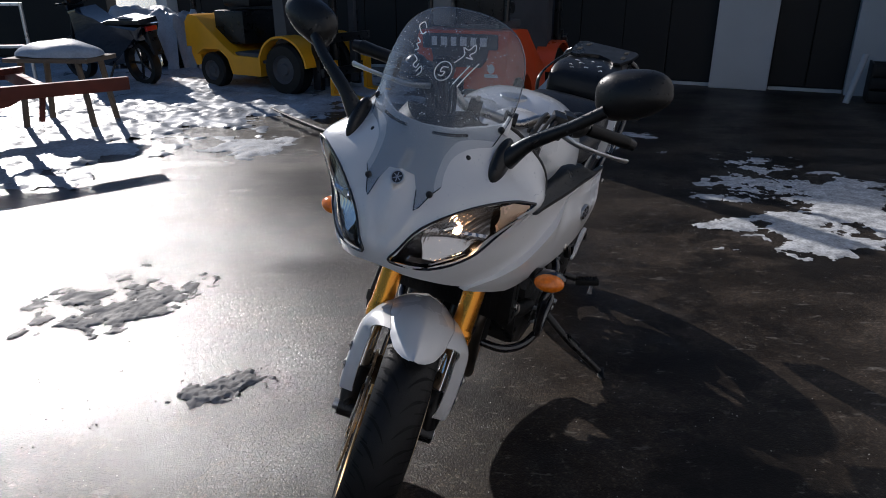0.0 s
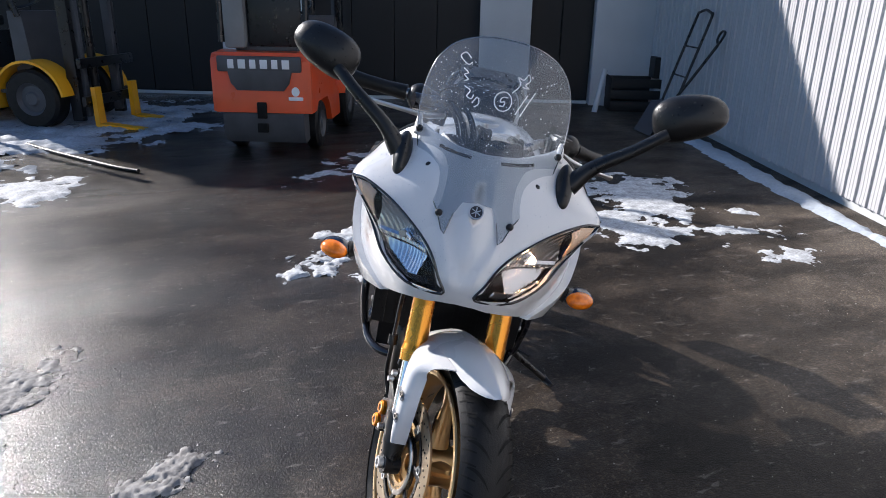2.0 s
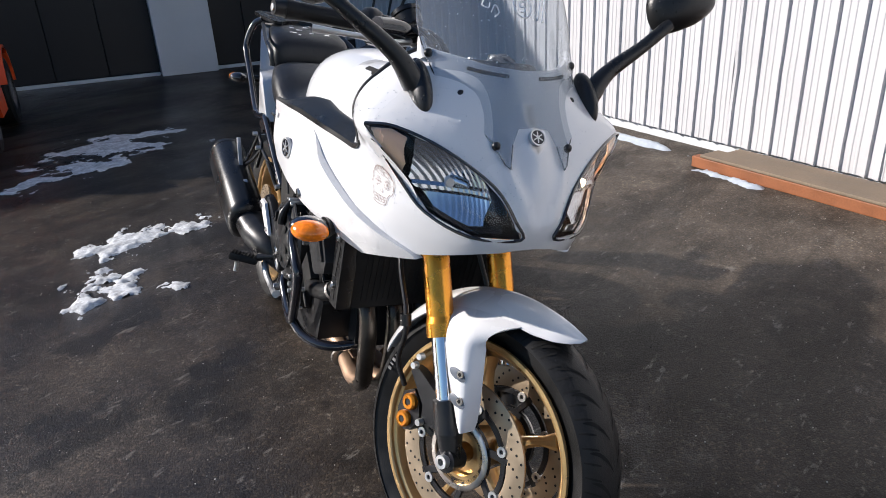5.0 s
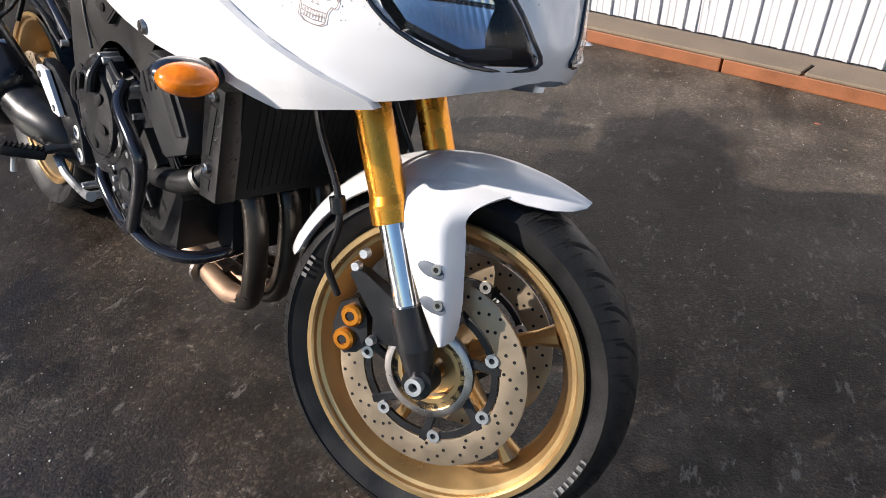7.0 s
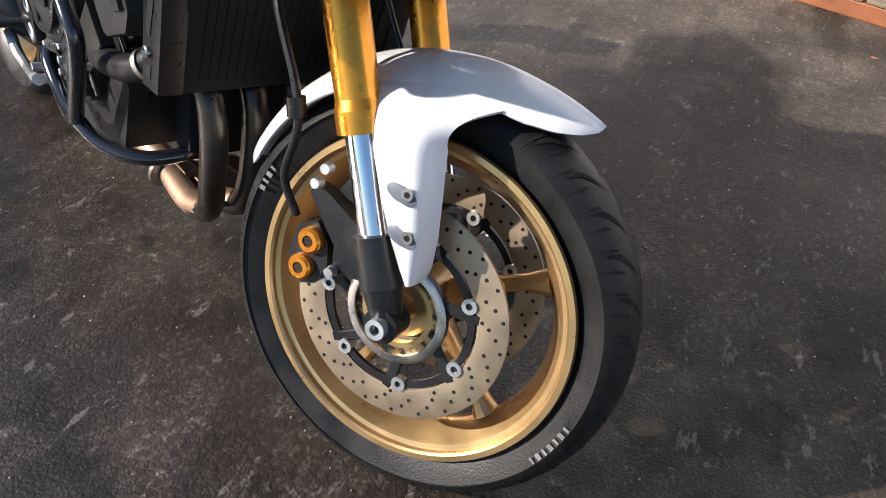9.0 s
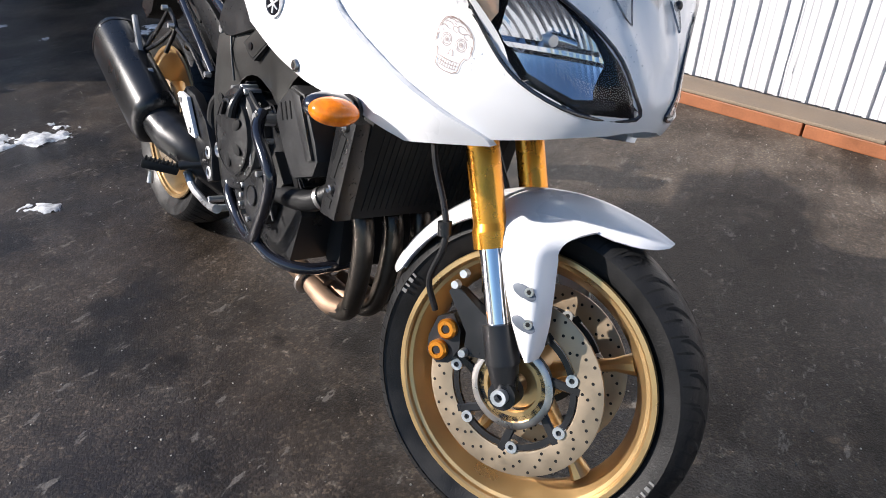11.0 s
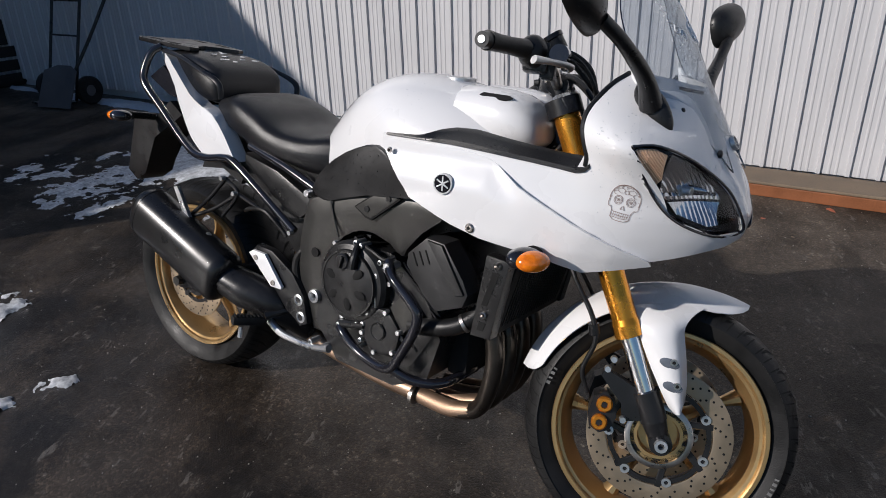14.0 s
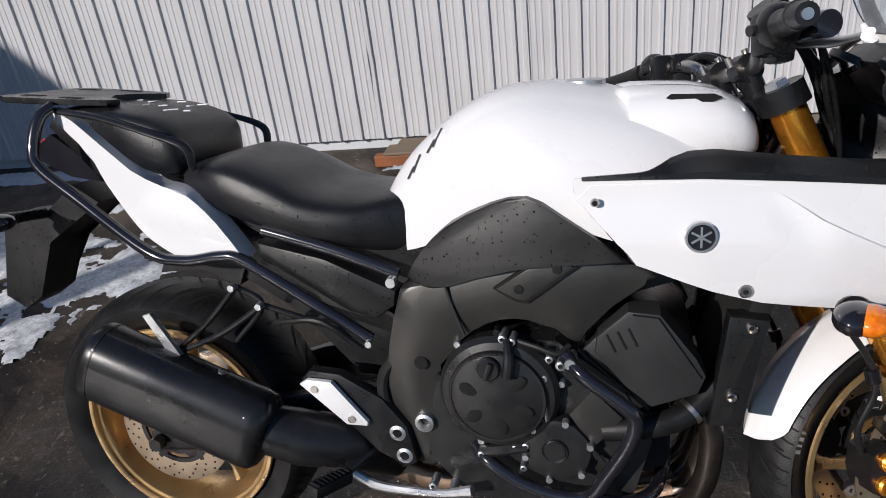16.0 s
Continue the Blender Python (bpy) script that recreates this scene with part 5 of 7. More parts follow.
badge = part("nose_badge", add_lathe(B(), [(0.0, 0.004), (0.0125, 0.004), (0.013, -0.003)], 28, False, tilt @ Matrix.Scale(1, 4)), LOGO, bike, "small round dark badge")
bm = add_lathe(B(), [(0.0125, -0.002), (0.0125, 0.006), (0.0148, 0.006), (0.015, -0.002)], 28, False, tilt)
for k in range(3):
    bmesh.ops.create_cube(bm, size=1, matrix=tilt @ Matrix.Rotation(radians(60 * k), 4, "Y") @ Matrix.Translation((0, 0.005, 0)) @ Matrix.Diagonal((0.020, 0.001, 0.002, 1)))
part("badge_ring", bm, ALU, badge)
# marker scrawl on the screen
SCRAWL = [[(-0.085, 1.205), (-0.10, 1.215), (-0.112, 1.205), (-0.10, 1.195), (-0.088, 1.19), (-0.080, 1.197)],
          [(-0.098, 1.180), (-0.085, 1.172), (-0.094, 1.166), (-0.082, 1.158), (-0.092, 1.152)], [(-0.088, 1.142), (-0.072, 1.135), (-0.078, 1.122), (-0.066, 1.118), (-0.062, 1.128)],
          [(-0.062, 1.110), (-0.052, 1.125), (-0.046, 1.112), (-0.056, 1.102)],
          [(0.010 + 0.021 * math.cos(a), 1.128 + 0.021 * math.sin(a)) for a in [i * 0.63 for i in range(11)]],
          [(0.020, 1.138), (0.006, 1.136), (0.004, 1.126), (0.014, 1.128), (0.012, 1.118), (0.002, 1.118)],
          [(0.028, 1.150), (0.044, 1.170), (0.036, 1.186), (0.050, 1.182), (0.060, 1.196), (0.066, 1.182), (0.056, 1.172), (0.066, 1.165), (0.050, 1.166)],
          [(0.066, 1.150), (0.055, 1.128), (0.044, 1.105)], [(0.084, 1.158), (0.070, 1.132), (0.056, 1.102)]]
for line in SCRAWL:
    line = [(y * 0.85, 1.172 + (z - 1.155) * 0.85) for y, z in line]
    part("marker_stroke", add_tube(B(), [(screen_x(y, z, 0.0025), y, z) for y, z in line], 0.0013, 5, 3), MARKER, screen, "white marker stroke")

# -- tank --
XS = np.array([0.475, 0.50, 0.54, 0.60, 0.66, 0.73, 0.80, 0.87, 0.94, 1.00, 1.06, 1.10])
ZTOP = np.array([0.800, 0.850, 0.905, 0.955, 0.995, 1.020, 1.024, 1.016, 1.000, 0.978, 0.935, 0.900])
ZBOT = np.array([0.735, 0.730, 0.735, 0.755, 0.795, 0.830, 0.825, 0.800, 0.775, 0.780, 0.850, 0.865])
WID = np.array([0.085, 0.105, 0.130, 0.160, 0.185, 0.205, 0.215, 0.222, 0.222, 0.210, 0.175, 0.130])
rings = []
for i in range(34):
    x = 0.475 + (1.10 - 0.475) * i / 33
    zt, zb, w = (float(np.interp(x, XS, t)) for t in (ZTOP, ZBOT, WID))
    ring = []
    for k in range(33):
        a = math.pi * k / 32
        ca_, sa_ = math.cos(a), math.sin(a)
        yy = w * math.copysign(abs(ca_) ** (0.72 + 0.16 * min(1, max(0, (x - 0.70) / 0.15))), ca_)
        zz = zb + (zt - zb) * sa_ ** 0.80
        yy *= 1 - 0.10 * (1 - sa_) * (1 if x < 0.75 else 0.4)
        ring.append(Vector((x, yy, zz)))
    rings.append(ring)
for _ in range(2):
    for i in range(1, len(rings) - 1):
        rings[i] = [(rings[i - 1][k] + rings[i][k] * 2 + rings[i + 1][k]) / 4 for k in range(33)]
rings_tank = [list(r) for r in rings]
SCOOP = [(0.908, 0.996, 0.058, 0.925), (0.914, 1.004, 0.074, 0.900), (0.938, 1.008, 0.084, 0.890), (0.985, 1.008, 0.086, 0.885), (1.035, 1.005, 0.090, 0.880), (1.075, 0.997, 0.087, 0.880), (1.105, 0.982, 0.078, 0.882), (1.125, 0.960, 0.062, 0.886), (1.134, 0.935, 0.040, 0.895)]
tank = part("fuel_tank", add_loft(B(), rings), WHITE, bike, "pearl white fuel tank", angle=60)
for sg in (-1, 1):
    # shoulder scoops at the front of the tank
    r2 = []
    for x, zt, w, zb in SCOOP:
        ring = []
        for k in range(28):
            a = 2 * math.pi * k / 28
            c_, s_ = math.cos(a), math.sin(a)
            out = w * math.copysign(abs(c_) ** 0.85, c_)
            ring.append(Vector((x + 0.030 * max(0, c_) * (x < 0.93), sg * (0.060 + out), (zt + zb) / 2 + (zt - zb) / 2 * math.copysign(abs(s_) ** 0.8, s_))))
        r2.append(ring)
    shoulder = part("tank_shoulder", add_loft(B(), r2), WHITE, tank, "pearl white air scoop", angle=48)
    slot = add_plate(B(), [(0.992, 0.9905), (1.000, 0.9960), (1.064, 0.9935), (1.076, 0.9880), (1.060, 0.9825), (1.010, 0.9835)], 0, 0.006, 0.001)
    for v in slot.verts:
        v.co.y = sg * (0.124 + v.co.y + (0.9885 - v.co.z) * 0.9 + float(np.interp(v.co.x, [0.99, 1.08], [0.0, -0.003])))
    part("scoop_slot", slot, GROOVE, shoulder, "narrow black air slot")
    for k in range(4):
        x = 0.556 + (0, 0.011, 0.040, 0.051)[k]
        bm = B()
        quad = []
        for dx, kk in ((0, 0.0), (0.005, 0.0), (0.017, 1.0), (0.012, 1.0)):
            z = 0.868 + (0, 0.012, 0.046, 0.056)[k] + kk * (0.030 if k % 2 else 0.022)
            i_ = (x + dx - 0.475) / (1.10 - 0.475) * 33
            r0, r1, t_ = rings[int(i_)], rings[int(i_) + 1], i_ - int(i_)
            line = [(r0[m_].lerp(r1[m_], t_)) for m_ in range(33)]
            half_ = [p for p in line if p.y * sg > 0]
            p = min(half_, key=lambda v: abs(v.z - z))
            others = sorted(half_, key=lambda v: abs(v.z - z))[:2]
            u_ = (z - others[0].z) / (others[1].z - others[0].z) if abs(others[1].z - others[0].z) > 1e-6 else 0
            quad.append(others[0].lerp(others[1], u_) + Vector((-0.0008, sg * 0.0014, 0.0006)))
        bm.faces.new([bm.verts.new(p) for p in quad])
        part("tank_mark", bm, LOGO, tank, "dark printed bar")
part("filler_cap", add_lathe(B(), [(0.0, 0.004), (0.034, 0.004), (0.038, 0.002), (0.038, -0.01)], 32, False, Matrix.Translation((0.86, 0, 1.016)) @ Matrix.Rotation(radians(90), 4, "X") @ Matrix.Scale(1, 4)), ALU, tank, "bare metal filler cap")


# -- seats and tail --
def pad(secs, p=0.55, n=24, base=0.0):
    rings = []
    for x, zt, zb, w in secs:
        ring = []
        for k in range(n):
            a = 2 * math.pi * k / n
            c_, s_ = math.cos(a), math.sin(a)
            zc, h = (zt + zb) / 2, (zt - zb) / 2
            ring.append(Vector((x, w * math.copysign(abs(c_) ** p, c_), zc + h * math.copysign(abs(s_) ** p, s_))))
        rings.append(ring)
    return rings


def dense(secs, n=5):
    pts = spline([(s[0], s[1], s[2]) for s in secs], n)
    ws = spline([(s[3], 0, 0) for s in secs], n)
    return [(p.x, p.y, p.z, w.x) for p, w in zip(pts, ws)]


part("rider_seat", add_loft(B(), pad(dense([(0.60, 0.845, 0.715, 0.095), (0.55, 0.848, 0.716, 0.122), (0.46, 0.838, 0.733, 0.150), (0.37, 0.852, 0.755, 0.166), (0.29, 0.893, 0.772, 0.168), (0.20, 0.922, 0.80, 0.158), (0.11, 0.905, 0.83, 0.125)]))), SEAT, bike, "black vinyl rider seat, beaded with water", angle=60)
pil = part("pillion_seat", add_loft(B(), pad(dense([(0.108, 0.940, 0.885, 0.098), (0.096, 0.975, 0.880, 0.126), (0.05, 1.003, 0.882, 0.134), (-0.02, 1.020, 0.905, 0.126), (-0.12, 1.026, 0.950, 0.10), (-0.20, 1.020, 0.975, 0.075), (-0.225, 1.005, 0.985, 0.05)]), 0.4)), SEAT, bike, "black vinyl pillion seat with white marker scrawl", angle=60)
bm = B()
rs = random.Random(4)
for x, y in [(0.06, -0.06), (0.03, -0.03), (0.06, 0.0), (0.0, -0.05), (-0.03, 0.0), (0.09, -0.04), (0.02, 0.04), (-0.05, -0.04), (0.06, 0.06), (-0.08, 0.02)]:
    zt = float(np.interp(x, [-0.12, 0.0, 0.12, 0.19], [1.026, 1.020, 0.997, 0.962])) + 0.0005
    pts = [(x + rs.uniform(-0.015, 0.015), y + rs.uniform(-0.012, 0.012), zt - 0.06 * max(0, abs(y) - 0.03)) for _ in range(4)]
    part("marker_stroke", add_tube(B(), pts, 0.0013, 5, 3), MARKER, pil, "white marker stroke")
TAIL = [(-0.180, 1.020), (-0.150, 0.985), (-0.085, 0.938), (-0.050, 0.876), (0.015, 0.792), (0.065, 0.757), (0.12, 0.738), (0.237, 0.733), (0.238, 0.752), (0.180, 0.828), (0.124, 0.868), (0.055, 0.885), (-0.045, 0.952), (-0.115, 1.000)]
for sg in (-1, 1):
    bm = add_plate(B(), TAIL, 0.0, sg * 0.05, 0.016, None, 3)
    for v in bm.verts:
        w = float(np.interp(v.co.x, [-0.22, -0.1, 0.1, 0.26], [0.045, 0.085, 0.125, 0.130]))
        v.co.y += sg * w
    part("tail_panel", bm, WHITE, bike, "glossy white tail panel", angle=50)
    bm = add_plate(B(), [(-0.23, 0.985), (-0.13, 0.90), (0.0, 0.81), (0.05, 0.79), (0.03, 0.80), (-0.06, 0.875), (-0.15, 0.962), (-0.21, 1.005)], sg * 0.06, sg * 0.125, 0.006)
    for v in bm.verts:
        v.co.y *= float(np.interp(v.co.x, [-0.23, 0.05], [0.55, 1.0]))
    part("tail_underside", bm, PLAST, bike)
    rail = [(-0.16, sg * 0.12, 1.030), (-0.175, sg * 0.145, 1.01), (-0.185, sg * 0.165, 0.955), (-0.175, sg * 0.17, 0.915), (-0.10, sg * 0.17, 0.852), (0.04, sg * 0.175, 0.748), (0.12, sg * 0.18, 0.732), (0.20, sg * 0.18, 0.742), (0.245, sg * 0.18, 0.735), (0.35, sg * 0.18, 0.672), (0.485, sg * 0.178, 0.585)]
    part("grab_rail", add_tube(B(), rail, 0.0115, 14), GLOSSB, bike, "black tubular grab rail")
    ri = [(-0.155, sg * 0.118, 1.02), (-0.05, sg * 0.135, 1.005), (0.06, sg * 0.15, 0.975), (0.14, sg * 0.15, 0.945), (0.15, sg * 0.145, 0.90)]
    part("rack_bracket", add_tube(B(), ri, [0.008, 0.007, 0.007, 0.009, 0.008], 10, 5, 0.6), BLACK, bike, "black rack bracket")
RACKO = [(-0.30, -0.105), (-0.27, -0.125), (-0.16, -0.12), (-0.05, -0.10), (-0.04, -0.075), (-0.08, -0.05), (-0.11, 0.0), (-0.08, 0.05), (-0.04, 0.075), (-0.05, 0.10), (-0.16, 0.12), (-0.27, 0.125), (-0.30, 0.105)]
bm = add_plate(B(), RACKO, 0.0, 0.012, 0.003, Matrix.Translation((0, 0, 1.030)) @ Matrix.Rotation(radians(5), 4, "Y") @ Matrix(((1, 0, 0, 0), (0, 0, 1, 0), (0, -1, 0, 0), (0, 0, 0, 1))))
rack = part("luggage_rack", bm, BLACK, bike, "flat black luggage rack plate")
for x, y in ((-0.24, -0.08), (-0.24, 0.08), (-0.14, -0.09), (-0.14, 0.09)):
    part("rack_slot", add_box(B(), (x, y, 1.0245 - x * 0.0875), (0.05, 0.018, 0.0135), 0.002, pose(0, 0, 0, 0, 5, 0)), GROOVE, rack)
bm = add_plate(B(), [(-0.23, 0.97), (-0.30, 0.93), (-0.20, 0.88), (-0.08, 0.86)], -0.07, 0.07, 0.01)
tl = part("tail_light", bm, GLOSSB, bike, "dark tail light unit")
part("tail_lens", add_box(B(), (-0.268, 0, 0.945), (0.02, 0.10, 0.03), 0.006, pose(0, 0, 0, 0, -35, 0)), REDL, tl, "red lens")
bm = add_plate(B(), [(-0.22, 0.86), (-0.30, 0.80), (-0.42, 0.79), (-0.47, 0.60), (-0.42, 0.57), (-0.37, 0.60), (-0.31, 0.73), (-0.16, 0.82)], -0.055, 0.055, 0.012)
hang = part("number_plate_holder", bm, PLAST, bike, "black tail hanger")
for sg in (-1, 1):
    part("rear_indicator_stem", add_tube(B(), [(-0.30, sg * 0.06, 0.80), (-0.31, sg * 0.12, 0.805), (-0.315, sg * 0.15, 0.805)], [0.012, 0.012, 0.018], 12, 4), PLAST, hang)
    part("rear_indicator_housing", add_ball(B(), (-0.312, sg * 0.172, 0.805), (0.036, 0.033, 0.019), 20, 12, pose(0, 0, 0, 0, 0, sg * -25)), GLOSSB, hang, "black indicator housing")
    part("rear_indicator_lens", add_ball(B(), (-0.330, sg * 0.176, 0.805), (0.026, 0.031, 0.017), 18, 12, pose(0, 0, 0, 0, 0, sg * -25)), AMBER, hang, "amber rear indicator")

# -- side covers and frame --
TEX = [(0.572, 0.718), (0.60, 0.762), (0.647, 0.806), (0.72, 0.842), (0.782, 0.856), (0.834, 0.828), (0.936, 0.756), (0.90, 0.752), (0.76, 0.735), (0.639, 0.700), (0.60, 0.70)]
COVER = [(0.552, 0.690), (0.60, 0.700), (0.663, 0.713), (0.78, 0.742), (0.869, 0.767), (0.93, 0.755), (0.985, 0.72), (0.93, 0.695), (0.887, 0.655), (0.862, 0.600), (0.84, 0.61), (0.80, 0.642), (0.755, 0.652), (0.70, 0.640), (0.645, 0.600), (0.615, 0.545), (0.60, 0.484), (0.612, 0.352), (0.56, 0.326), (0.525, 0.424), (0.512, 0.50), (0.522, 0.58)]
for sg in (-1, 1):
    bm = add_plate(B(), TEX, sg * 0.14, sg * 0.207, 0.012, None, 2)
    for v in bm.verts:
        if v.co.y * sg > 0.18:
            v.co.y += sg * float(np.interp(v.co.x, [0.70, 0.80, 0.88, 0.94], [0, 0.014, 0.022, 0.018]))
    part("tank_side_cover", bm, PLAST, bike, "black textured plastic side cover", angle=40)
    bm = add_plate(B(), COVER, sg * 0.12, sg * 0.205, 0.016, None, 2)
    for v in bm.verts:
        v.co.y -= sg * float(np.interp(v.co.z, [0.33, 0.43, 0.56, 0.68], [0.022, 0.018, 0.009, 0.0]))
    bmesh.ops.triangulate(bm, faces=[f for f in bm.faces if len(f.verts) > 8])
    bmesh.ops.subdivide_edges(bm, edges=[e for e in bm.edges if e.calc_length() > 0.045], cuts=2, use_grid_fill=True)
    bmesh.ops.triangulate(bm, faces=bm.faces[:])
    for v in bm.verts:
        edge = -inside(COVER, v.co.x, v.co.z)
        if v.co.y * sg > 0.165:
            v.co.y += sg * (0.013 * (1 - math.exp(edge / 0.03)) - 0.009) if edge < 0 else -sg * 0.009
    cover = part("frame_cover", bm, GREYP, bike, "charcoal cast frame spar", angle=60)
    part("weld_seam", add_tube(B(), [(0.637, sg * 0.204, 0.705), (0.650, sg * 0.2055, 0.662), (0.667, sg * 0.204, 0.612)], 0.0028, 8, 5), GREYP, cover)
    bm = add_plate(B(), [(0.722, 0.702), (0.778, 0.740), (0.846, 0.753), (0.860, 0.741), (0.776, 0.677), (0.758, 0.680)], sg * 0.19, sg * 0.2135, 0.001)
    part("insert_groove", bm, GROOVE, cover)
    bm = add_plate(B(), [(0.727, 0.702), (0.780, 0.737), (0.844, 0.749), (0.855, 0.741), (0.776, 0.682), (0.760, 0.685)], sg * 0.19, sg * 0.2155, 0.003)
    ins = part("cover_insert", bm, GREYP, cover, "small black screwed cover")
    for x, z in ((0.765, 0.703), (0.828, 0.738)):
        part("screw", add_cyl(B(), (x, sg * 0.208, z), (x, sg * 0.2185, z), 0.0085, 0.0075, 14), BLACK, ins)
    part("cover_hole", add_cyl(B(), (0.582, sg * 0.17, 0.552), (0.582, sg * 0.198, 0.552), 0.0125, n=18), GROOVE, cover)
    bm = add_lathe(B(), [(0.009, -0.006), (0.018, -0.006), (0.018, 0.008), (0.012, 0.010), (0.009, 0.004)], 24, True, Matrix.Translation((0.578, sg * 0.188, 0.429)) @ Matrix.Scale(sg, 4, (0, 1, 0)))
    part("pivot_nut", bm, ALU, cover, "bare steel pivot nut")
    part("seat_bolt", add_cyl(B(), (0.533, sg * 0.17, 0.697), (0.533, sg * 0.186, 0.697), 0.011, 0.009, 14), ALU, cover)
    # rear frame tube and battery cover
    part("frame_tube", add_tube(B(), [(0.54, sg * 0.155, 0.705), (0.42, sg * 0.155, 0.748), (0.28, sg * 0.15, 0.785)], 0.012, 12, 3), GLOSSB, bike)
    bm = add_plate(B(), [(0.27, 0.765), (0.40, 0.735), (0.535, 0.675), (0.53, 0.645), (0.49, 0.618), (0.44, 0.630), (0.27, 0.735)], sg * 0.09, sg * 0.165, 0.012)
    part("battery_cover", bm, PLAST, bike, "black plastic battery cover")
bm = add_plate(B(), [(0.45, 0.79), (0.60, 0.80), (1.0, 0.86), (1.05, 0.70), (0.80, 0.62), (0.60, 0.60), (0.45, 0.66), (0.15, 0.83)], -0.12, 0.12, 0.02)
part("airbox", bm, PLAST, bike, "black airbox under the tank")
bm = add_plate(B(), [(0.12, 0.80), (0.30, 0.74), (0.50, 0.60), (0.52, 0.46), (0.42, 0.47), (0.30, 0.60), (0.14, 0.70)], -0.09, 0.09, 0.02)
part("inner_guard", bm, PLAST, bike, "black inner rear mudguard")
bm = add_plate(B(), [(0.20, 0.70), (0.10, 0.745), (0.02, 0.72), (-0.0, 0.68), (0.10, 0.69), (0.18, 0.655)], -0.1, 0.1, 0.012)
part("rear_hugger", bm, PLAST, bike, "black hugger over the rear tyre")

# -- engine --
bm = add_plate(B(), [(0.58, 0.36), (0.60, 0.50), (0.70, 0.60), (0.82, 0.60), (0.93, 0.52), (0.98, 0.42), (0.95, 0.31), (0.85, 0.26), (0.66, 0.27)], -0.185, 0.185, 0.025)
engine = part("engine", bm, DARKCAST, bike, "dark cast four-cylinder engine")
CYLT = Matrix.Translation((0.945, 0, 0.565)) @ Matrix.Rotation(radians(42), 4, "Y")
bm = B()
add_box(bm, (0, 0, -0.02), (0.15, 0.36, 0.20), 0.02)
part("cylinder_block", bm, DARKCAST, engine, m=CYLT)
for k in range(5):
    part("cooling_rib", add_box(B(), (0, 0, -0.10 + k * 0.014), (0.158, 0.368, 0.005), 0.001, None, 1), BLACK, engine, m=CYLT)
for sg in (-1, 1):
    CYL = [(0.886, 0.592), (0.889, 0.622), (0.938, 0.668), (0.988, 0.664), (1.045, 0.590), (1.060, 0.560), (1.048, 0.528), (0.978, 0.500), (0.962, 0.502)]
    bm = add_plate(B(), CYL, sg * 0.15, sg * 0.212, 0.007)
    head = part("head_cover", bm, HEADC, engine, "grey-black plastic cylinder head cover")
    bm = add_plate(B(), [(0.945, 0.664), (0.985, 0.660), (1.052, 0.560), (1.030, 0.552)], sg * 0.205, sg * 0.219, 0.003)
    part("head_ridge", bm, HEADC, head)
    for k in range(3):
        part("head_slot", add_box(B(), (0.912 + k * 0.017, sg * 0.212, 0.612 + k * 0.006), (0.004, 0.004, 0.034), 0.001, pose(0, 0, 0, 0, -25, 0), 1), GROOVE, head)
    # round clutch or generator cover with pressed petals
    cc = Vector((0.722, sg * 0.18, 0.508))
    mm = Matrix.Translation(cc) @ Matrix.Scale(sg, 4, (0, 1, 0))
    clutch = part("clutch_cover" if sg < 0 else "generator_cover", add_lathe(B(), [(0.106, 0.0), (0.106, 0.025), (0.098, 0.036), (0.084, 0.040), (0.081, 0.046), (0.045, 0.056), (0.0, 0.058)], 48, False, mm), DARKCAST, engine, "round dark cast engine cover", angle=30)
    for k in range(6):
        a = radians(60 * k + 100)
        c = cc + Vector((math.cos(a) * 0.048, sg * 0.0535, math.sin(a) * 0.048))
        bm = add_ball(B(), c, (0.020, 0.0045, 0.0115), 14, 8, Matrix.Rotation(-a, 4, "Y"))
        part("petal_recess", bm, GROOVE, clutch)
    part("cover_rim", add_lathe(B(), [(0.079, 0.042), (0.080, 0.048), (0.084, 0.048), (0.086, 0.039)], 48, False, mm), DARKCAST, clutch)
    # oil filler with a moulded grip, sensor lead and pipe unions above it
    fc = Vector((0.712, sg * 0.228, 0.565))
    cap = part("oil_filler", add_lathe(B(), [(0.0, 0.012), (0.017, 0.012), (0.020, 0.009), (0.021, -0.006)], 24, False, Matrix.Translation(fc) @ Matrix.Scale(sg, 4, (0, 1, 0))), BLACK, engine, "black oil filler cap")
    part("filler_grip", add_box(B(), fc + Vector((0, sg * 0.015, 0)), (0.008, 0.010, 0.032), 0.002, pose(0, 0, 0, 0, 20, 0)), BLACK, cap)
    part("sensor_lead", add_tube(B(), [(0.742, sg * 0.215, 0.612), (0.748, sg * 0.236, 0.585), (0.745, sg * 0.240, 0.555)], [0.007, 0.009, 0.011], 10, 4), PLAST, engine)
    part("oil_pipe", add_tube(B(), [(0.80, sg * 0.20, 0.535), (0.803, sg * 0.216, 0.50), (0.806, sg * 0.216, 0.465)], 0.004, 8, 4), STEEL, engine)
    part("wiring", add_tube(B(), [(0.752, sg * 0.205, 0.608), (0.79, sg * 0.212, 0.600), (0.825, sg * 0.214, 0.590), (0.845, sg * 0.20, 0.60)], 0.005, 8, 5), RUBBER, engine)
    part("sump_plate", add_plate(B(), [(0.842, 0.473), (0.882, 0.522), (0.932, 0.472), (0.882, 0.41)], sg * 0.17, sg * 0.206, 0.004), GREYP, engine, "dark grey side plate")
    for k in range(4):
        t_ = k / 3
        part("sump_rib", add_cyl(B(), (0.826 + 0.012 * k, sg * 0.205, 0.456 - 0.008 * k), (0.868 + 0.012 * k, sg * 0.205, 0.406 - 0.008 * k), 0.0035, n=8), DARKCAST, engine)
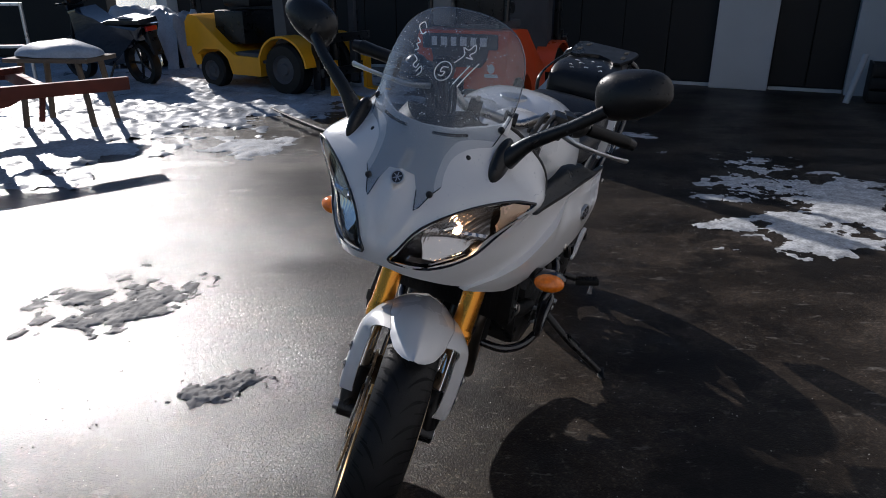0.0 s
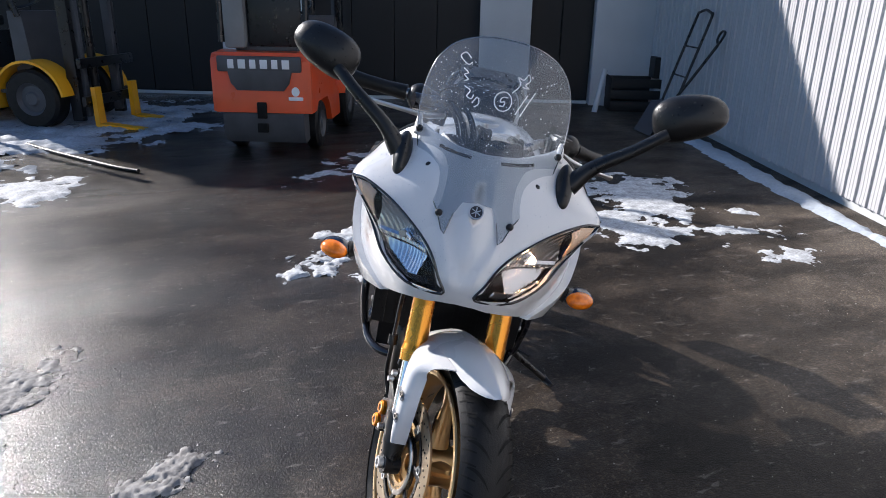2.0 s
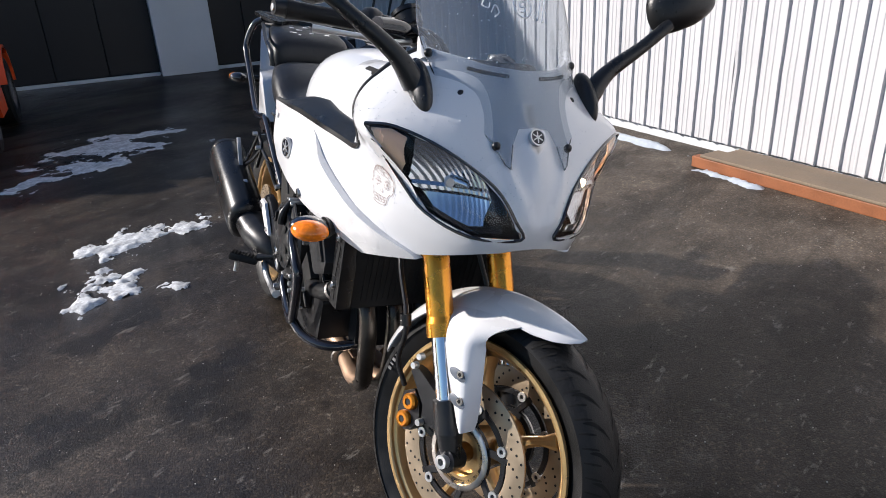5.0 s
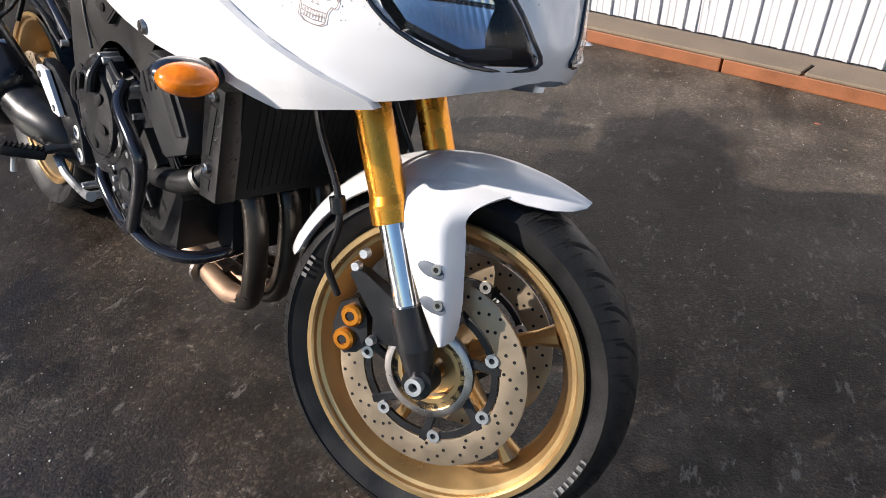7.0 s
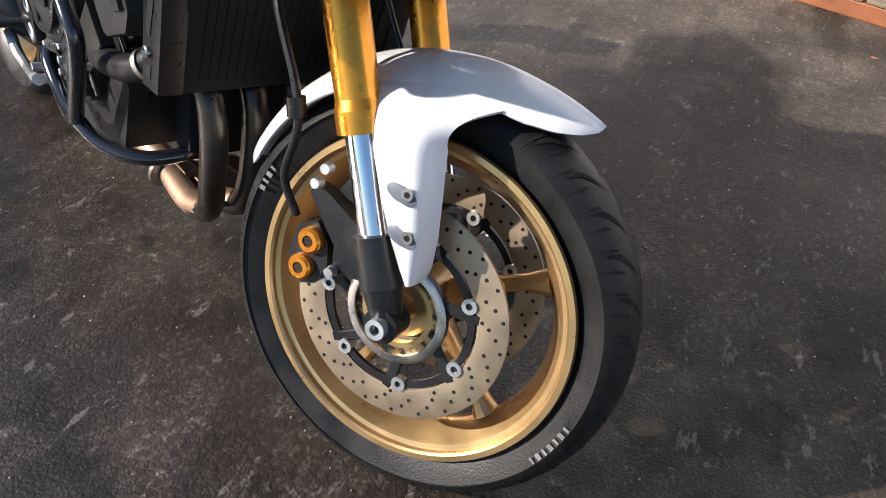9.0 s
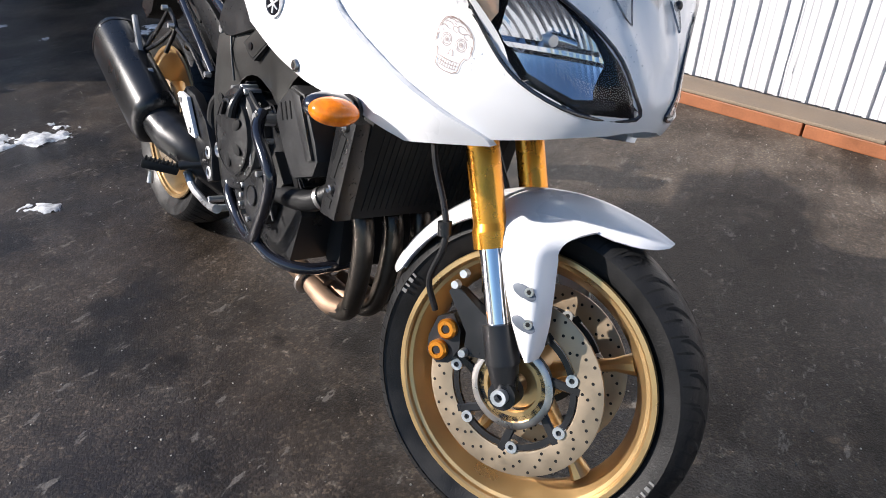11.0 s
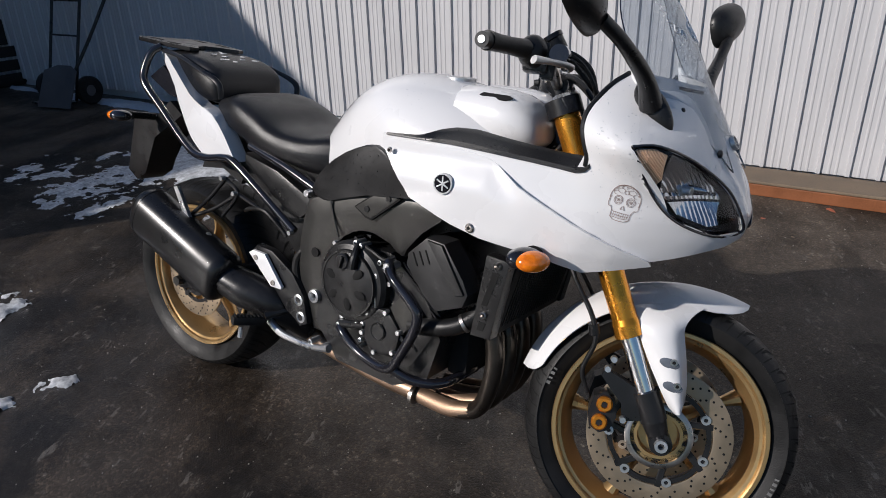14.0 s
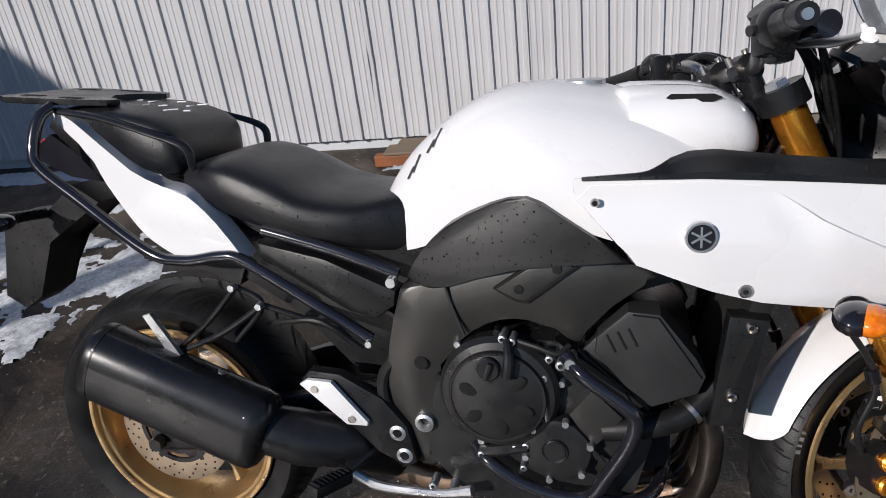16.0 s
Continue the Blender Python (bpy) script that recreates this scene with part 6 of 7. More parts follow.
    part("cover_rail", add_tube(B(), [(0.685, sg * 0.205, 0.388), (0.72, sg * 0.21, 0.396), (0.77, sg * 0.21, 0.408)], 0.011, 10, 3), DARKCAST, engine)
    for x, z, r in ((0.734, 0.613, 0.0075), (0.750, 0.608, 0.007), (0.831, 0.569, 0.0095), (0.800, 0.543, 0.009), (0.812, 0.580, 0.007), (0.796, 0.467, 0.0065), (0.687, 0.388, 0.0065), (0.748, 0.405, 0.0065), (0.767, 0.411, 0.0065),
                    (0.762, 0.367, 0.0065), (0.752, 0.342, 0.0055), (0.592, 0.311, 0.008), (0.628, 0.302, 0.009)):
        mb = Matrix.Translation((x, sg * 0.212, z)) @ Matrix.Scale(sg, 4, (0, 1, 0))
        bolt = part("bolt", add_lathe(B(), [(r * 0.45, 0.002), (r * 0.5, 0.007), (r * 0.9, 0.006), (r, 0.002), (r, -0.03)], 14, False, mb), ALU, engine, "bare steel bolt")
        part("bolt_socket", add_cyl(B(), (x, sg * 0.211, z), (x, sg * 0.216, z), r * 0.46, n=6), GROOVE, bolt)
    cc2 = Vector((0.822, sg * 0.18, 0.404))
    hexa = [(cc2.x + math.cos(radians(60 * k + 15)) * 0.062, cc2.z + math.sin(radians(60 * k + 15)) * 0.062) for k in range(6)]
    small = part("pickup_cover", add_plate(B(), hexa, sg * 0.16, sg * 0.214, 0.010, None, 3), DARKCAST, engine, "small dark engine cover")
    part("cover_plug", add_lathe(B(), [(0.0, 0.004), (0.018, 0.004), (0.020, 0.002), (0.022, 0.004), (0.023, -0.004)], 24, False, Matrix.Translation((0.818, sg * 0.214, 0.406)) @ Matrix.Scale(sg, 4, (0, 1, 0))), DARKCAST, small)
    for k in range(6):
        a = radians(60 * k + 15)
        c = Vector((cc2.x + math.cos(a) * 0.058, sg * 0.205, cc2.z + math.sin(a) * 0.058))
        part("bolt", add_cyl(B(), c, c + Vector((0, sg * 0.014, 0)), 0.0068, 0.006, 10), ALU, small)
    for k in range(9):
        a = radians(40 * k + 10)
        c = cc + Vector((math.cos(a) * 0.110, 0, math.sin(a) * 0.110))
        part("bolt", add_cyl(B(), c, c + Vector((0, sg * 0.022, 0)), 0.0068, 0.006, 10), ALU if k % 3 == 0 else BLACK, clutch)
    part("coolant_hose", add_tube(B(), [(0.90, sg * 0.19, 0.44), (0.97, sg * 0.195, 0.455), (1.03, sg * 0.185, 0.475), (1.08, sg * 0.16, 0.52)], 0.021, 14, 5), RUBBER, engine, "black coolant hose")
    part("hose_clip", add_cyl(B(), (1.038, sg * 0.184, 0.480), (1.044, sg * 0.181, 0.4845), 0.0228, n=20), STEEL, engine)
    # crash bar
    cb = [(0.838, sg * 0.215, 0.588), (0.872, sg * 0.240, 0.562), (0.930, sg * 0.246, 0.522), (0.951, sg * 0.244, 0.492), (0.941, sg * 0.242, 0.446), (0.908, sg * 0.238, 0.383), (0.878, sg * 0.234, 0.336), (0.832, sg * 0.228, 0.324), (0.760, sg * 0.220, 0.338), (0.70, sg * 0.215, 0.375), (0.67, sg * 0.185, 0.385)]
    part("crash_bar", add_tube(B(), cb, 0.0125, 14, 7), GLOSSB, bike, "black tubular crash bar")
    part("crash_bar_arm", add_tube(B(), [(0.874, sg * 0.232, 0.334), (0.93, sg * 0.210, 0.310), (0.985, sg * 0.16, 0.305), (1.01, sg * 0.06, 0.32)], 0.0125, 12, 5), GLOSSB, bike)
    part("crash_bar_lug", add_cyl(B(), (0.848, sg * 0.19, 0.580), (0.848, sg * 0.238, 0.582), 0.009, n=14), ALU, bike)
    # radiator side stay
    bm = add_plate(B(), [(1.090, 0.66), (1.150, 0.655), (1.118, 0.468), (1.066, 0.466)], sg * 0.165, sg * 0.20, 0.006)
    stay = part("radiator_stay", bm, PLAST, bike, "black slotted radiator stay")
    part("stay_slot", add_plate(B(), [(1.112, 0.625), (1.128, 0.625), (1.104, 0.545), (1.090, 0.545)], sg * 0.196, sg * 0.2012), GROOVE, stay)
    part("stay_slot", add_plate(B(), [(1.088, 0.505), (1.104, 0.505), (1.100, 0.485), (1.084, 0.485)], sg * 0.196, sg * 0.2012), GROOVE, stay)
    for x, z in ((1.123, 0.642), (1.099, 0.523)):
        part("bolt", add_lathe(B(), [(0.003, 0.0), (0.0065, 0.006), (0.0085, 0.004), (0.0085, -0.004)], 14, False, Matrix.Translation((x, sg * 0.202, z)) @ Matrix.Scale(sg, 4, (0, 1, 0))), STEEL, stay)
bm = add_box(B(), (1.120, 0, 0.580), (0.035, 0.34, 0.235), 0.008, pose(0, 0, 0, 0, 14, 0))
rad = part("radiator", bm, GROOVE, bike, "black radiator")
# near-black block added to darken the see-through gap behind the headers
part("dark_filler", add_box(B(), (0.985, 0, 0.37), (0.06, 0.22, 0.13), 0.015), GROOVE, bike, "near-black block added to fill the gap under the engine")
for k in range(22):
    part("radiator_fin", add_box(B(), (1.1385, -0.14 + k * 0.0133, 0.580), (0.003, 0.002, 0.20), 0, pose(0, 0, 0, 0, 14, 0)), GROOVE, rad)

# -- exhaust --
for k in range(4):
    y = -0.105 + k * 0.07
    hd = [(1.02, y, 0.47), (1.07, y, 0.445), (1.085, y * 0.98, 0.38), (1.075, y * 0.95, 0.29), (1.04, y * 0.85, 0.225), (0.97, y * 0.72 - 0.01, 0.200), (0.86, y * 0.55 - 0.015, 0.195)]
    part("header_pipe", add_tube(B(), hd, 0.0215, 16, 7), HEADERS, bike, "heat-darkened header pipe")
    bm = add_tube(B(), [(1.03, y * 0.83, 0.218), (0.96, y * 0.72 - 0.01, 0.1995), (0.86, y * 0.55 - 0.015, 0.195)], 0.0225, 16, 6)
    part("header_lower", bm, COLLECT, bike, "tan heat-stained pipe")
part("collector", add_tube(B(), [(0.90, -0.05, 0.192), (0.80, -0.06, 0.194), (0.70, -0.068, 0.206), (0.55, -0.08, 0.235), (0.48, -0.09, 0.265)], [0.030, 0.027, 0.026, 0.026, 0.028], 20, 6), COLLECT, bike, "tan heat-stained collector box")
part("pipe_band", add_tube(B(), [(0.855, -0.085, 0.196), (0.845, -0.085, 0.196)], 0.026, 16, 0), STEEL, bike)
LINK = [(0.48, -0.10, 0.28), (0.44, -0.16, 0.34), (0.41, -0.188, 0.372), (0.34, -0.214, 0.392), (0.26, -0.234, 0.420)]
part("link_pipe", add_tube(B(), LINK, [0.034, 0.042, 0.050, 0.054, 0.046], 20, 7), BLACK, bike, "black link pipe heat shield")
a, b = Vector((0.286, -0.236, 0.404)), Vector((-0.068, -0.252, 0.556))
d = (b - a).normalized()
sidev = Vector((0, 1, 0)) - d * d.y
sidev.normalize()
upv = d.cross(sidev) * -1
if upv.z < 0:
    upv = -upv
rings = []
for u, s in [(0.0, 0.55), (0.015, 0.80), (0.05, 0.97), (0.10, 1.0), (0.92, 1.0), (0.965, 0.985), (0.985, 0.93), (1.0, 0.86)]:
    c = a + (b - a) * u
    rings.append([c + (sidev * 0.061 * math.copysign(abs(math.cos(t)) ** 0.8, math.cos(t)) + upv * 0.079 * math.copysign(abs(math.sin(t)) ** 0.8, math.sin(t)) * (1 - 0.12 * math.cos(t) * 0)) * s for t in [2 * math.pi * k / 32 for k in range(32)]])
sil = part("silencer", add_loft(B(), rings), SATINB, bike, "matt black oval silencer", angle=40)
part("silencer_tip", add_cyl(B(), b + d * -0.01, b + d * 0.012, 0.026, 0.022, 24), STEEL, sil)
part("silencer_band", add_loft(B(), [[c + (p - (a + (b - a) * 0.92)) * 1.015 for p in rings[4]] for c in (a + (b - a) * 0.925, a + (b - a) * 0.935)]), BLACK, sil)
for u, s in ((0.93, 0.06), (0.12, 0.055), (0.12, -0.05), (0.93, -0.05)):
    c = a + (b - a) * u + upv * s * 0.9 - sidev * 0.048
    part("rivet", add_ball(B(), c, (0.005, 0.004, 0.005), 10, 6), STEEL, sil)
part("silencer_strap", add_plate(B(), [(0.050, 0.640), (0.066, 0.645), (0.128, 0.545), (0.110, 0.533)], -0.238, -0.226, 0.002), ALU, sil, "bright silencer strap")
part("bolt", add_lathe(B(), [(0.006, 0.0), (0.010, 0.008), (0.019, 0.006), (0.020, -0.006)], 20, False, Matrix.Translation((0.190, -0.232, 0.511)) @ Matrix.Scale(-1, 4, (0, 1, 0))), ALU, sil)
# pillion footrest hanger wires
for pts in ([(0.10, -0.215, 0.565), (0.17, -0.21, 0.62), (0.235, -0.20, 0.69)], [(0.105, -0.215, 0.56), (0.20, -0.21, 0.60), (0.285, -0.20, 0.655)], [(0.285, -0.20, 0.655), (0.36, -0.195, 0.63), (0.485, -0.18, 0.585)], [(0.235, -0.20, 0.69), (0.285, -0.20, 0.655), (0.22, -0.2, 0.58)]):
    part("hanger_bar", add_tube(B(), pts, 0.0058, 10, 4), BLACK, bike, "black silencer hanger bar")
for x, y, z in ((0.235, -0.205, 0.692), (0.285, -0.205, 0.657), (0.485, -0.185, 0.583)):
    part("hanger_bolt", add_cyl(B(), (x, y, z), (x, y - 0.014, z), 0.0075, 0.0065, 12), ALU, bike)

# -- swingarm, footrests, stand --
for sg in (-1, 1):
    bm = B()
    secs = []
    for x, z, h, t in [(0.60, 0.425, 0.05, 0.03), (0.45, 0.420, 0.055, 0.032), (0.25, 0.385, 0.05, 0.03), (0.08, 0.335, 0.04, 0.026), (-0.06, 0.312, 0.032, 0.022)]:
        secs.append([Vector((x, sg * 0.125 - 0.012 + t * math.copysign(abs(math.cos(q)) ** 0.6, math.cos(q)) * 0.8, z + h * math.copysign(abs(math.sin(q)) ** 0.6, math.sin(q)))) for q in [2 * math.pi * k / 16 for k in range(16)]])
    add_loft(bm, secs)
    swing = part("swingarm", bm, BLACK, bike, "black swingarm leg")
    part("axle_nut", add_cyl(B(), (-0.035, sg * 0.15 - 0.012, 0.316), (-0.035, sg * 0.168 - 0.012, 0.316), 0.018, 0.016, 6), BLACK, swing)
    # footrest hanger and heel plate
    bm = add_plate(B(), [(0.344, 0.502), (0.360, 0.512), (0.408, 0.510), (0.474, 0.432), (0.472, 0.424), (0.432, 0.424)], sg * 0.202, sg * 0.212, 0.003)
    heel = part("heel_plate", bm, HEEL, bike, "bright aluminium heel plate")
    for x, z in ((0.374, 0.494), (0.443, 0.437)):
        part("bolt", add_cyl(B(), (x, sg * 0.211, z), (x, sg * 0.2155, z), 0.008, 0.007, 12), STEEL, heel)
    bm = add_plate(B(), [(0.34, 0.505), (0.36, 0.525), (0.42, 0.52), (0.50, 0.475), (0.545, 0.42), (0.56, 0.345), (0.53, 0.33), (0.49, 0.37), (0.455, 0.385), (0.43, 0.41)], sg * 0.175, sg * 0.198, 0.008)
    hanger = part("footrest_hanger", bm, BLACK, bike, "black cast footrest hanger")
    for x, z in ((0.525, 0.405), (0.535, 0.358)):
        part("bolt", add_lathe(B(), [(0.006, 0.0), (0.010, 0.008), (0.016, 0.006), (0.017, -0.006)], 18, False, Matrix.Translation((x, sg * 0.192, z)) @ Matrix.Scale(sg, 4, (0, 1, 0))), ALU, hanger)
    peg = part("footrest", add_tube(B(), [(0.470, sg * 0.17, 0.358), (0.450, sg * 0.205, 0.350), (0.434, sg * 0.232, 0.343)], [0.015, 0.013, 0.012], 12, 4), BLACK, bike, "black footrest with a ribbed rubber pad")
    mp = Matrix.Translation((0.413, sg * 0.272, 0.336)) @ Matrix.Rotation(radians(-sg * 64), 4, "Z") @ Matrix.Rotation(radians(8), 4, "Y")
    part("rubber_pad", add_box(B(), (0, 0, 0), (0.088, 0.031, 0.024), 0.007), RUBBER, peg, m=mp)
    for k in range(8):
        part("pad_rib", add_box(B(), (-0.036 + k * 0.0102, 0, 0.013), (0.005, 0.027, 0.005), 0.0015, None, 1), RUBBER, peg, m=mp)
    part("footrest_ball", add_cyl(B(), (0.408, sg * 0.292, 0.322), (0.407, sg * 0.294, 0.292), 0.006, 0.008, 10), ALU, bike)
bm = add_tube(B(), [(0.43, -0.21, 0.322), (0.475, -0.212, 0.300), (0.54, -0.215, 0.296), (0.61, -0.222, 0.302), (0.67, -0.228, 0.318)], [0.011, 0.010, 0.009, 0.008, 0.011], 10, 5)
part("brake_pedal", bm, ALU, bike, "bare metal brake pedal")
part("pedal_hose", add_tube(B(), [(0.47, -0.19, 0.57), (0.40, -0.20, 0.625), (0.33, -0.19, 0.62), (0.27, -0.16, 0.60)], 0.006, 8, 5), RUBBER, bike)
part("shock_spring", add_cyl(B(), (0.42, 0.0, 0.44), (0.50, 0.0, 0.64), 0.035, n=16), BLACK, bike)
part("shock_hose", add_tube(B(), [(0.54, -0.17, 0.56), (0.505, -0.18, 0.52), (0.50, -0.18, 0.47), (0.52, -0.17, 0.43)], 0.012, 10, 5), RUBBER, bike)
BI = BIKE.inverted()
foot = BI @ Vector((0.62, 2.06, 0.008))
st = [(0.60, 0.14, 0.30), tuple(Vector((0.60, 0.14, 0.30)).lerp(foot, 0.5) + Vector((0.02, 0, 0))), tuple(foot)]
stand = part("side_stand", add_tube(B(), st, [0.015, 0.012, 0.011], 12, 5), BLACK, bike, "black side stand, folded out")
part("stand_foot", add_tube(B(), [tuple(foot + Vector((-0.03, 0, 0))), tuple(foot), tuple(foot + Vector((0.045, 0.02, 0.006)))], [0.008, 0.014, 0.008], 10, 4, 0.8), BLACK, stand)
part("stand_spur", add_tube(B(), [tuple(Vector(st[0]).lerp(foot, 0.45)), tuple(Vector(st[0]).lerp(foot, 0.45) + Vector((0.05, 0.07, 0.0)))], 0.005, 8, 0), BLACK, stand)

# -- water drops beaded on paint, screen and seat --
rd = random.Random(21)


def drop_cloud(name, parent, pts):
    """Tiny flattened beads, all in one mesh."""
    bm = B()
    for p, nrm, r in pts:
        q = nrm.to_track_quat("Z", "Y").to_matrix().to_4x4()
        m_ = Matrix.Translation(p) @ q @ Matrix.Diagonal((r * 0.55, r * rd.uniform(0.45, 0.7), r * 0.35, 1))
        bmesh.ops.create_icosphere(bm, subdivisions=1, radius=1.0, matrix=m_)
    return tagged(part(name, bm, BEAD, parent, "beads of water"), kind="stuff")


BEAD = mat("water_bead", (0.82, 0.85, 0.88), 0.05, 0.0, 0.02, 20, 0, 100, 1.0, 0.02, trans=0.25, ior=1.33)
pts = []
for _ in range(520):
    y, z = rd.uniform(-0.15, 0.15), rd.uniform(1.0, 1.25)
    if abs(y) < np.interp(z, [1.0, 1.1, 1.17, 1.21, 1.25], [0.135, 0.155, 0.15, 0.13, 0.08]):
        pts.append((Vector((screen_x(y, z, 0.0017), y, z)), Vector((1, 3.4 * y, 0.55)).normalized(), rd.choice((0.0009, 0.0012, 0.0012, 0.0018, 0.0024))))
drop_cloud("rain_water", screen, pts)
pts = []
for _ in range(900):
    sg = rd.choice((-1, -1, 1))
    z = rd.uniform(0.80, 1.04)
    q = rd.uniform(0.05, 0.48)
    p = flank(q, z, 0.0, sg)
    x = p.x
    lo = np.interp(x, [1.395, 1.424, 1.464, 1.522, 1.556], [0.938, 0.852, 0.803, 0.776, 0.780])
    hi = np.interp(x, [1.395, 1.43, 1.477, 1.527, 1.553], [0.938, 0.940, 0.914, 0.864, 0.812])
    if (x > 1.39 and lo - 0.006 < z < hi + 0.006) or x < 1.305:
        continue
    if z < 0.86 and rd.random() < 0.6:
        continue
    e1, e2 = flank(q + 0.01, z, 0.0, sg) - p, flank(q, z + 0.008, 0.0, sg) - p
    nv = e1.cross(e2).normalized()
    if nv.y * sg + nv.x * 0.5 < 0:
        nv = -nv
    pts.append((p + nv * 0.0003, nv, rd.choice((0.0010, 0.0013, 0.0013, 0.0019, 0.0025))))
drop_cloud("rain_water", cowl, pts)
pts = []
for _ in range(260):
    i, k = rd.randrange(4, 30), rd.randrange(3, 30)
    p = rings_tank[i][k].lerp(rings_tank[i + 1][k], rd.random())
    c_ = Vector((p.x, 0, 0.86))
    pts.append((p, (p - c_).normalized(), rd.choice((0.0011, 0.0015, 0.002))))
drop_cloud("rain_water", tank, pts)

# ---- snow, slush and grit on the ground ----
def snow_patch(name, poly, label, material, cell, thick, rough, freq, seed, bias=0.0, m=None, lump=0.3):
    """Ragged sheet: it sinks under the ground wherever its depth runs out."""
    xs, ys = [p[0] for p in poly], [p[1] for p in poly]
    pad_ = rough * 1.2
    nx, ny = int((max(xs) - min(xs) + 2 * pad_) / cell) + 1, int((max(ys) - min(ys) + 2 * pad_) / cell) + 1
    bm, grid = B(), {}
    for i in range(nx + 1):
        for j in range(ny + 1):
            x, y = min(xs) - pad_ + i * cell, min(ys) - pad_ + j * cell
            d = inside(poly, x, y) + bias
            d = max(-rough * 1.3, min(d, rough * 1.6))
            f = d + rough * (noise.fractal((x * freq, y * freq, seed * 7.3), 0.6, 2.0, 6))
            if f < -cell * 2.5:
                continue
            z = thick * (1 - math.exp(-max(f, 0) * 2.2 / max(rough, 0.02))) if f > 0 else max(f * 0.35, -0.02)
            if f > 0:
                z += thick * lump * noise.fractal((x * freq * 4, y * freq * 4, seed * 3.1), 0.7, 2.0, 4) * min(1, f / (rough * 0.4))
                z = max(z, 0.0015)
            grid[i, j] = bm.verts.new((x, y, z))
    for i, j in list(grid):
        q = [(i, j), (i + 1, j), (i + 1, j + 1), (i, j + 1)]
        if all(k in grid for k in q):
            bm.faces.new([grid[k] for k in q])
    loose = [v for v in bm.verts if not v.link_faces]
    bmesh.ops.delete(bm, geom=loose, context="VERTS")
    bm.normal_update()
    ob = new(name, raw_mesh(name, bm, material, True, 80))
    if m is not None:
        ob.matrix_world = m
    return tagged(ob, label, "slush" if material is SLUSH else "snow", kind="stuff")


snow_patch("snow_field", [(-9, 3.2), (-3.4, 3.7), (-2.6, 4.3), (-2.15, 5.2), (-2.1, 5.9), (-1.7, 6.6), (-1.3, 7.1), (-0.2, 7.5), (0.15, 9.6), (-0.9, 10.6), (-3.4, 11.6), (-9, 12.6)], "thin trodden snow over the yard, thawing at its edge", TRODDEN, 0.034, 0.03, 0.75, 1.9, 1, -0.16, None, 0.8)
snow_patch("snow_patch", [(1.45, 3.75), (1.75, 3.35), (2.05, 3.05), (2.35, 3.25), (2.7, 3.55), (3.1, 4.0), (3.0, 4.6), (2.45, 4.6), (2.1, 4.0), (1.75, 3.8)], "ragged thawing snow patch on wet asphalt", THIN, 0.016, 0.012, 0.34, 4.2, 2, -0.05)
snow_patch("snow_patch", [(1.55, 3.95), (2.0, 3.85), (2.5, 4.25), (2.85, 5.3), (2.3, 5.2), (1.8, 4.5)], "thin granular thawing snow behind the motorcycle", THIN, 0.014, 0.008, 0.36, 5.5, 21, -0.18)
snow_patch("snow_patch", [(2.5, 3.3), (2.95, 3.2), (3.0, 3.02), (2.55, 3.15)], "small thawing snow patch", THIN, 0.014, 0.008, 0.12, 8, 3, -0.02)
snow_patch("snow_patch", [(2.5, 2.95), (2.8, 2.8), (2.6, 2.6), (2.4, 2.75)], "small thawing snow patch", THIN, 0.014, 0.008, 0.12, 8, 4, -0.02)
snow_patch("snow_patch", [(2.9, 3.65), (3.1, 3.6), (3.05, 3.42), (2.9, 3.5)], "small thawing snow patch", THIN, 0.02, 0.01, 0.05, 9, 5)
snow_patch("snow_patch", [(0.2, 3.98), (0.5, 4.1), (0.85, 3.82), (0.8, 3.72), (0.48, 3.86), (0.22, 3.78)], "lumpy thawing snow patch", THIN, 0.011, 0.016, 0.11, 9, 6, 0.0)
snow_patch("snow_patch", [(0.0, 3.66), (0.18, 3.66), (0.26, 3.52), (0.12, 3.36), (0.07, 3.48)], "lumpy thawing snow patch", THIN, 0.011, 0.016, 0.11, 9, 7, 0.0)
snow_patch("snow_patch", [(-0.12, 3.44), (0.0, 3.46), (0.04, 3.38), (-0.10, 3.32)], "small lump of thawing snow", THIN, 0.012, 0.018, 0.04, 12, 8)
snow_patch("snow_patch", [(0.24, 3.32), (0.31, 3.28), (0.29, 3.18), (0.23, 3.22)], "small lump of thawing snow", THIN, 0.010, 0.010, 0.05, 14, 9, -0.01)
snow_patch("snow_patch", [(0.15, 5.35), (0.75, 5.9), (1.35, 6.5), (2.0, 6.2), (1.7, 5.5), (0.8, 5.2)], "thin streaked snow behind the forklift", THIN, 0.018, 0.006, 0.40, 3.4, 10, -0.16)
snow_patch("snow_patch", [(-1.9, 6.0), (-1.25, 5.85), (-1.2, 5.55), (-1.5, 5.2), (-1.9, 5.5)], "trodden thawing snow patch", THIN, 0.03, 0.018, 0.26, 3.5, 11, -0.03)
snow_patch("slush_patch", [(-1.5, 2.45), (-1.35, 2.75), (-1.05, 2.9), (-1.02, 2.75), (-1.2, 2.42)], "grey granular slush patch", SLUSH, 0.010, 0.009, 0.12, 13, 12, 0.0, None, 0.7)
snow_patch("slush_patch", [(-0.84, 1.96), (-0.62, 2.12), (-0.55, 2.05), (-0.66, 1.9), (-0.78, 1.88)], "grey granular slush patch", SLUSH, 0.008, 0.011, 0.06, 18, 13, 0.0, None, 0.7)
snow_patch("slush_patch", [(-1.75, 2.7), (-1.35, 3.0), (-1.3, 2.75), (-1.6, 2.4)], "grey granular slush patch", SLUSH, 0.012, 0.008, 0.18, 9, 14, -0.05, None, 0.7)
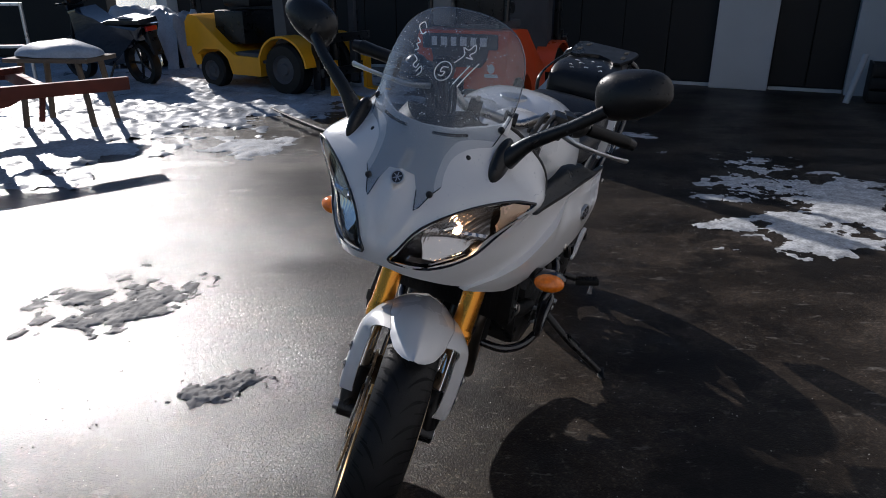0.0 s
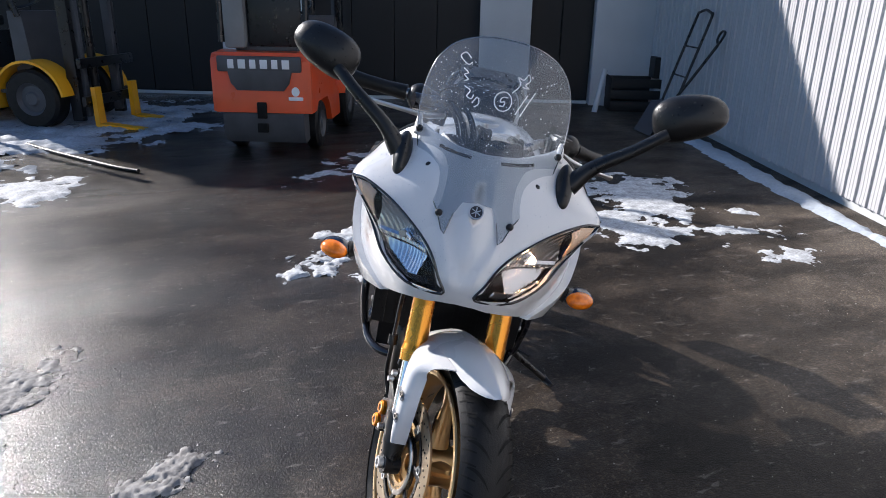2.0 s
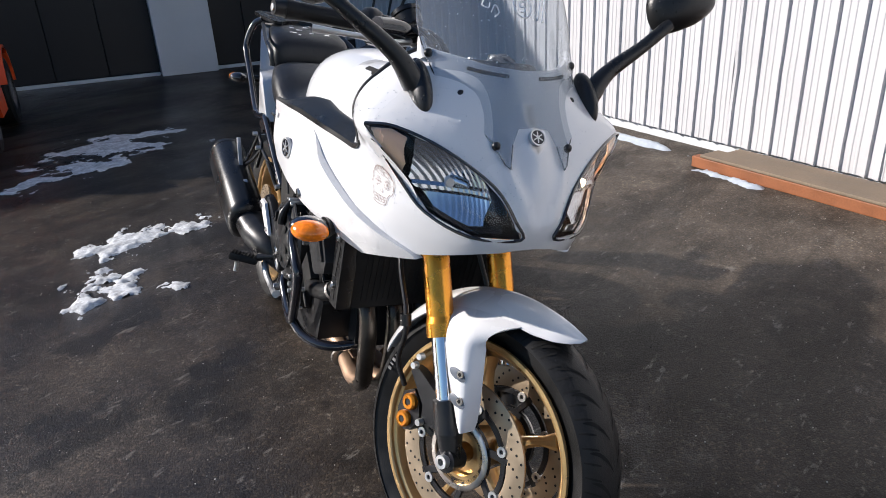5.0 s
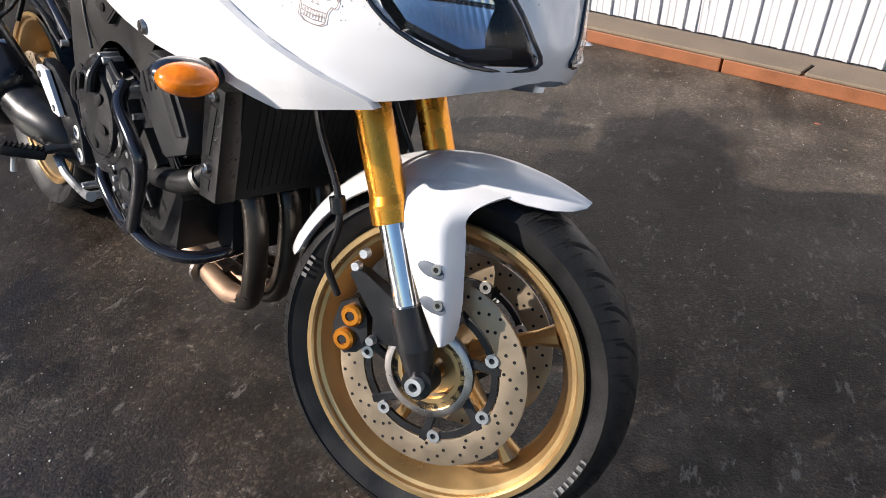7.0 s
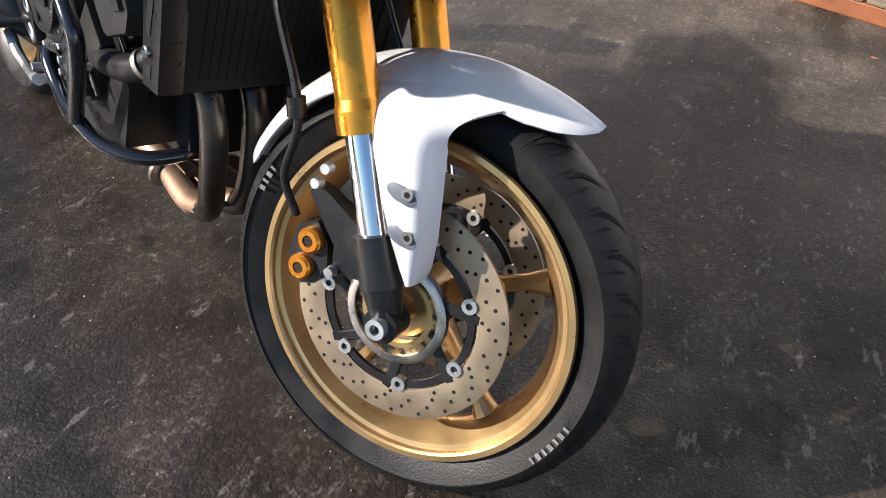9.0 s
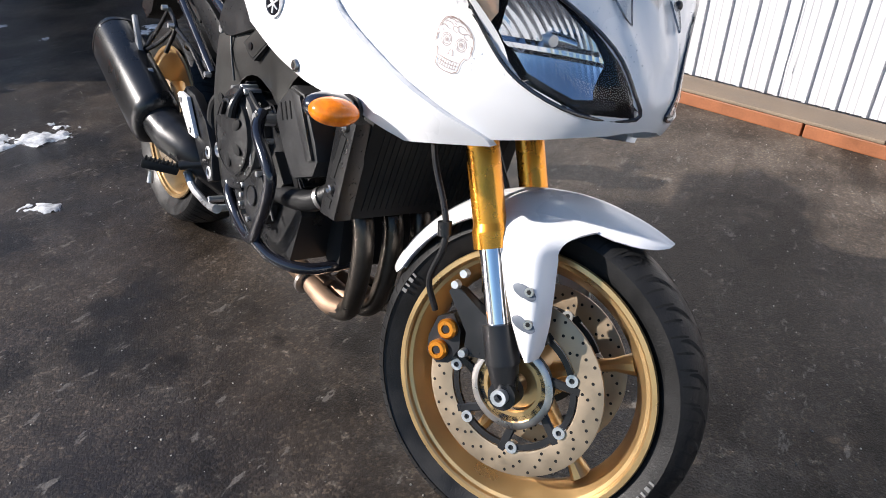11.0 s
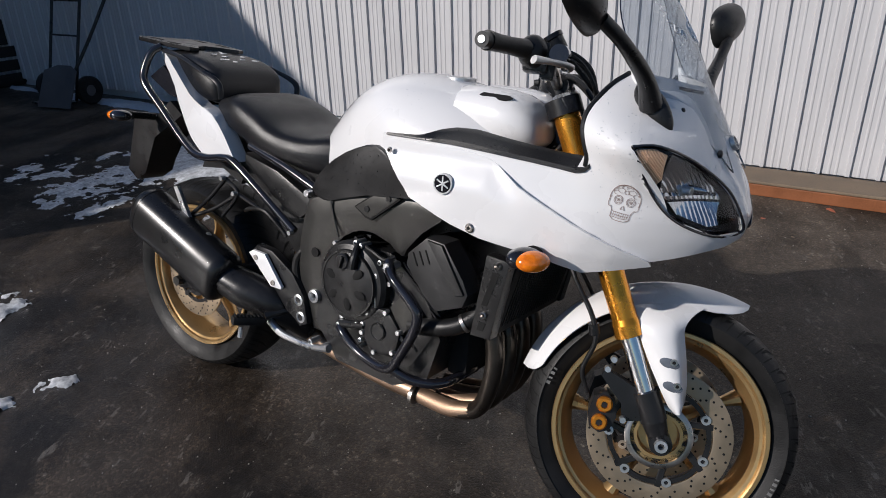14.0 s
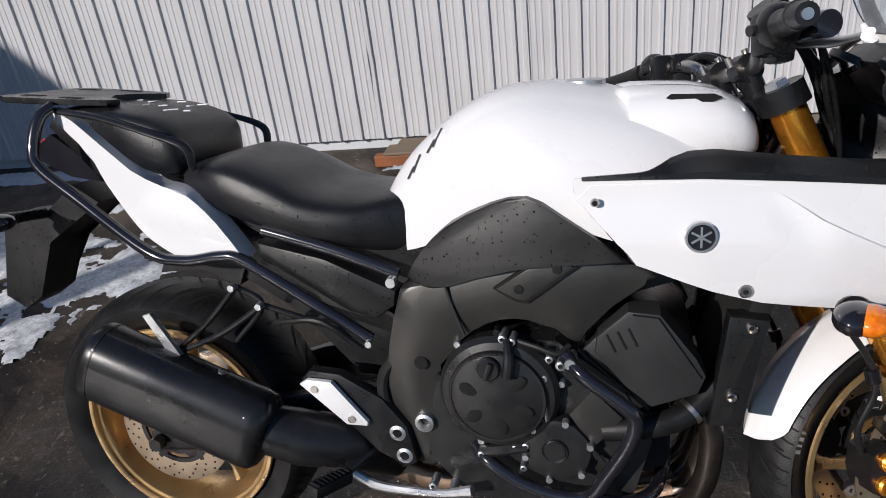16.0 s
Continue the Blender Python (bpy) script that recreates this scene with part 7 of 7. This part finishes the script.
snow_patch("snow_strip", [(2.2, 0.13), (3.2, 0.10), (8.3, 0.09), (8.3, 0.14), (5.6, 0.30), (4.0, 0.26), (3.0, 0.19), (2.25, 0.18)], "strip of snow along the wall foot", SNOW, 0.02, 0.035, 0.05, 3, 15, 0.0, SIDE, 0.12)
snow_patch("snow_strip", [(1.62, 0.33), (2.0, 0.30), (2.05, 0.35), (1.66, 0.375)], "sliver of snow by the boards", SNOW, 0.015, 0.02, 0.03, 9, 16, 0.0, SIDE)
snow_patch("snow_mound", [(-4.9, 11.0), (-4.2, 10.8), (-3.5, 10.9), (-3.4, 11.8), (-4.2, 12.4), (-5.0, 12.0)], "heap of cleared snow by the shed", SNOW, 0.06, 0.95, 0.55, 1.1, 17, 0.1, None, 0.10)

rs = random.Random(11)
bm = B()
for i in range(4200):
    x, y = rs.uniform(-2.2, 2.6), rs.uniform(-0.3, 5.0)
    r = rs.uniform(0.0010, 0.0021) * (1.5 if rs.random() < 0.03 else 1)
    bmesh.ops.create_icosphere(bm, subdivisions=1, radius=r, matrix=Matrix.Translation((x, y, r * 0.4)) @ pose(0, 0, 0, rs.uniform(0, 90), rs.uniform(0, 90), 0) @ Matrix.Diagonal((1.3, 0.9, 0.5, 1))) if i < 900 else bmesh.ops.create_cube(bm, size=r * 1.6, matrix=Matrix.Translation((x, y, r * 0.4)) @ pose(0, 0, 0, rs.uniform(0, 90), rs.uniform(0, 90), rs.uniform(0, 90)))
GRIT = mat("loose_grit", (0.16, 0.15, 0.14), 0.6, 0.0, 0.6, 3, 0, 100, 0, 0.2)
gn, gl = GRIT.node_tree.nodes, GRIT.node_tree.links
geo, gramp = gn.new("ShaderNodeNewGeometry"), gn.new("ShaderNodeValToRGB")
gramp.color_ramp.elements[0].color, gramp.color_ramp.elements[1].color = (0.04, 0.036, 0.030, 1), (0.42, 0.40, 0.36, 1)
gl.new(geo.outputs["Random Per Island"], gramp.inputs[0])
gl.new(gramp.outputs[0], gn["Principled BSDF"].inputs["Base Color"])
tagged(new("loose_grit", mesh_of("loose_grit", bm, GRIT, False)), "scattered wet grit on the asphalt", "grit", kind="stuff")

LEAF = mat("dry_red_leaf", (0.42, 0.12, 0.06), 0.6, 0.0, 0.3, 40)


def leaf(x, y, a, s, mat_):
    bm = B()
    out = [(0, 0), (0.3, 0.22), (0.55, 0.20), (0.75, 0.30), (1, 0), (0.75, -0.28), (0.5, -0.22), (0.3, -0.2)]
    bm.faces.new([bm.verts.new(((u - 0.5) * s, v * s, 0.006 + 0.12 * s * abs(v) + 0.004 * u)) for u, v in out])
    ob = new("fallen_leaf", raw_mesh("fallen_leaf", bm, mat_, False))
    ob.matrix_world = Matrix.Translation((x, y, 0)) @ pose(0, 0, 0, 0, 0, a)
    so = ob.modifiers.new("thickness", "SOLIDIFY")
    so.thickness = 0.001
    return tagged(ob, "dry reddish leaf lying on the asphalt", "leaf", "fallen leaves")


for x, y, a, s_, m_ in [(2.09, 0.26, 30, 0.055, LEAF), (1.95, 0.62, 110, 0.03, LEAF), (1.72, 0.55, 200, 0.025, WOOD), (2.2, 0.9, 60, 0.025, WOOD)]:
    leaf(x, y, a, s_, m_)

# ---- boards at the wall foot ----


def board(name, s0, s1, o0, o1, z0, z1, material, label, tilt=0.0):
    bm = B()
    add_box(bm, ((s0 + s1) / 2, (o0 + o1) / 2, (z0 + z1) / 2), (s1 - s0, o1 - o0, z1 - z0), 0.006, pose(0, 0, 0, tilt, 0, 0))
    for v in bm.verts:
        v.co.z += 0.003 * noise.noise((v.co.x * 3, v.co.y * 9, 2))
    ob = new(name, mesh_of(name, bm, material, False))
    ob.matrix_world = SIDE
    return tagged(ob, label, "board", "boards along the wall")


board("timber_beam", 0.95, 2.12, 0.235, 0.300, 0.0, 0.064, REDWOOD, "rust-red painted beam lying along the wall")
board("timber_beam", -5.5, 0.94, 0.235, 0.300, 0.0, 0.064, REDWOOD, "long rust-red painted beam lying along the wall")
board("timber_board", 0.60, 2.06, 0.150, 0.304, 0.066, 0.084, WOOD, "weathered timber plank on top of the red beam")
board("timber_board", -5.5, 0.585, 0.150, 0.303, 0.066, 0.083, WOOD, "weathered timber plank on top of the red beam")
board("timber_board", -5.5, 2.02, 0.012, 0.146, 0.0, 0.074, WOOD, "grey weathered timber along the wall foot")

# ---- tools and crates in the far corner ----
trolley = thing("hand_trolley", "black tubular hand trolley leaning on the wall", "trolley", SIDE)
for s_ in (6.36, 6.78):
    part("side_rail", add_tube(B(), [(s_ - 0.02, 0.40, 0.04), (s_, 0.30, 0.35), (s_, 0.06, 1.15), (s_ + (0.03 if s_ < 6.5 else -0.03), 0.04, 1.24)], 0.014, 10), BLACK, trolley)
part("handle", add_tube(B(), [(6.39, 0.04, 1.24), (6.57, 0.035, 1.27), (6.75, 0.04, 1.24)], 0.014, 10), BLACK, trolley)
for z, o in ((0.25, 0.33), (0.6, 0.22), (0.9, 0.14)):
    part("cross_bar", add_tube(B(), [(6.36, o, z), (6.78, o, z)], 0.009, 8, 0), BLACK, trolley)
part("toe_plate", add_box(B(), (6.57, 0.48, 0.025), (0.40, 0.20, 0.012), 0.003), BLACK, trolley)
for s_ in (6.26, 6.88):
    w = part("wheel", add_lathe(B(), [(0.05, -0.03), (0.115, -0.03), (0.13, -0.015), (0.13, 0.015), (0.115, 0.03), (0.05, 0.03)], 24, True, Matrix.Translation((s_, 0.30, 0.13)) @ pose(0, 0, 0, 0, 0, 90)), RUBBER, trolley)
    part("wheel_rim", add_cyl(B(), (s_ - 0.02, 0.30, 0.13), (s_ + 0.02, 0.30, 0.13), 0.052, n=16), FKGREY, w)
shovel = thing("snow_shovel", "dark snow shovel with a D-handle, leaning on the wall", "shovel", SIDE)
part("shaft", add_tube(B(), [(6.28, 0.48, 0.20), (6.16, 0.26, 0.58), (6.06, 0.06, 0.95)], 0.015, 10, 3), BLACK, shovel)
part("grip", add_tube(B(), [(6.06, 0.06, 0.95), (5.99, 0.06, 1.0), (6.00, 0.03, 1.07), (6.09, 0.03, 1.07), (6.12, 0.05, 1.0), (6.06, 0.06, 0.95)], 0.012, 8, 4), BLACK, shovel)
bm = add_plate(B(), [(-0.2, 0.0), (0.2, 0.0), (0.2, 0.34), (0.08, 0.40), (-0.08, 0.40), (-0.2, 0.34)], -0.006, 0.006, 0.002)
for v in bm.verts:
    v.co.y += 0.9 * v.co.x ** 2
part("blade", bm, FKGREY, shovel, "", Matrix.Translation((6.34, 0.60, 0.01)) @ pose(0, 0, 0, 28, 0, 8))
crate = thing("storage_crate", "dark slatted crate standing by the back wall", "crate", BACK @ pose(-0.1, 0.32, 0))
for z in (0.08, 0.22, 0.36):
    part("slat", add_box(B(), (0, 0.22, z), (0.74, 0.02, 0.11), 0.004), DARKDOOR, crate)
    part("slat", add_box(B(), (0, -0.22, z), (0.74, 0.02, 0.11), 0.004), DARKDOOR, crate)
for x in (-0.36, 0.36):
    part("end_panel", add_box(B(), (x, 0, 0.22), (0.02, 0.42, 0.42), 0.004), DARKDOOR, crate)
part("base", add_box(B(), (0, 0, 0.02), (0.74, 0.42, 0.03), 0.004), DARKDOOR, crate)
roll = new("pale_tube", mesh_of("pale_tube", add_cyl(B(), (0.47, 0.62, 0.0), (0.36, 0.50, 0.52), 0.035, n=16), PANEL))
roll.matrix_world = BACK
tagged(roll, "pale tube leaning on the crate", "tube")
box = new("cardboard_box", mesh_of("cardboard_box", add_box(B(), (-0.42, 0.30, 0.55), (0.30, 0.30, 0.26), 0.008), DARKDOOR, False))
box.matrix_world = BACK
tagged(box, "dark box on top of a stack by the wall", "box")
bm = add_box(B(), (-0.62, 0.32, 0.21), (0.26, 0.42, 0.42), 0.008)
b2 = new("cardboard_box", mesh_of("cardboard_box", bm, FKGREY, False))
b2.matrix_world = BACK
tagged(b2, "dark grey box by the wall, under another box", "box")

# ---- forklifts ----


def wheel_parts(parent, x, y, r, w, rim_mat):
    t = part("wheel", add_lathe(B(), [(r * 0.55, -w / 2), (r * 0.9, -w / 2), (r, -w * 0.36), (r, w * 0.36), (r * 0.9, w / 2), (r * 0.55, w / 2)], 36, True, Matrix.Translation((x, y, r))), RUBBER, parent, "worn black industrial tyre")
    for sg in (-1, 1):
        part("wheel_rim", add_lathe(B(), [(0.0, 0.02), (r * 0.2, 0.02), (r * 0.25, 0.0), (r * 0.45, -0.01), (r * 0.56, 0.03), (r * 0.56, -0.05)], 28, False, Matrix.Translation((x, y + sg * w * 0.36, r)) @ Matrix.Scale(sg, 4, (0, 1, 0))), rim_mat, t)
    return t


def forklift(label, m, paint, yellow):
    """Counterbalance truck: x ahead, from the middle of the rear axle."""
    fk = thing("forklift", label, "forklift", m)
    wb = 1.25
    for y in (-0.42, 0.42):
        wheel_parts(fk, 0.0, y, 0.22, 0.16, FKGREY)
        wheel_parts(fk, wb, y * 1.05, 0.30, 0.22, FKGREY)
    low, top = (FKGREY, 0.75) if not yellow else (paint, 0.42)
    # counterweight: grey skirt below, painted shell above
    prof = [(-0.40, 0.11), (-0.45, 0.18), (-0.46, 0.37), (-0.28, 0.39), (-0.26, 0.12)] if not yellow else [(-0.36, 0.26), (-0.42, 0.40), (-0.42, 0.52), (-0.26, 0.52), (-0.25, 0.27)]
    part("counterweight", add_plate(B(), prof, -0.43, 0.43, 0.05), low, fk, "heavy dark cast counterweight" if not yellow else "")
    bm = add_plate(B(), [(-0.46, 0.375), (-0.45, 0.81), (-0.40, 0.875), (-0.08, 0.88), (0.12, 0.86), (0.76, 0.42), (0.80, 0.20), (0.38, 0.20), (0.30, 0.36), (0.19, 0.45), (-0.19, 0.45), (-0.27, 0.375)], -0.52, 0.52, 0.05)
    if yellow:
        bm.free()
        bm = add_plate(B(), [(-0.42, 0.50), (-0.41, 0.80), (-0.33, 0.89), (-0.20, 0.87), (0.26, 0.52), (0.42, 0.42), (0.84, 0.41), (0.84, 0.19), (0.36, 0.19), (0.29, 0.38), (0.16, 0.48), (-0.12, 0.48), (-0.26, 0.40), (-0.30, 0.50)], -0.50, 0.50, 0.04)
    part("body_shell", bm, paint, fk, "painted steel body shell")
    if not yellow:
        part("rear_panel", add_plate(B(), [(-0.30, 0.30), (-0.34, 0.44), (0.34, 0.44), (0.30, 0.30), (0.24, 0.24), (-0.24, 0.24)], 0, 0.03, 0.008,
             Matrix.Translation((-0.445, 0, 0.325)) @ pose(0, 0, 0, 0, 0, 90)), FKGREY, fk, "recessed dark grey name panel")
        part("name_plate", add_box(B(), (-0.462, 0, 0.785), (0.03, 0.86, 0.13), 0.02), FKGREY, fk, "dark grey band with pale bars")
        for k, wdt in enumerate((0.05, 0.06, 0.05, 0.06, 0.05, 0.06)):
            part("pale_bar", add_box(B(), (-0.479, 0.285 - k * 0.112, 0.785), (0.006, wdt * 1.25, 0.075), 0.003), MARKER, fk)
        part("grille_slot", add_box(B(), (-0.460, 0.0, 0.395), (0.03, 0.10, 0.14), 0.01), GROOVE, fk)
        part("tow_pin", add_box(B(), (-0.462, 0.0, 0.245), (0.04, 0.11, 0.08), 0.01), GROOVE, fk)
        part("round_sticker", add_cyl(B(), (-0.462, -0.36, 0.56), (-0.468, -0.36, 0.56), 0.04, n=20), MARKER, fk)
        part("sticker_bar", add_box(B(), (-0.465, -0.36, 0.50), (0.006, 0.15, 0.030), 0.002), MARKER, fk)
    fend = add_lathe(B(), [(0.36, -0.13), (0.385, -0.13), (0.385, 0.13), (0.36, 0.13)], 20, True, None, 0.1, 2.9)
    for y in (-0.44, 0.44):
        part("front_fender", fend.copy(), paint, fk, "", Matrix.Translation((wb, y, 0.30)))
    fend.free()
    part("floor_deck", add_box(B(), (0.75, 0, 0.40), (0.75, 0.90, 0.12), 0.02), FKGREY, fk)
    part("dashboard", add_plate(B(), [(1.05, 0.45), (1.25, 0.45), (1.20, 1.15), (1.05, 1.15)], -0.42, 0.42, 0.03), FKGREY, fk)
    seat = part("seat", add_box(B(), (0.25, 0, 1.04), (0.46, 0.46, 0.12), 0.04), SEAT, fk, "black operator seat")
    part("backrest", add_box(B(), (0.0, 0, 1.32), (0.10, 0.44, 0.50), 0.04, pose(0, 0, 0, 0, -8, 0)), SEAT, seat)
    part("steering_wheel", add_lathe(B(), [(0.16, -0.012), (0.18, -0.012), (0.18, 0.012), (0.16, 0.012)], 28, True, Matrix.Translation((0.95, 0, 1.24)) @ pose(0, 0, 0, 0, -25, 0) @ Matrix.Rotation(radians(90), 4, "X")), BLACK, fk)
    for y in (-0.44, 0.44):
        part("guard_post", add_tube(B(), [(1.18, y, 1.1), (1.02, y, 1.6), (0.90, y * 0.95, 2.05)], 0.03, 10, 3), BLACK, fk)
        part("guard_post", add_tube(B(), [(-0.28, y, 0.95), (-0.22, y, 1.5), (-0.10, y * 0.95, 2.05)], 0.032, 10, 3), BLACK, fk)
    for y in (-0.36, 0.36):
        part("mast_rail", add_box(B(), (wb + 0.38, y, 1.12), (0.12, 0.07, 2.1), 0.01), BLACK, fk, "black mast rail")
        part("inner_mast_rail", add_box(B(), (wb + 0.42, y * 0.78, 1.16), (0.09, 0.06, 2.1), 0.01), FKGREY, fk)
        fork = add_plate(B(), [(0.0, top), (0.045, top), (0.05, 0.05), (0.55, 0.016), (0.55, 0.004), (0.0, 0.004)], -0.055, 0.055, 0.005)
        part("fork_tine", fork, paint if yellow else BLACK, fk, "", Matrix.Translation((wb + 0.56, y * 0.9, 0.0)))
    part("lift_cylinder", add_cyl(B(), (wb + 0.36, 0, 0.2), (wb + 0.36, 0, 1.9), 0.045, n=14), BLACK, fk)
    for z in (0.28, 0.66):
        part("carriage_bar", add_box(B(), (wb + 0.525, 0, z), (0.05, 0.92, 0.10), 0.01), BLACK, fk)
    if yellow:
        part("engine_hood", add_box(B(), (0.22, 0, 0.74), (0.50, 0.70, 0.40), 0.03), BLACK, fk)
    else:
        part("engine_hood", add_box(B(), (0.10, 0, 0.90), (0.62, 0.66, 0.08), 0.03), FKGREY, fk)
        part("gas_bottle_bracket", add_box(B(), (-0.22, 0.30, 1.45), (0.14, 0.22, 1.1), 0.03), CONCRETE, fk, "pale grey upright behind the seat")
        part("rear_board", add_box(B(), (-0.20, -0.10, 1.16), (0.06, 0.56, 0.50), 0.03), BLACK, fk, "dark panel behind the seat")
    return fk


forklift("orange-red forklift truck with a dark counterweight, seen from behind", Matrix.Translation((0.45, 6.72, 0)) @ pose(0, 0, 0, 0, 0, 65) @ Matrix.Diagonal((1, 0.84, 1, 1)), FKRED, False)
forklift("yellow forklift truck standing on snow in the shade", Matrix.Translation((-2.55, 9.42, 0)) @ pose(0, 0, 0, 0, 0, -31), FKYEL, True)

# ---- parked scooter, table, trailer in the left of the yard ----
sc = thing("parked_motorcycle", "dark motorcycle with a red tail light parked in the snow", "motorcycle", Matrix.Translation((-3.75, 9.25, 0)) @ pose(0, 0, 0, 0, 0, 150) @ pose(0, 0, 0, -8))
for x, r in ((0.0, 0.29), (1.3, 0.30)):
    w = part("wheel", add_lathe(B(), [(r * 0.72, -0.05), (r * 0.95, -0.055), (r, 0), (r * 0.95, 0.055), (r * 0.72, 0.05)], 32, True, Matrix.Translation((x, 0, r))), RUBBER, sc)
    for k in range(5):
        a_ = radians(72 * k)
        part("spoke", add_cyl(B(), (x, 0, r), (x + math.cos(a_) * r * 0.75, 0, r + math.sin(a_) * r * 0.75), 0.018, 0.014, 8), BLACK, w)
part("body", add_plate(B(), [(-0.30, 0.78), (-0.2, 0.60), (0.25, 0.42), (0.45, 0.25), (0.9, 0.28), (1.0, 0.60), (1.05, 0.95), (0.85, 0.98), (0.55, 0.82), (0.30, 0.78)], -0.16, 0.16, 0.05), GLOSSB, sc, "glossy black bodywork")
part("seat", add_plate(B(), [(-0.30, 0.86), (-0.32, 0.80), (0.3, 0.77), (0.50, 0.80), (0.25, 0.85)], -0.14, 0.14, 0.03), SEAT, sc)
part("seat_snow", add_plate(B(), [(-0.25, 0.862), (0.0, 0.90), (0.22, 0.855)], -0.10, 0.10, 0.012), SNOW, sc, "dusting of snow")
part("tail_light", add_box(B(), (-0.33, 0, 0.74), (0.05, 0.16, 0.06), 0.015), REDL, sc, "red tail light")
part("rear_mudguard", add_plate(B(), [(-0.32, 0.70), (-0.38, 0.42), (-0.34, 0.42), (-0.24, 0.66)], -0.07, 0.07, 0.01), BLACK, sc)
for y in (-0.08, 0.08):
    part("fork_leg", add_cyl(B(), (1.3, y, 0.30), (1.05, y, 0.92), 0.022, n=12), BLACK, sc)
part("handlebar", add_tube(B(), [(0.90, -0.36, 1.06), (1.0, -0.18, 1.04), (1.02, 0, 1.0), (1.0, 0.18, 1.04), (0.90, 0.36, 1.06)], 0.014, 10), BLACK, sc)
part("windshield", add_plate(B(), [(1.05, 0.95), (0.98, 1.25), (1.0, 1.25), (1.10, 0.95)], -0.12, 0.12, 0.01), GLOSSB, sc)
part("stand", add_cyl(B(), (0.4, 0.12, 0.30), (0.42, 0.30, 0.02), 0.014, n=8), BLACK, sc)

tb = thing("work_table", "old trestle table with a cap of snow", "table", Matrix.Translation((-3.42, 6.55, 0)) @ pose(0, 0, 0, 0, 0, -6))
part("tabletop", add_box(B(), (0, 0, 0.625), (0.80, 0.5, 0.04), 0.01), WOOD, tb)
for x in (-0.30, 0.30):
    for y in (-0.18, 0.18):
        part("leg", add_tube(B(), [(x * 0.9, y, 0.61), (x * 1.12, y * 1.1, 0.0)], 0.028, 8, 0), WOOD, tb)
bm = add_ball(B(), (0, 0, 0.647), (0.41, 0.26, 0.14), 28, 14)
for v in bm.verts:
    v.co.z = max(v.co.z, 0.647) + 0.03 * noise.noise(v.co * 4)
sn = new("snow_cap", mesh_of("snow_cap", bm, SNOW))
sn.matrix_world = Matrix.Translation((-3.42, 6.55, 0)) @ pose(0, 0, 0, 0, 0, -6)
tagged(sn, "rounded cap of snow on the table", "snow", kind="stuff")

tr_ = thing("trailer", "rusty red flat trailer frame with a drawbar", "trailer", Matrix.Translation((-2.42, 5.6, 0)) @ pose(0, 0, 0, 0, 0, 220))
part("side_beam", add_box(B(), (1.6, 0, 0.53), (3.2, 0.06, 0.10), 0.006), RUST, tr_, "rusty red steel beam")
part("side_beam", add_box(B(), (1.9, -1.3, 0.53), (2.6, 0.06, 0.10), 0.006), RUST, tr_)
for x in (0.9, 1.8, 2.7):
    part("cross_member", add_box(B(), (x, -0.65, 0.50), (0.06, 1.24, 0.08), 0.006), RUST, tr_)
part("end_beam", add_box(B(), (0.62, -0.65, 0.53), (0.06, 1.24, 0.10), 0.006), RUST, tr_)
part("brace", add_box(B(), (1.15, -0.5, 0.60), (1.4, 0.06, 0.05), 0.006, pose(0, 0, 0, 0, 0, 35)), RUST, tr_)
part("skirt_plate", add_plate(B(), [(0.75, 0.49), (2.6, 0.49), (2.6, 0.36), (1.2, 0.38), (0.85, 0.44)], -0.025, 0.02, 0.004), RUST, tr_)
for y in (0.12, -1.42):
    t = part("wheel", add_lathe(B(), [(0.16, -0.08), (0.27, -0.085), (0.30, -0.05), (0.30, 0.05), (0.27, 0.085), (0.16, 0.08)], 32, True, Matrix.Translation((1.36, y * 0.75 - 0.1, 0.30))), RUBBER, tr_)
    part("wheel_rim", add_cyl(B(), (1.36, y * 0.75 - 0.15, 0.30), (1.36, y * 0.75 - 0.05, 0.30), 0.165, n=20), RUST, t)
part("axle", add_cyl(B(), (1.36, -1.15, 0.30), (1.36, 0.0, 0.30), 0.03, n=10), RUST, tr_)
part("jockey_leg", add_tube(B(), [(0.62, -0.02, 0.50), (0.66, -0.02, 0.30)], 0.022, 8, 0), RUST, tr_)

fr = thing("metal_frame", "pale bare metal frame standing in the snow", "frame", Matrix.Translation((-4.85, 8.6, 0)) @ pose(0, 0, 0, 0, 0, 5))
for x in (-0.9, 0.0):
    part("upright", add_cyl(B(), (x, 0, 0), (x, 0, 1.05), 0.022, n=10), ALU, fr)
for z in (0.55, 1.03):
    part("rail", add_cyl(B(), (-0.9, 0, z), (0.0, 0, z), 0.02, n=10), ALU, fr)

hose = new("ground_hose", mesh_of("ground_hose", add_tube(B(), [(-1.72, 7.35, 0.02), (-1.52, 7.02, 0.018), (-1.22, 6.55, 0.018), (-0.95, 6.15, 0.018), (-0.78, 5.95, 0.018)], 0.018, 10, 8), RUBBER))
tagged(hose, "black rubber hose lying on the wet asphalt", "hose")
